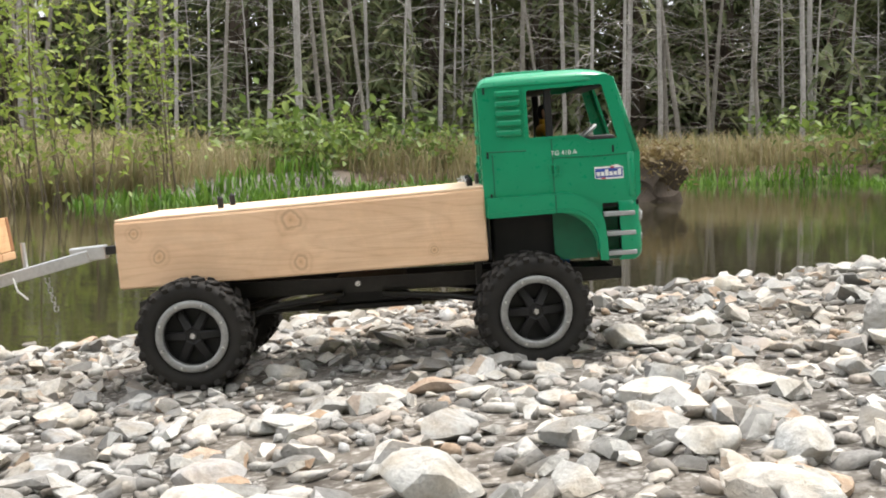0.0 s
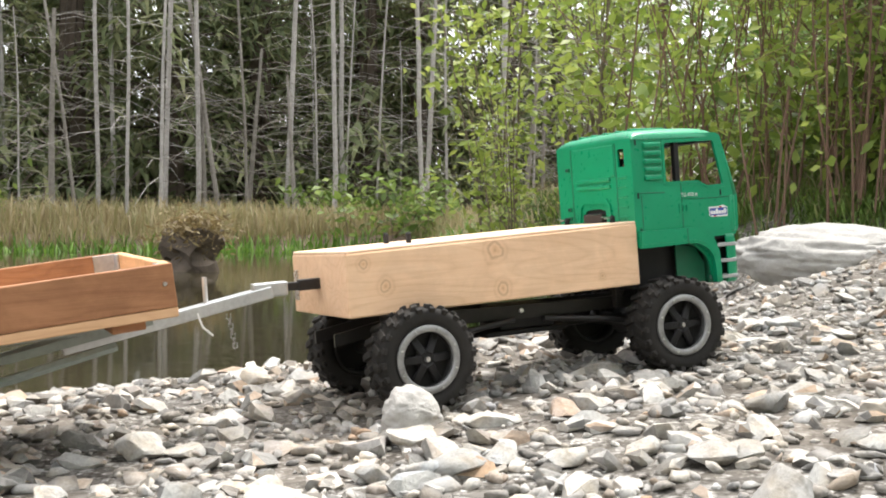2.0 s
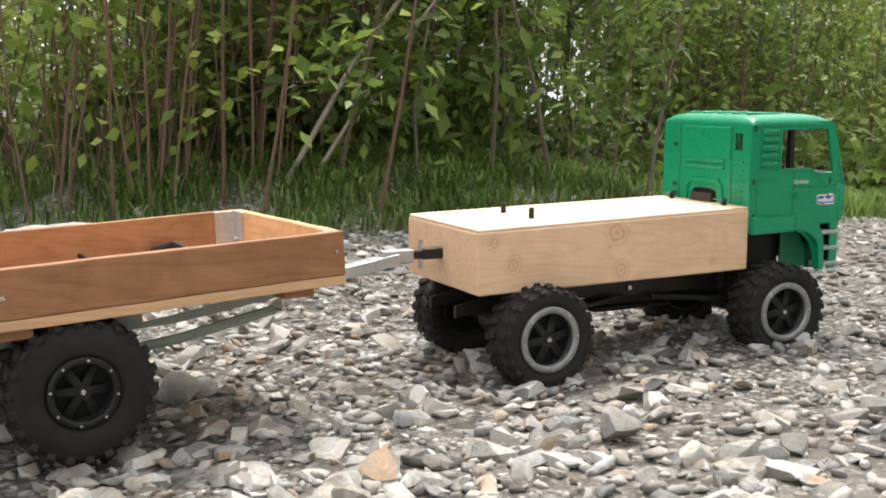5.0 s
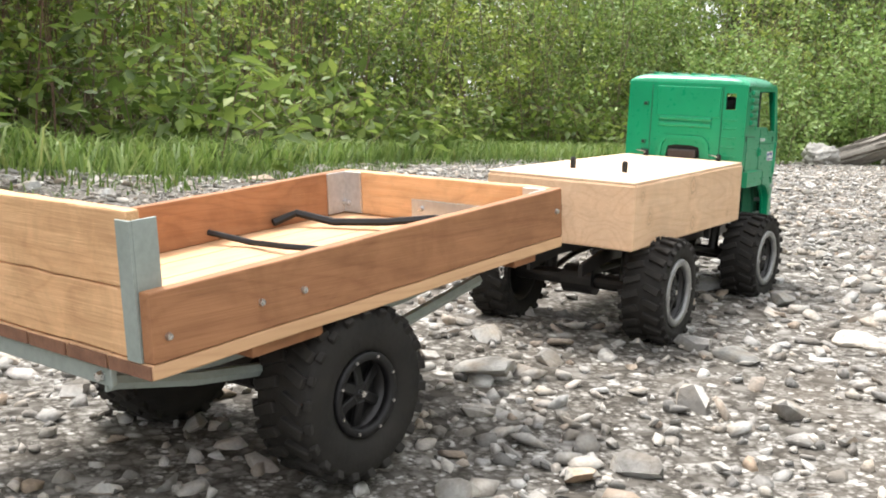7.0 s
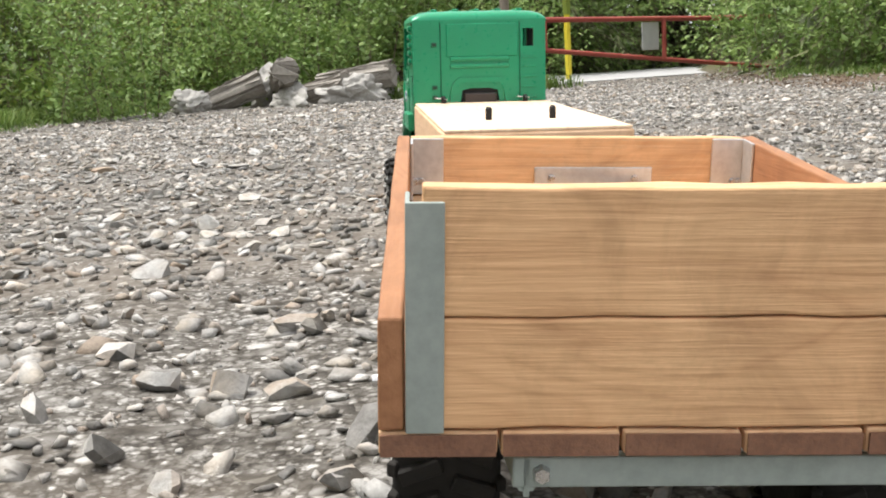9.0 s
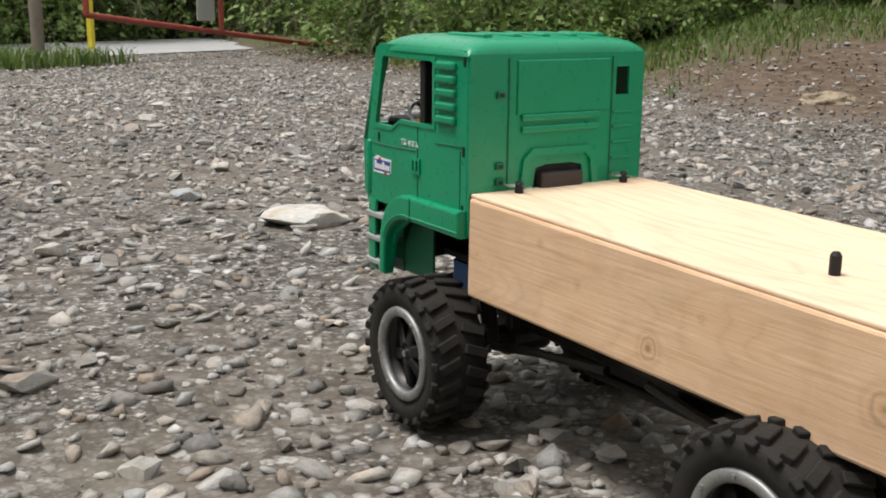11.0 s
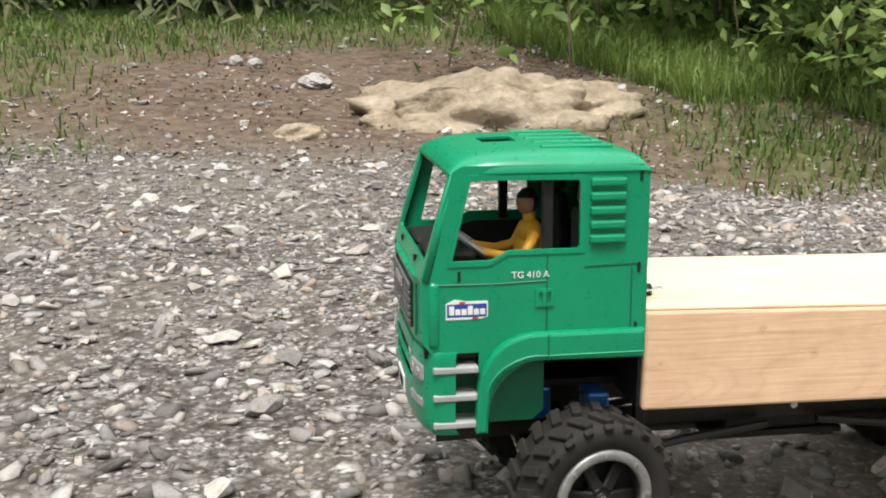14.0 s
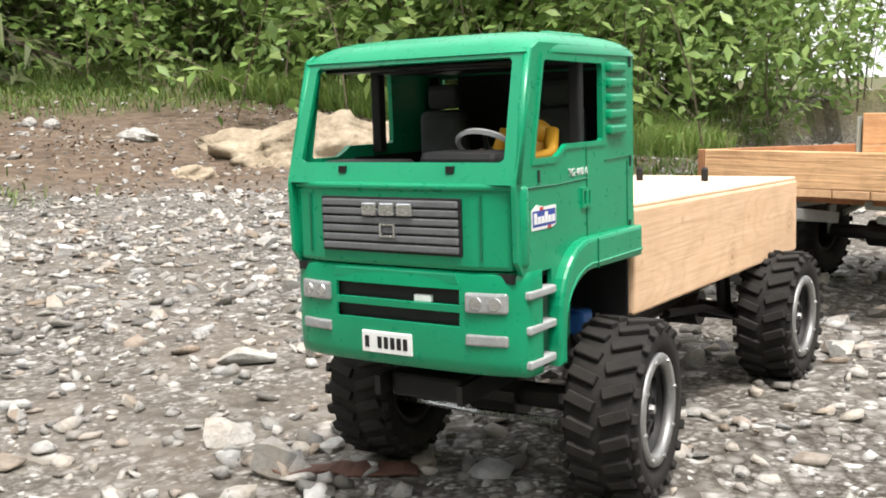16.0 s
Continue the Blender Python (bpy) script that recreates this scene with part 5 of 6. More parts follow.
# ---- stones ----
def stone_shape(level, seed, flat=0.62):
    """A worn, slightly faceted stone about 1 in radius, as arrays."""
    rng = np.random.default_rng(seed)
    bm = bmesh.new()
    if level < 3:
        pts = rng.normal(size=((9, 15, 24)[level], 3))
        pts /= np.linalg.norm(pts, axis=1)[:, None]
        pts *= rng.uniform(0.72, 1.0, (len(pts), 1))
        if level == 2:
            pts = np.sign(pts) * np.abs(pts) ** 0.85
        vs = [bm.verts.new(p) for p in pts]
        made = bmesh.ops.convex_hull(bm, input=vs)
        bmesh.ops.delete(bm, geom=list({g for g in made["geom_interior"] + made["geom_unused"] if isinstance(g, bmesh.types.BMVert)}), context="VERTS")
    else:
        bmesh.ops.create_icosphere(bm, subdivisions=level, radius=1.0)
    bm.verts.index_update()
    bm.verts.ensure_lookup_table()
    co = np.array([v.co[:] for v in bm.verts])
    tri = np.array([[v.index for v in f.verts] for f in bm.faces])
    bm.free()
    for _ in range(0 if level < 2 else 3 if level == 2 else 8):
        n = rng.normal(size=3)
        n /= np.linalg.norm(n)
        d = rng.uniform(0.48, 0.80)
        over = np.maximum(co @ n - d, 0)
        co = co - over[:, None] * n * 0.97
    wob = np.array([noise.noise(Vector(c * 1.4) + Vector((seed * 3.1, 0, 0))) for c in co])
    co = co * (1 + 0.16 * wob[:, None])
    co *= np.array([1.0, rng.uniform(0.5, 0.92), flat * rng.uniform(0.6, 1.15)])
    return co, tri


def turns(rng, n, tilt):
    """n random turns: any heading, a small tilt."""
    a, b, c = rng.uniform(0, 2 * np.pi, n), rng.normal(0, tilt, n), rng.normal(0, tilt, n)
    ca, sa, cb, sb, cc, sc = np.cos(a), np.sin(a), np.cos(b), np.sin(b), np.cos(c), np.sin(c)
    m = np.empty((n, 3, 3))
    m[:, 0] = np.stack([ca * cb, ca * sb * sc - sa * cc, ca * sb * cc + sa * sc], 1)
    m[:, 1] = np.stack([sa * cb, sa * sb * sc + ca * cc, sa * sb * cc - ca * sc], 1)
    m[:, 2] = np.stack([-sb, cb * sc, cb * cc], 1)
    return m


LINE = [(-1.2, 1.1), (0.0, 1.12), (0.9, 1.15), (1.65, 0.93), (2.8, 0.18), (4.4, -0.87), (5.4, -1.75), (6.5, -2.4), (7.6, -2.6)]


def scatter(rng, n, r_lo, r_hi, x0, x1, y0, y1, keep, power=2.2):
    """Places and sizes: many small, few large, thinned by keep(x, y)."""
    x, y = rng.uniform(x0, x1, n), rng.uniform(y0, y1, n)
    ok = rng.random(n) < keep(x, y)
    x, y = x[ok], y[ok]
    r = r_lo + (r_hi - r_lo) * rng.random(len(x)) ** power
    return x, y, r


def join_stones(name, x, y, r, level, seeds, material, label, flat=0.62, tilt=0.3, sink=0.25):
    rng = np.random.default_rng(11 + len(x))
    shapes = [stone_shape(level, s, flat) for s in seeds]
    pick = rng.integers(0, len(shapes), len(x))
    cos, tris, base = [], [], 0
    z = height(x, y) + lumps(x, y)
    for k, (co, tri) in enumerate(shapes):
        idx = np.nonzero(pick == k)[0]
        if not len(idx):
            continue
        m = turns(rng, len(idx), tilt)
        pts = np.einsum("nij,vj->nvi", m, co) * r[idx][:, None, None]
        pts += np.stack([x[idx], y[idx], z[idx] + r[idx] * flat * (0.55 - sink)], 1)[:, None, :]
        cos.append(pts.reshape(-1, 3))
        tris.append((tri[None] + base + (np.arange(len(idx)) * len(co))[:, None, None]).reshape(-1, 3))
        base += len(idx) * len(co)
    ob = from_arrays(name, np.concatenate(cos), np.concatenate(tris), material, smooth=level > 1, facet=24 if level > 1 else 0)
    return tagged(ob, label, "gravel", kind="stuff")


def open_ground(x, y):
    """1 on bare gravel, fading on soil and under deep water."""
    return (1 - 0.5 * soil(x, y)) * (1 - ease(0.15, 0.5, pond(x, y)))


def beach(x, y):
    return open_ground(x, y) * ease(2.3, 1.2, x)


def lot_near(x, y):
    return open_ground(x, y) * (0.30 + 0.70 * ease(3.6, 1.0, np.abs(signed(LINE, x, y)))) * (0.75 + 0.25 * ease(-0.3, 0.4, np.sin(2.1 * x + 1.3 * y) * np.sin(1.7 * y - x)))


def lot_wide(x, y):
    return open_ground(x, y)


rs = np.random.default_rng(21)
sx, sy, sr = scatter(rs, 30000, 0.0055, 0.014, -1.4, 8.0, -4.6, 2.2, lot_near)
join_stones("fine_gravel", sx, sy, sr, 1, range(8), PEBBLES, "grey fine gravel loose on the ground")
sx, sy, sr = scatter(rs, 52000, 0.0036, 0.0105, -1.4, 8.0, -4.9, 2.2, lot_near, 1.4)
join_stones("gravel_chips", sx, sy, sr, 0, range(70, 80), PEBBLES, "small grey and pale stone chips on the silt", 0.7, 0.5, 0.3)
sx, sy, sr = scatter(rs, 6500, 0.011, 0.030, -1.6, 9.0, -6.0, 2.2, lot_wide, 2.6)
join_stones("coarse_gravel", sx, sy, sr, 2, range(20, 28), PEBBLES, "grey angular coarse gravel over the lot", 0.55)
sx, sy, sr = scatter(rs, 38000, 0.009, 0.023, -1.4, 8.0, -4.9, 2.2, lot_near, 1.8)
join_stones("stone_chips", sx, sy, sr, 1, range(90, 98), PEBBLES, "pale flat stone chips over the lot", 0.36, 0.3)
sx, sy, sr = scatter(rs, 5500, 0.012, 0.022, 6.8, 11.5, -8.5, 1.2, lot_wide, 2.0)
join_stones("distant_gravel", sx, sy, sr, 1, range(40, 44), PEBBLES, "grey gravel towards the gate")
PALE_PEBBLES = stony("pale_cobble", [(0.0, (0.18, 0.175, 0.165)), (0.25, (0.32, 0.31, 0.29)), (0.6, (0.47, 0.46, 0.43)), (0.85, (0.64, 0.62, 0.58)), (0.93, (0.40, 0.29, 0.20)), (1.0, (0.42, 0.43, 0.44))], per_object=False)
sx, sy, sr = scatter(rs, 5600, 0.013, 0.030, -1.6, 2.6, -0.2, 2.45, beach, 1.9)
join_stones("beach_cobbles", sx, sy, sr, 2, range(50, 58), PALE_PEBBLES, "pale worn river cobbles on the shore", 0.46)
sx, sy, sr = scatter(rs, 11000, 0.006, 0.014, -1.6, 2.6, -0.2, 2.45, beach, 1.5)
join_stones("beach_pebbles", sx, sy, sr, 1, range(60, 66), PALE_PEBBLES, "pale pebbles and chips between the cobbles", 0.55)

# the larger stones, each its own piece of the ground
STONE_MESH = []
for k in range(10):
    co, tri = stone_shape(3, 80 + k, 0.60)
    ob = from_arrays("stone", co, tri, ROCKS, smooth=True, facet=30)
    STONE_MESH.append(ob.data)
    bpy.data.objects.remove(ob)


def lay_stone(x, y, r, k, turn_deg, sink=0.3, tall=1.0, lean=0.0):
    ob = new("stone", STONE_MESH[k % len(STONE_MESH)])
    z = float(height(x, y) + lumps(x, y))
    ob.matrix_basis = Matrix.Translation((x, y, z + r * 0.66 * tall * (0.75 - sink))) @ Euler((lean, lean * 0.5, radians(turn_deg))).to_matrix().to_4x4() @ Matrix.Diagonal((r, r, r * tall, 1))
    ob.parent = ground
    return ob


for x, y, r, k, a, s, tall in ((1.505, 0.655, 0.031, 0, 40, 0.1, 1.1), (1.14, 0.925, 0.020, 2, 10, 0.1, 1.1), (0.865, 0.82, 0.040, 3, 70, 0.5, 0.5), (0.925, 0.69, 0.022, 5, 15, 0.2, 0.9),
                               (0.28, 1.07, 0.032, 4, 100, 0.3, 0.8), (0.54, 0.83, 0.030, 6, 60, 0.3, 0.8), (0.64, 0.60, 0.040, 7, 20, 0.3, 0.8), (0.64, 0.77, 0.022, 8, 50, 0.3, 0.8),
                               (1.08, 0.59, 0.020, 1, 0, 0.2, 1.0), (0.92, 1.10, 0.022, 9, 30, 0.3, 0.8), (0.85, 0.65, 0.018, 2, 80, 0.2, 0.9), (1.27, 0.88, 0.036, 3, 25, 0.5, 0.5),
                               (1.39, 0.51, 0.030, 6, 140, 0.4, 0.7), (1.27, 0.78, 0.020, 5, 0, 0.3, 0.8), (5.02, -1.57, 0.082, 4, 30, 0.42, 0.45), (5.20, -1.21, 0.026, 0, 70, 0.2, 0.9),
                               (5.29, -1.63, 0.034, 4, 10, 0.4, 0.7), (2.38, 0.28, 0.030, 7, 33, 0.4, 0.6), (2.44, 0.13, 0.028, 8, 60, 0.3, 0.7), (2.65, 0.13, 0.026, 0, 10, 0.2, 0.9),
                               (2.65, -0.06, 0.030, 9, 40, 0.4, 0.6), (5.77, -2.36, 0.030, 2, 20, 0.3, 0.7), (6.10, -2.62, 0.034, 5, 20, 0.4, 0.6), (6.45, -2.76, 0.034, 6, 100, 0.3, 0.7),
                               (5.67, -2.58, 0.022, 1, 10, 0.3, 0.9), (5.44, -1.95, 0.024, 4, 80, 0.3, 0.8)):
    lay_stone(x, y, r, k, a, s, tall)
made, rl = 0, random.Random(5)
while made < 190:
    x, y = (rl.uniform(-0.5, 0.9), rl.uniform(0.3, 1.0)) if made % 2 else (rl.uniform(-0.9, 1.9), rl.uniform(0.25, 2.1))
    if rl.random() > float(beach(np.array(x), np.array(y))):
        continue
    lay_stone(x, y, rl.uniform(0.018, 0.036) * (1.15 if y < 0.8 and x < 0.6 else 0.95), rl.randrange(10), rl.uniform(0, 360), rl.uniform(0.25, 0.5), rl.uniform(0.6, 0.95), rl.uniform(-0.15, 0.15))
    made += 1
made = 0
while made < 80:
    x, y = rl.uniform(2.0, 7.6), rl.uniform(-3.8, 1.0)
    if rl.random() > float(lot_near(np.array(x), np.array(y))):
        continue
    lay_stone(x, y, 0.018 + 0.034 * rl.random() ** 2, rl.randrange(10), rl.uniform(0, 360), rl.uniform(0.3, 0.5), rl.uniform(0.45, 0.8), rl.uniform(-0.1, 0.1))
    made += 1


def big_rock(name, place, size, seed, material, label, turn_deg=0.0, rough=0.25, worn=False):
    """A boulder: many facets, ledges and pits."""
    co, tri = stone_shape(5, seed, 1.0)
    dirs = co / np.linalg.norm(co, axis=1)[:, None]
    if worn:
        co = dirs * (0.88 + 0.12 * np.linalg.norm(co, axis=1)[:, None] / 0.7)
    w = np.array([noise.fractal(Vector(d * 2.3) + Vector((seed, 2, 1)), 0.9, 2.1, 6) for d in dirs])
    ledge = np.array([abs(noise.noise(Vector((d[0] * 1.5, d[1] * 1.5, d[2] * 7 + seed)))) for d in dirs])
    co = co * (1 + rough * w - 0.12 * ledge)[:, None] * np.array(size)
    ob = from_arrays(name, co, tri, material, smooth=True)
    ob.matrix_basis = pose(*place, 0, 0, turn_deg)
    return tagged(ob, label, "rock")


big_rock("boulder", (3.78, -3.93, 0.22), (0.47, 0.30, 0.20), 3, BOULDER, "large tan weathered boulder in the soil bank", -37, 0.34, True)
big_rock("boulder", (4.42, -4.07, float(height(4.42, -4.07)) - 0.03), (0.11, 0.08, 0.055), 5, BOULDER, "low tan boulder half buried in soil", 10, 0.2, True)
big_rock("flat_rock", (3.955, -4.59, float(height(3.955, -4.59)) + 0.005), (0.11, 0.06, 0.035), 7, PALE_ROCK, "flat pale grey rock on the soil bank", 60, 0.2, True)
big_rock("small_rock", (3.98, -5.04, float(height(3.98, -5.04)) + 0.008), (0.034, 0.028, 0.026), 9, PALE_ROCK, "small pale rock on the soil bank", 30, 0.15, True)
big_rock("small_rock", (3.94, -4.97, float(height(3.94, -4.97)) + 0.008), (0.036, 0.03, 0.024), 10, PALE_ROCK, "small pale rock on the soil bank", 70, 0.15, True)
big_rock("flat_rock", (1.72, 1.68, float(height(1.72, 1.68)) + 0.01), (0.19, 0.14, 0.075), 12, PALE_ROCK, "smooth pale grey boulder at the top of the shore", -44, 0.07, True)
big_rock("upright_stone", (0.508, 0.955, float(height(0.508, 0.955)) + 0.017), (0.029, 0.027, 0.034), 14, PALE_ROCK, "egg-shaped pale stone standing on the shore", 20, 0.06, True)


# ---- plants ----
def leaf_cloud(points, size, rng, droop=0.3, width=0.5, fold=0.25):
    """A folded leaf (two triangles) at each point, as arrays."""
    n = len(points)
    h = rng.uniform(0, 2 * np.pi, n)
    e = rng.normal(-droop, 0.5, n)
    d = np.stack([np.cos(h) * np.cos(e), np.sin(h) * np.cos(e), np.sin(e)], 1)
    side = np.stack([-np.sin(h), np.cos(h), np.zeros(n)], 1)
    up = np.cross(d, side)
    roll = rng.normal(0, 0.6, n)[:, None]
    side, up = side * np.cos(roll) + up * np.sin(roll), up * np.cos(roll) - side * np.sin(roll)
    s = (size * rng.uniform(0.6, 1.25, n))[:, None]
    mid = points + d * s * 0.45
    co = np.stack([points, mid + side * s * width * 0.5 + up * s * fold * 0.3, points + d * s, mid - side * s * width * 0.5 + up * s * fold * 0.3], 1).reshape(-1, 3)
    i = np.arange(n)[:, None] * 4
    return co, np.concatenate([i + [0, 1, 2], i + [0, 2, 3]])


def stem_lines(rng, n, tall, spread, base, bend=0.3):
    lines = []
    for _ in range(n):
        a, lean, h = rng.uniform(0, 2 * np.pi), rng.uniform(0.1, 1.0) * spread, tall * rng.uniform(0.55, 1.0)
        b = np.array([rng.normal(0, base), rng.normal(0, base), -0.06])
        t = np.linspace(0, 1, 7)
        side = rng.normal(0, bend * 0.1)
        lines.append(np.stack([b[0] + np.cos(a) * lean * t ** 1.5 + side * np.sin(3 * t), b[1] + np.sin(a) * lean * t ** 1.5 - side * np.sin(4 * t), b[2] + h * t], 1))
    return lines


def make_shrub(name, seed, tall, spread, stems, leaves, size, leaf_mat, stem_mat, label, low=0.15, base=0.15, stem_r=0.0055, twig=0.25, shown="shrub"):
    rng = np.random.default_rng(seed)
    plant = thing(name, label, shown)
    lines = stem_lines(rng, stems, tall, spread, base)
    bm = bmesh.new()
    tips = []
    for ln in lines:
        bent([tuple(p) for p in ln], stem_r * rng.uniform(0.6, 1.2), 4, bm, 0.3)
        for _ in range(4):
            t = rng.uniform(low, 0.95)
            k = t * 6
            p = ln[int(k)] + (ln[min(int(k) + 1, 6)] - ln[int(k)]) * (k % 1)
            q = p + np.array([rng.normal(0, twig), rng.normal(0, twig), rng.uniform(0.0, twig)])
            bent([tuple(p), tuple((p + q) / 2 + [0, 0, 0.03]), tuple(q)], stem_r * 0.4, 3, bm, 0.4)
            tips.append((p, q))
    tagged(part("stem", bm, stem_mat, plant), kind="stuff")
    pts = []
    for _ in range(leaves):
        if rng.random() < 0.6:
            p, q = tips[rng.integers(len(tips))]
            c = p + (q - p) * rng.uniform(0.2, 1.1)
        else:
            ln = lines[rng.integers(len(lines))]
            k = rng.uniform(low, 0.99) * 6
            c = ln[int(k)] + (ln[min(int(k) + 1, 6)] - ln[int(k)]) * (k % 1)
        pts.append(c + rng.normal(0, size * 0.9, 3))
    co, tri = leaf_cloud(np.array(pts), size, rng)
    tagged(from_arrays("foliage", co, tri, leaf_mat, plant), kind="stuff")
    return plant


def put(model, x, y, scale=1.0, turn_deg=0.0, dz=0.0, lean=0.0):
    scale = scale / model.scale[0]
    m = pose(x, y, float(height(x, y)) + dz, lean, 0, turn_deg) @ Matrix.Scale(scale, 4)
    return copy_thing(model, m)


def use_first(model, x, y, scale=1.0, turn_deg=0.0):
    model.matrix_basis = pose(x, y, float(height(x, y)), 0, 0, turn_deg) @ Matrix.Scale(scale, 4)
    return model


rp = random.Random(31)
# thicket along the bank: stems and middling leaves, brown twigs, brighter tops
THICKET = [make_shrub("shrub", 100 + k, 1.9, 0.9, 12, 2900, 0.044, LEAF if k else LEAF_BRIGHT, STEM, "leafy green shrub with thin brown stems on the grass bank", 0.08, 0.22) for k in range(4)]
WITHY = [make_shrub("shrub", 120 + k, 1.9, 0.65, 30, 1300, 0.05, LEAF_BRIGHT, RED_STEM, "tall red-brown shrub stems with few leaves", 0.15, 0.2, 0.0042, 0.22) for k in range(2)]
SAPLING = [make_shrub("sapling", 130 + k, 2.0, 0.55, 8, 700, 0.06, LEAF_BRIGHT, STEM, "slender sapling with bright young leaves by the pond", 0.2, 0.08, 0.006, 0.22, "sapling") for k in range(2)]
DENSE = [make_shrub("bush", 140 + k, 1.6, 1.0, 22, 4600, 0.066, LEAF_DARK, STEM, "dense broad-leaved green bush beside the lot", 0.03, 0.4, 0.0045, 0.3, "bush") for k in range(3)]
LOWLEAF = [make_shrub("undergrowth", 150 + k, 0.5, 0.45, 14, 520, 0.085, LEAF, STEM, "low leafy undergrowth at the grass edge", 0.2, 0.18, 0.004, 0.12, "undergrowth") for k in range(2)]
firsts = set()


def grow(model, x, y, scale, turn_deg):
    if model.name not in firsts:
        firsts.add(model.name)
        return use_first(model, x, y, scale, turn_deg)
    return put(model, x, y, scale, turn_deg)


def along(poly, step, off_lo, off_hi, side, models, s_lo, s_hi, skip=None):
    for (ax, ay), (bx, by) in zip(poly, poly[1:]):
        n = max(1, round(math.hypot(bx - ax, by - ay) / step))
        for k in range(n):
            t, o = (k + rp.random()) / n, rp.uniform(off_lo, off_hi) * side
            l = math.hypot(bx - ax, by - ay)
            x, y = ax + (bx - ax) * t - (by - ay) / l * o, ay + (by - ay) * t + (bx - ax) / l * o
            if skip and skip(x, y):
                continue
            grow(rp.choice(models), x, y, rp.uniform(s_lo, s_hi), rp.uniform(0, 360))


EAST = BANK[5:]


def glade(x, y):
    """The gap in the bank's shrubs through which the sky shows."""
    return 0.58 < math.atan2(x, y) < 0.74


def wide_glade(x, y):
    return 0.58 < math.atan2(x, y) < 0.80


along(EAST[:5], 0.38, 0.35, 0.9, 1, WITHY + WITHY + THICKET[:2], 0.75, 1.05, glade)
along(EAST[4:], 0.55, 0.35, 0.9, 1, THICKET + WITHY[:1], 0.75, 1.05)
for k, (x, y) in enumerate(((3.42, 1.95), (3.95, 2.30), (4.40, 2.35), (3.70, 2.75))):
    grow(THICKET[2 + k % 2], x, y, 1.1 + 0.08 * k, 80 * k)
along(EAST, 0.8, 1.1, 2.0, 1, THICKET, 0.9, 1.2, wide_glade)
along(EAST, 1.2, 2.2, 3.6, 1, THICKET + DENSE, 1.0, 1.25, wide_glade)
along(BANK[8:], 1.0, 2.4, 4.6, 1, DENSE, 1.1, 1.5)
along(EAST, 0.6, 0.15, 0.45, 1, LOWLEAF, 0.7, 1.1)
for x, y, k, s in ((2.34, 2.35, 0, 0.95), (2.3, 2.7, 1, 1.0), (2.65, 2.35, 0, 1.1)):
    grow(WITHY[k], x, y, s, 40 * k)
for x, y, k, s in ((2.5, 3.7, 0, 1.0), (2.25, 4.2, 1, 1.05), (2.9, 4.4, 0, 1.2), (3.4, 5.2, 1, 1.3), (2.0, 3.6, 1, 0.6)):
    grow(SAPLING[k], x, y, s, 70 * k + 100 * x)
for x, y, k, s in ((-1.75, 5.3, 0, 0.95), (-2.1, 5.6, 1, 1.0), (-2.7, 6.0, 0, 1.2), (-1.55, 6.4, 1, 0.8)):
    grow(SAPLING[k], x, y, s, 50 * k + 60 * x)
# bushes on the far side of the soil bank, and towards the gate
for x, y, k, s in ((2.2, -3.3, 0, 1.05), (1.9, -4.0, 1, 1.2), (1.35, -4.7, 2, 1.4), (0.7, -5.2, 0, 1.5), (-0.2, -4.6, 1, 1.6), (-1.0, -3.6, 2, 1.5), (-0.4, -5.8, 2, 1.7), (1.5, -3.0, 1, 1.1), (0.8, -2.7, 2, 1.1), (1.6, -3.9, 2, 1.3), (0.4, -3.6, 0, 1.4), (-0.4, -3.2, 1, 1.4)):
    grow(DENSE[k], x, y, s, 77 * x + 31 * y)
for x, y, k, s in ((0.1, -6.6, 1, 1.3), (1.1, -6.9, 2, 1.2), (2.1, -7.5, 0, 1.1), (3.1, -8.0, 1, 1.1), (5.75, -6.35, 0, 0.55), (6.3, -6.5, 1, 0.65), (5.2, -6.6, 2, 0.6), (4.4, -6.9, 0, 0.6), (6.8, -6.9, 2, 0.8), (7.4, -7.4, 0, 0.8), (8.0, -8.0, 1, 0.85), (8.6, -9.2, 2, 0.9), (4.6, -7.1, 1, 0.8), (5.6, -7.5, 2, 1.1), (7.2, -8.6, 1, 1.1), (9.4, -10.5, 0, 1.2)):
    grow(DENSE[k], x, y, s, 57 * x + 31 * y)
for x, y, k, s in ((11.9, -7.0, 1, 1.0), (12.1, -8.3, 2, 1.1), (12.0, -9.6, 0, 1.1), (11.6, -5.6, 1, 1.1), (11.0, -11.4, 2, 1.2), (13.2, -7.4, 0, 1.5), (13.6, -9.2, 1, 1.5), (10.6, -3.5, 0, 0.8), (10.9, -4.4, 1, 0.9), (9.6, -2.2, 2, 0.7), (12.5, -6.5, 0, 1.2), (13.0, -8.5, 1, 1.2), (13.4, -10.5, 2, 1.3), (12.2, -4.6, 0, 1.3)):
    grow(DENSE[k], x, y, s, 17 * x + 31 * y)


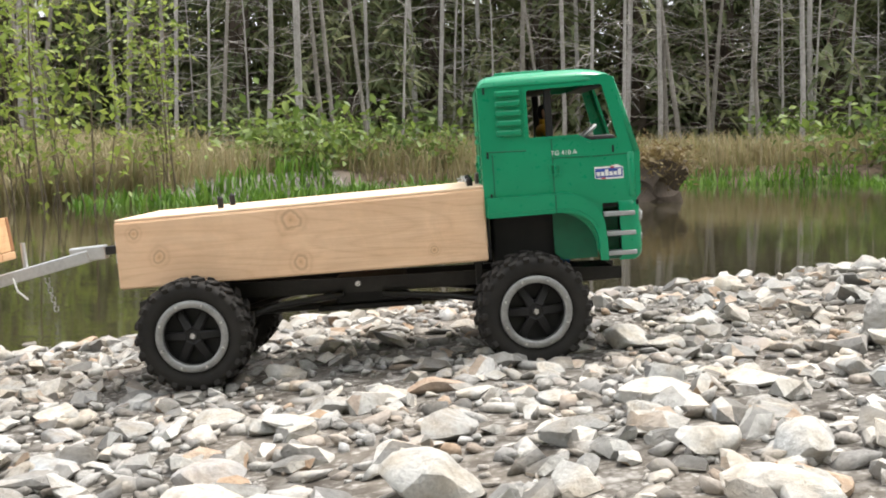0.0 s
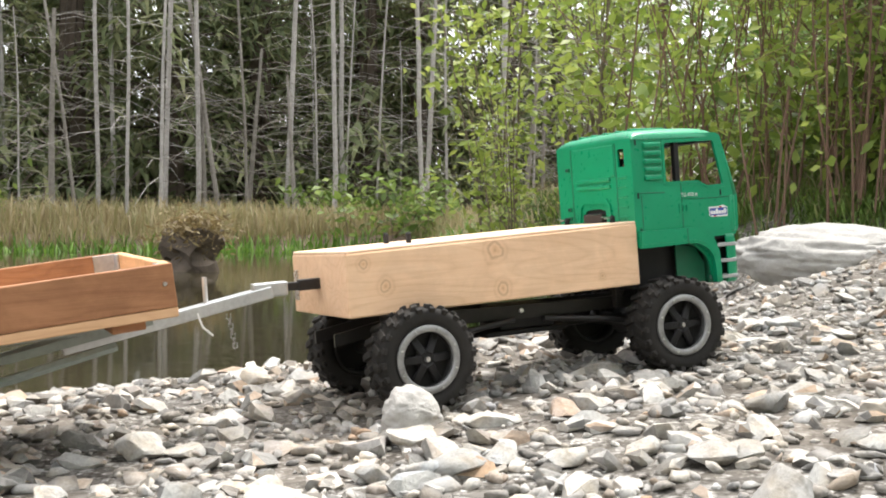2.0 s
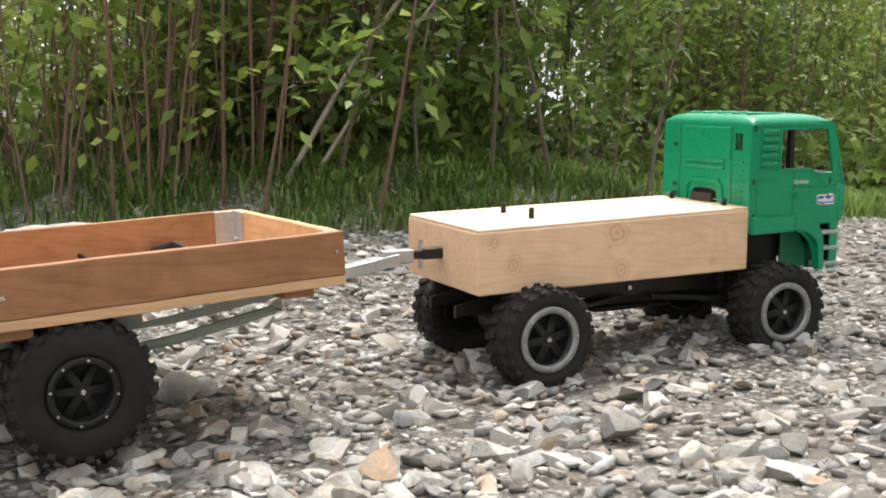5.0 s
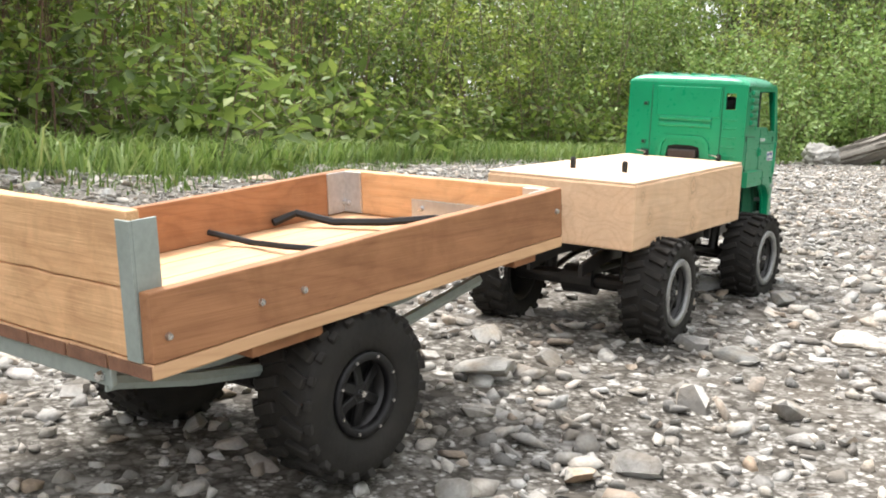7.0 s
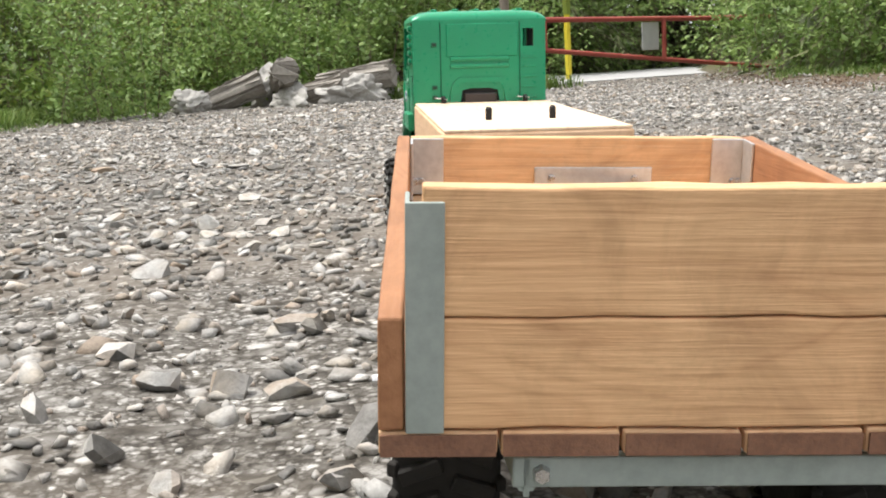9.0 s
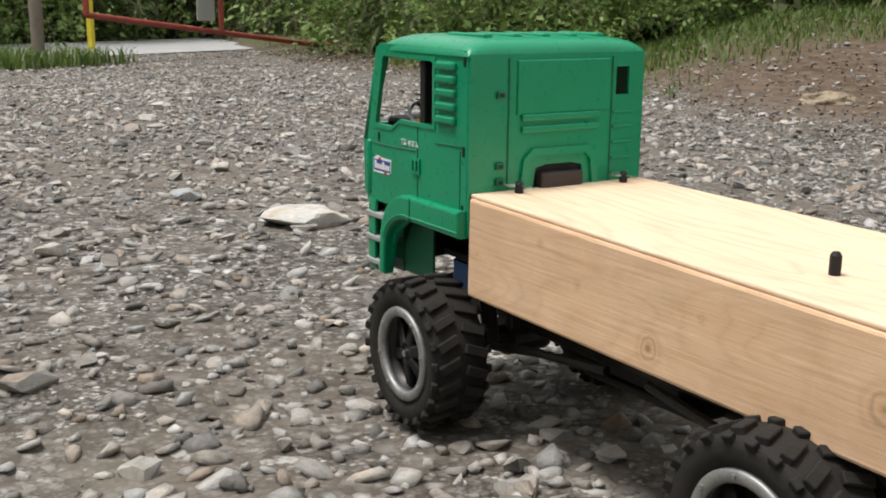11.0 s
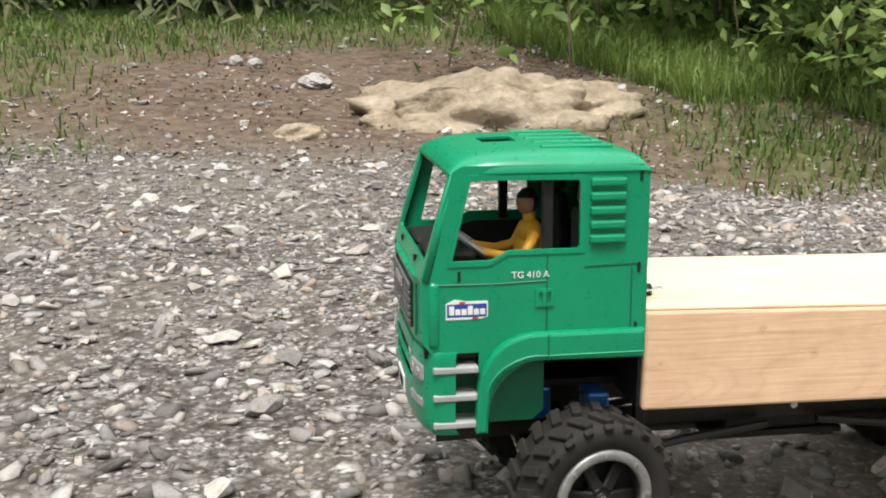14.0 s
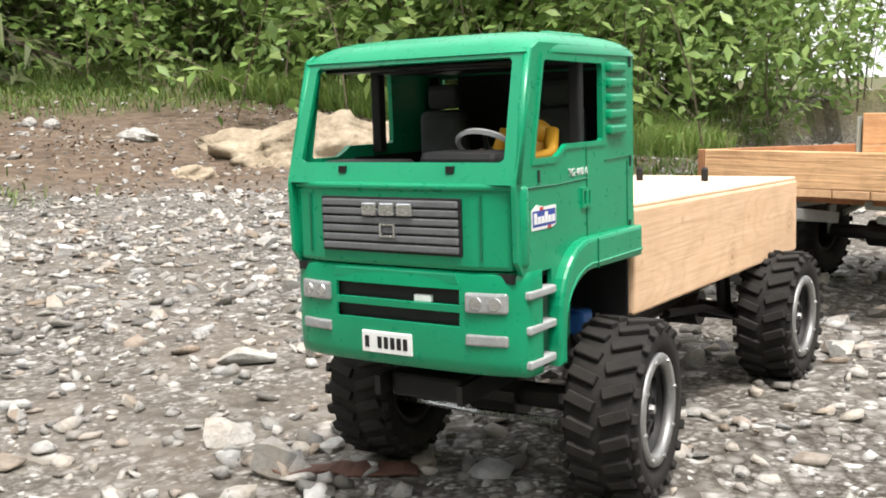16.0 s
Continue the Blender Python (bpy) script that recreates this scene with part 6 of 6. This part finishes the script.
# conifers: trunk, and drooping boughs with needle sprays
def make_conifer(seed, tall, label):
    rng = np.random.default_rng(seed)
    tree = thing("conifer", label, "tree")
    part("trunk", bent([(0, 0, -0.3), (0.05, 0.02, tall * 0.5), (0, 0, tall)], 0.16, 9, None, 0.15), BARK, tree)
    bm = bmesh.new()
    pts, dirs = [], []
    for k in range(84):
        z = tall * (0.03 + 0.95 * ((k + rng.random()) / 84) ** 1.35)
        reach = (1.6 * (1 - z / tall) + 0.3) * rng.uniform(0.7, 1.15)
        a = rng.uniform(0, 2 * np.pi)
        t = np.linspace(0, 1, 7)
        line = np.stack([np.cos(a) * reach * t, np.sin(a) * reach * t, z + reach * (0.18 * t - 0.55 * t ** 2)], 1)
        bent([tuple(p) for p in line[::2]], 0.014, 3, bm, 0.3)
        for _ in range(66):
            u = rng.uniform(0.10, 1.0)
            q = u * 6
            p = line[min(int(q), 5)] + (line[min(int(q), 5) + 1] - line[min(int(q), 5)]) * (q - min(int(q), 5))
            pts.append(p + rng.normal(0, 0.05, 3))
            s = rng.choice([-1, 1])
            dirs.append((a + s * rng.uniform(0.2, 1.2), rng.uniform(-1.1, -0.1)))
    tagged(part("bough", bm, BARK, tree), kind="stuff")
    pts, dirs = np.array(pts), np.array(dirs)
    n = len(pts)
    d = np.stack([np.cos(dirs[:, 0]) * np.cos(dirs[:, 1]), np.sin(dirs[:, 0]) * np.cos(dirs[:, 1]), np.sin(dirs[:, 1])], 1)
    side = np.stack([-np.sin(dirs[:, 0]), np.cos(dirs[:, 0]), rng.normal(0, 0.4, n)], 1)
    L = rng.uniform(0.09, 0.25, n)[:, None]
    w = L * rng.uniform(0.07, 0.14, n)[:, None]
    co = np.stack([pts + side * w, pts + d * L, pts - side * w], 1).reshape(-1, 3)
    tagged(from_arrays("foliage", co, np.arange(3 * n).reshape(-1, 3), NEEDLES, tree), kind="stuff")
    return tree


CONIFER = [make_conifer(200 + k, t, "dark green conifer with drooping boughs in the forest") for k, t in enumerate((5.0, 5.6, 4.5))]
for k in range(54):
    x = -14 + 29 * (k + rp.random()) / 54
    y = 11.9 + rp.uniform(0, 1.5) + (2.2 if k % 2 else 0.0) + (4.0 if k % 4 == 3 else 0)
    grow(CONIFER[k % 3], x, y, rp.uniform(0.36, 0.46) if 8.6 < x < 12.2 else rp.uniform(1.0, 1.4), rp.uniform(0, 360))
for k in range(18):
    grow(CONIFER[k % 3], -13 + 21 * (k + rp.random()) / 18, 16.5 + rp.uniform(0, 2.5), rp.uniform(1.4, 1.7), rp.uniform(0, 360))
for k in range(36):
    a = radians(50 - 195 * (k + rp.random()) / 36)
    d = rp.uniform(8.8, 11.0) + (2.5 if k % 2 else 0)
    x, y = 5.2 + d * math.cos(a) * 1.02, -2.6 + d * math.sin(a)
    if a > radians(8) and rp.random() < 0.35:
        continue
    if abs(x - 8.9) < 2.3 and -10 < y < -4.5:
        continue
    grow(CONIFER[k % 3], x, y, rp.uniform(0.55, 0.8), rp.uniform(0, 360))
for x, y in ((-0.5, -8.2), (-1.5, -9.0), (0.3, -8.9), (1.0, -8.2), (-2.2, -8.0), (2.6, -9.2), (-1.6, -7.0), (3.4, -9.9), (4.4, -9.3), (5.6, -9.6), (6.9, -10.2), (3.2, -8.6), (2.0, -8.0), (0.6, -7.2), (-0.8, -6.2), (8.0, -11.5), (3.8, -10.6), (1.2, -9.4), (12.6, -11.6), (11.3, -13), (14.5, -9.0), (15, -6.5), (14.2, -4), (14.0, -7.6), (13.8, -10.4), (15.2, -8.0), (13.2, -12.6), (15.4, -10.2), (14.8, -5.2), (5.0, -7.9), (6.3, -8.2), (7.6, -9.1), (3.9, -8.0), (2.7, -7.6), (5.7, -8.6), (7.0, -9.5)):
    grow(CONIFER[rp.randrange(3)], x, y, rp.uniform(0.95, 1.2), rp.uniform(0, 360))


BARK_MID = mottled("brown_grey_dead_bark", (0.16, 0.142, 0.12), (0.32, 0.295, 0.26), 5, 0.9, relief=0.6, fine=40, dist=0.01)


# dead standing trunks, grey, with broken twigs
def make_snag(seed, tall, r, label, bark):
    rng = np.random.default_rng(seed)
    tree = thing("dead_tree", label, "dead tree")
    lean = rng.normal(0, 0.05, 2)
    ln = [(lean[0] * z + 0.02 * math.sin(z * 2 + seed), lean[1] * z, z) for z in np.linspace(-0.3, tall, 8)]
    part("trunk", bent(ln, r, 8, None, 0.45), bark, tree)
    bm = bmesh.new()
    for _ in range(46):
        z = rng.uniform(0.1, 0.97) * tall
        a, l = rng.uniform(0, 6.28), rng.uniform(0.15, 0.75)
        p = Vector((lean[0] * z, lean[1] * z, z))
        q = p + Vector((math.cos(a) * l, math.sin(a) * l, rng.uniform(-0.25, 0.15)))
        bent([p, (p + q) / 2 + Vector((0, 0, 0.04)), q], 0.0035, 3, bm, 0.3)
    tagged(part("twig", bm, bark, tree), kind="stuff")
    return tree


SNAG = [make_snag(230 + k, t, r, "bare grey dead trunk standing at the pond edge", b) for k, (t, r, b) in enumerate(((5.2, 0.025, BARK_GREY), (4.4, 0.022, BARK_MID), (5.4, 0.035, BARK_GREY), (1.7, 0.030, BARK_MID), (3.2, 0.017, BARK_GREY), (4.8, 0.018, BARK_MID), (5.0, 0.026, BARK_MID), (2.4, 0.014, BARK_GREY)))]
for k in range(88):
    x = -6.5 + 15.0 * (k + rp.random()) / 88
    y = 9.3 + abs(rp.gauss(0, 1.3))
    grow(SNAG[rp.randrange(8)], x, y, rp.uniform(0.8, 1.15), rp.uniform(0, 360))


# grass, reeds and sedge
def blades(name, xy, tall, wide, lean, material, label, seed, category="grass", dz=0.0):
    rng = np.random.default_rng(seed)
    n = len(xy)
    z = height(xy[:, 0], xy[:, 1]) + dz
    a = rng.uniform(0, 2 * np.pi, n)
    h = tall * rng.uniform(0.45, 1.1, n)
    out = h * lean * rng.uniform(0.2, 1.3, n)
    dx, dy = np.cos(a), np.sin(a)
    w = wide * rng.uniform(0.6, 1.2, n)
    b = np.stack([xy[:, 0], xy[:, 1], z - 0.01], 1)
    sd = np.stack([-dy * w, dx * w, np.zeros(n)], 1)
    mid = b + np.stack([dx * out * 0.35, dy * out * 0.35, h * 0.6], 1)
    tip = b + np.stack([dx * out, dy * out, h * (1 - 0.25 * lean)], 1)
    co = np.stack([b - sd, b + sd, mid + sd * 0.8, mid - sd * 0.8, tip], 1).reshape(-1, 3)
    i = np.arange(n)[:, None] * 5
    ob = from_arrays(name, co, np.concatenate([i + [0, 1, 2], i + [0, 2, 3], i + [3, 2, 4]]), material)
    return tagged(ob, label, category, kind="stuff")


def strip(poly, n, lo, hi, side, seed, clump=0.0):
    rng = np.random.default_rng(seed)
    p = np.array(poly)
    seg = np.hypot(*np.diff(p, axis=0).T)
    k = rng.choice(len(seg), n, p=seg / seg.sum())
    t, o = rng.random(n), (lo + (hi - lo) * rng.random(n) ** 1.3) * side
    d = (p[k + 1] - p[k]) / seg[k][:, None]
    xy = p[k] + (p[k + 1] - p[k]) * t[:, None] + np.stack([-d[:, 1], d[:, 0]], 1) * o[:, None]
    if clump:
        keep = np.sin(9 * xy[:, 0] + 2 * np.sin(5 * xy[:, 1])) * np.sin(8 * xy[:, 1] + 1) > rng.uniform(-1, 1, n) * 0.9 - (1 - clump)
        xy = xy[keep]
    return xy


def turf_places(n, x0, x1, y0, y1, seed):
    rng = np.random.default_rng(seed)
    x, y = rng.uniform(x0, x1, n), rng.uniform(y0, y1, n)
    ok = rng.random(n) < turf(x, y) ** 0.8
    return np.stack([x[ok], y[ok]], 1)


LIGHT_GRASS = leafy("light_grass_blade", [(0.0, (0.10, 0.18, 0.036)), (0.5, (0.185, 0.285, 0.065)), (0.85, (0.27, 0.35, 0.10)), (1.0, (0.42, 0.37, 0.19))], 0.5, 0.42)
blades("grass", strip(EAST[:4], 9000, -0.30, 0.8, 1, 1, 0.8), 0.12, 0.0032, 1.1, LIGHT_GRASS, "green grass along the shrub bank", 2)
blades("grass", strip(EAST[3:], 30000, -0.35, 1.0, 1, 8, 0.8), 0.18, 0.0035, 1.1, LIGHT_GRASS, "tall green grass along the shrub bank", 7)


def pond_side(n, seed):
    """Places on the strip between the pond's end and the shrub bank."""
    rng = np.random.default_rng(seed)
    x, y = rng.uniform(1.6, 3.6, n), rng.uniform(2.35, 8.2, n)
    ok = (pond(x, y) < -0.02) & (signed(BANK, x, y) < 0.4) & (rng.random(n) < ease(2.2, 2.9, y))
    return np.stack([x[ok], y[ok]], 1)


blades("pond_grass", pond_side(26000, 81), 0.10, 0.0035, 0.9, GRASS, "green grass between the pond and the bank", 82)
blades("sedge", pond_side(5000, 83), 0.16, 0.0035, 0.8, DRY_GRASS, "dry and green sedge between the pond and the bank", 84)
blades("shore_grass", strip([(1.95, 2.15), (2.35, 2.0), (2.9, 1.85), (3.5, 1.7)], 6500, -0.28, 0.35, 1, 71, 0.7), 0.10, 0.003, 1.0, GRASS, "low grass where the gravel meets the bank", 72)
blades("short_grass", strip(EAST, 9000, -0.62, -0.1, 1, 3, 0.6), 0.06, 0.0025, 0.8, GRASS, "short grass tufts thinning into the gravel", 4)
blades("bank_grass", turf_places(110000, 0.5, 7.6, -8.5, -2.4, 5), 0.075, 0.0035, 0.9, GRASS, "short green grass over the soil bank", 6)
blades("edge_grass", strip([(2.0, -3.0), (2.7, -3.35), (2.45, -4.3), (1.9, -5.0)], 9000, -0.5, 0.4, -1, 9), 0.17, 0.003, 0.9, LIGHT_GRASS, "grass in front of the dense bushes", 10)
blades("gate_grass", strip([(11.0, -3.8), (9.3, -4.9), (9.2, -5.9)], 5000, -0.5, 0.9, 1, 11), 0.16, 0.005, 0.8, GRASS, "grass tufts round the gate post", 12)
FAR = [(-8.0, 6.1), (-1.6, 6.1), (-0.6, 8.2), (3.4, 8.5), (3.7, 7.0)]
blades("reeds", strip([(-1.9, 5.85), (-1.2, 5.95), (-0.55, 8.0), (1.2, 8.45), (3.4, 8.3), (3.3, 7.0)], 3800, -0.2, 0.25, 1, 13, 0.3), 0.19, 0.009, 0.55, REED, "bright green iris reeds at the water's edge", 14, "reeds")
blades("sedge", strip(FAR, 32000, 0.2, 2.6, 1, 15, 0.45), 0.30, 0.005, 0.5, DRY_GRASS, "dry straw-coloured sedge behind the reeds", 16)
blades("far_grass", strip([(-8, 8.7), (8, 8.9)], 15000, 0.0, 3.5, 1, 19), 0.36, 0.008, 0.5, DRY_GRASS, "pale dry grass under the dead trunks", 20)
blades("meadow", strip([(-6.5, 6.3), (-1.7, 6.3)], 12000, 0.0, 2.5, 1, 21), 0.42, 0.007, 0.5, DRY_GRASS, "tall dry grass on the pond's far corner", 22)


for k in range(10):
    a, b = FAR[1 + k % 3], FAR[2 + k % 3]
    t, o = rp.random(), rp.uniform(0.5, 2.2)
    grow(rp.choice(LOWLEAF), a[0] + (b[0] - a[0]) * t, a[1] + (b[1] - a[1]) * t + o, rp.uniform(0.7, 1.25), rp.uniform(0, 360))


def make_tuft(x, y, tall, n, seed):
    rng = np.random.default_rng(seed)
    xy = np.stack([x + rng.normal(0, 0.07, n), y + rng.normal(0, 0.06, n)], 1)
    ob = blades("rush_tuft", xy, tall, 0.0035, 0.75, RUSH, "dark green rush tuft standing in the pond edge", seed, "rush tuft", 0.0)
    ob["kind"] = ""
    del ob["kind"]
    return ob


RUSH = leafy("rush_blade", [(0.0, (0.03, 0.05, 0.015)), (0.6, (0.065, 0.10, 0.03)), (1.0, (0.16, 0.15, 0.06))])
make_tuft(1.50, 2.72, 0.33, 420, 51)
make_tuft(1.95, 3.55, 0.28, 360, 52)
# leaf litter on the soil bank
LITTER = leafy("leaf_litter", [(0.0, (0.05, 0.03, 0.02)), (0.6, (0.12, 0.075, 0.045)), (1.0, (0.24, 0.17, 0.11))], 0.8, 0.1)
lit = strip(MOUND, 11000, -0.15, 2.4, -1, 61)
rl2 = np.random.default_rng(62)
lp = np.stack([lit[:, 0], lit[:, 1], height(lit[:, 0], lit[:, 1]) + 0.004], 1)
lco, ltri = leaf_cloud(lp, 0.018, rl2, 0.0, 0.6)
tagged(from_arrays("leaf_litter", lco, ltri, LITTER), "brown leaf litter on the soil bank", "leaf litter", kind="stuff")


# ---- gate, posts, road, stump, logs ----
def make_gate():
    g = thing("barrier_gate", "weathered red tubular barrier gate across the track", "gate")
    part("top_rail", rod((8.97, -5.52, 0.785), (8.84, -8.90, 0.745), 0.022), RUST_RED, g)
    part("lower_rail", rod((8.96, -5.70, 0.540), (8.85, -8.80, 0.260), 0.020), RUST_RED, g)
    part("end_upright", rod((8.96, -5.70, 0.538), (8.96, -5.70, 0.783), 0.020), RUST_RED, g)
    part("upright", rod((8.90, -7.10, 0.410), (8.90, -7.10, 0.766), 0.020), RUST_RED, g)
    part("upright", rod((8.86, -8.75, 0.262), (8.86, -8.75, 0.747), 0.020), RUST_RED, g)
    part("sign", box(8.925, 8.935, -7.06, -6.84, 0.50, 0.74, 0.004), SIGN, g, "faded grey sign plate")
    return g


make_gate()
gz = float(height(9.02, -5.36))
post = thing("gate_post", "weathered round wooden gate post", "post")
part("post", rod((9.05, -5.36, gz - 0.1), (9.06, -5.36, 1.6), 0.040, 0.036, 14), POST_WOOD, post)
part("strap", rod((9.05, -5.36, 0.68), (9.05, -5.36, 0.80), 0.044, n=14), STEEL_BLACK, post)
yp = thing("marker_post", "bright yellow marker post beside the gate", "post")
part("post", box(10.28, 10.325, -7.33, -7.285, 0.15, 1.08, 0.004), POST_YELLOW, yp)
part("band", box(10.275, 10.33, -7.335, -7.28, 0.90, 1.07, 0.004), LEAF_BRIGHT, yp, "yellow-green reflective top")
road = bmesh.new()
pts = [(9.6, -6.5), (9.4, -9.6), (11.6, -10.6), (11.4, -6.2)]
vs = [road.verts.new((x, y, 0.285 if i > 1 else 0.25)) for i, (x, y) in enumerate(pts)]
f = road.faces.new(vs)
ext = bmesh.ops.extrude_face_region(road, geom=[f])["geom"]
bmesh.ops.translate(road, vec=(0, 0, -0.12), verts=[g for g in ext if isinstance(g, bmesh.types.BMVert)])
tagged(part("road", road, ROAD), "pale concrete road beyond the gate", "road", kind="structure")

stump = thing("tree_stump", "mossy brown root stump standing in the pond", "stump")
sb = bmesh.new()
bmesh.ops.create_cone(sb, cap_ends=True, segments=18, radius1=0.165, radius2=0.13, depth=0.30, matrix=Matrix.Translation((0, 0, 0.06)))
bmesh.ops.subdivide_edges(sb, edges=sb.edges[:], cuts=4, use_grid_fill=True)
for v in sb.verts:
    v.co += 0.08 * Vector((noise.noise(v.co * 9), noise.noise(v.co * 9 + Vector((4, 0, 0))), noise.noise(v.co * 12 + Vector((0, 4, 0)))))
part("stump", sb, BARK, stump)
mp = np.random.default_rng(5)
mpts = np.stack([mp.normal(0, 0.08, 2200), mp.normal(0, 0.08, 2200), 0.20 + mp.normal(0, 0.05, 2200)], 1)
mco, mtri = leaf_cloud(mpts, 0.04, mp, 0.2, 0.3)
from_arrays("moss", mco, mtri, leafy("dry_moss", [(0.0, (0.10, 0.07, 0.03)), (0.5, (0.22, 0.16, 0.07)), (1.0, (0.30, 0.25, 0.12))]), stump)
stump.matrix_basis = pose(1.27, 5.72, WATER_Z)

for k, (x, y, a, l, tilt) in enumerate(((9.7, -3.9, 10, 0.9, 8), (9.6, -3.6, -25, 0.8, 12), (9.85, -3.2, 60, 0.7, 20), (9.5, -4.2, 40, 0.6, 5))):
    lg = rough_edges(rod((-l / 2, 0, 0), (l / 2, 0, 0), 0.10, 0.075, 9), 0.03)
    ob = tagged(part("log", lg, BARK_MID), "grey weathered log lying at the lot's edge", "log")
    ob.matrix_basis = pose(x, y, float(height(x, y)) + 0.07 + 0.10 * (k % 2), 0, tilt, a)
for k, (x, y, s) in enumerate(((9.3, -3.5, 0.19), (9.25, -4.0, 0.21), (9.4, -4.4, 0.14), (9.7, -2.9, 0.16), (9.9, -3.7, 0.26))):
    big_rock("boulder", (x, y, float(height(x, y)) + s * 0.3), (s * 1.3, s, s * 0.8), 60 + k, PALE_ROCK, "grey angular boulder at the lot's edge", 40 * k)

# fallen branch on the grass, and twigs on the gravel
br = thing("fallen_branch", "thin bare fallen branch arching over the grass", "branch")
part("limb", bent([(5.42, -6.12, 0.26), (5.20, -6.08, 0.40), (4.95, -6.03, 0.475), (4.75, -5.97, 0.52), (4.50, -5.85, 0.53), (4.33, -5.69, 0.50)], 0.011, 6, None, 0.5), STEM, br)
part("limb", bent([(5.25, -6.00, 0.30), (5.05, -5.92, 0.40), (4.80, -5.85, 0.46), (4.50, -5.78, 0.50)], 0.007, 6, None, 0.5), STEM, br)
part("limb", bent([(4.98, -5.62, 0.36), (4.85, -5.72, 0.44), (4.62, -5.76, 0.49), (4.36, -5.70, 0.50)], 0.007, 6, None, 0.6), STEM, br)
ls = thing("leaning_stem", "bare pale dead stems leaning out of the thicket", "branch")
zl = float(height(2.75, 2.05))
part("stem", bent([(2.62, 2.10, zl - 0.05), (2.80, 2.02, zl + 0.30), (3.02, 1.93, zl + 0.62), (3.20, 1.86, zl + 0.85)], 0.008, 6, None, 0.5), STEM_PALE, ls)
part("stem", bent([(2.66, 2.06, zl - 0.05), (2.86, 1.98, zl + 0.28), (3.10, 1.89, zl + 0.60), (3.26, 1.80, zl + 0.88)], 0.006, 6, None, 0.5), STEM_PALE, ls)
tw = bent([(6.62, -2.13, 0.247), (6.72, -2.20, 0.252), (6.80, -2.33, 0.250), (6.84, -2.42, 0.258)], 0.0018, 5, None, 0.6)
tagged(part("twig", tw, DRY_TWIG := mottled("dry_twig", (0.30, 0.23, 0.13), (0.42, 0.34, 0.22), 60, 0.8)), "thin dry grass stalk on the gravel", "twig")
BARK_RED = mottled("red_brown_bark", (0.06, 0.025, 0.018), (0.13, 0.06, 0.04), 50, 0.8, relief=0.5)
bk = box(-0.050, 0.050, -0.011, 0.011, 0, 0.0025, 0.001)
bko = tagged(part("bark_piece", rough_edges(bk, 0.004), BARK_RED), "reddish brown bark piece on the gravel", "bark")
bko.matrix_basis = pose(6.70, -2.54, 0.238, 0, 0, 105)


# ---- what moves ----
def spin_rows(rows, rad, place, steer=False):
    """Keys for a wheel: turned by the way its thing has gone."""
    ts = np.array([r[0] for r in rows])
    fine = np.arange(0, 16.001, 0.1)
    px, py = np.interp(fine, ts, [r[1] for r in rows]), np.interp(fine, ts, [r[2] for r in rows])
    yaw = np.interp(fine, ts, [r[6] for r in rows])
    way = np.concatenate([[0], np.cumsum(np.hypot(np.diff(px), np.diff(py)))])
    ds = np.maximum(np.gradient(way), 0.01)
    curve = np.convolve(np.pad(np.radians(np.gradient(yaw)) / ds, 5, "edge"), np.ones(11) / 11, "valid")
    out = []
    for t, w, c in zip(fine, way, curve):
        a = math.degrees(max(-0.45, min(0.45, 1.7 * math.atan(0.335 * c)))) if steer else 0
        out.append((float(t), pose(*place, 0, 0, a) @ pose(0, 0, 0, 0, math.degrees(w / rad))))
    return out


def motions():
    walk(truck, [(t, pose(*p)) for t, *p in TRUCK])
    walk(doll, [(t, pose(*p) @ DOLL_SEAT) for t, *p in TRUCK])
    walk(trailer, [(t, pose(*p)) for t, *p in TRAILER])
    for w, wx, wy, steered in wheels:
        walk(w, spin_rows(TRUCK, WHEEL_R, (wx, wy, WHEEL_R), steered))
    for w, wy in trailer_wheels:
        walk(w, spin_rows(TRAILER, TW_R, (-0.3925, wy, -0.0785)))


# what can be counted together
GROUPS = {"dead_tree": "dead trunks along the pond", "conifer": "conifers of the forest", "shrub": "shrubs on the bank", "bush": "bushes round the lot", "undergrowth": "low plants on the bank", "sapling": "saplings by the pond", "rush_tuft": "rush tufts in the pond", "log": "logs at the lot's edge", "boulder": "boulders round the lot", "small_rock": "small rocks on the soil bank"}
for ob in scene.objects:
    if ob.parent is None and ob.name.split(".")[0] in GROUPS:
        tagged(ob, group=GROUPS[ob.name.split(".")[0]])


motions()
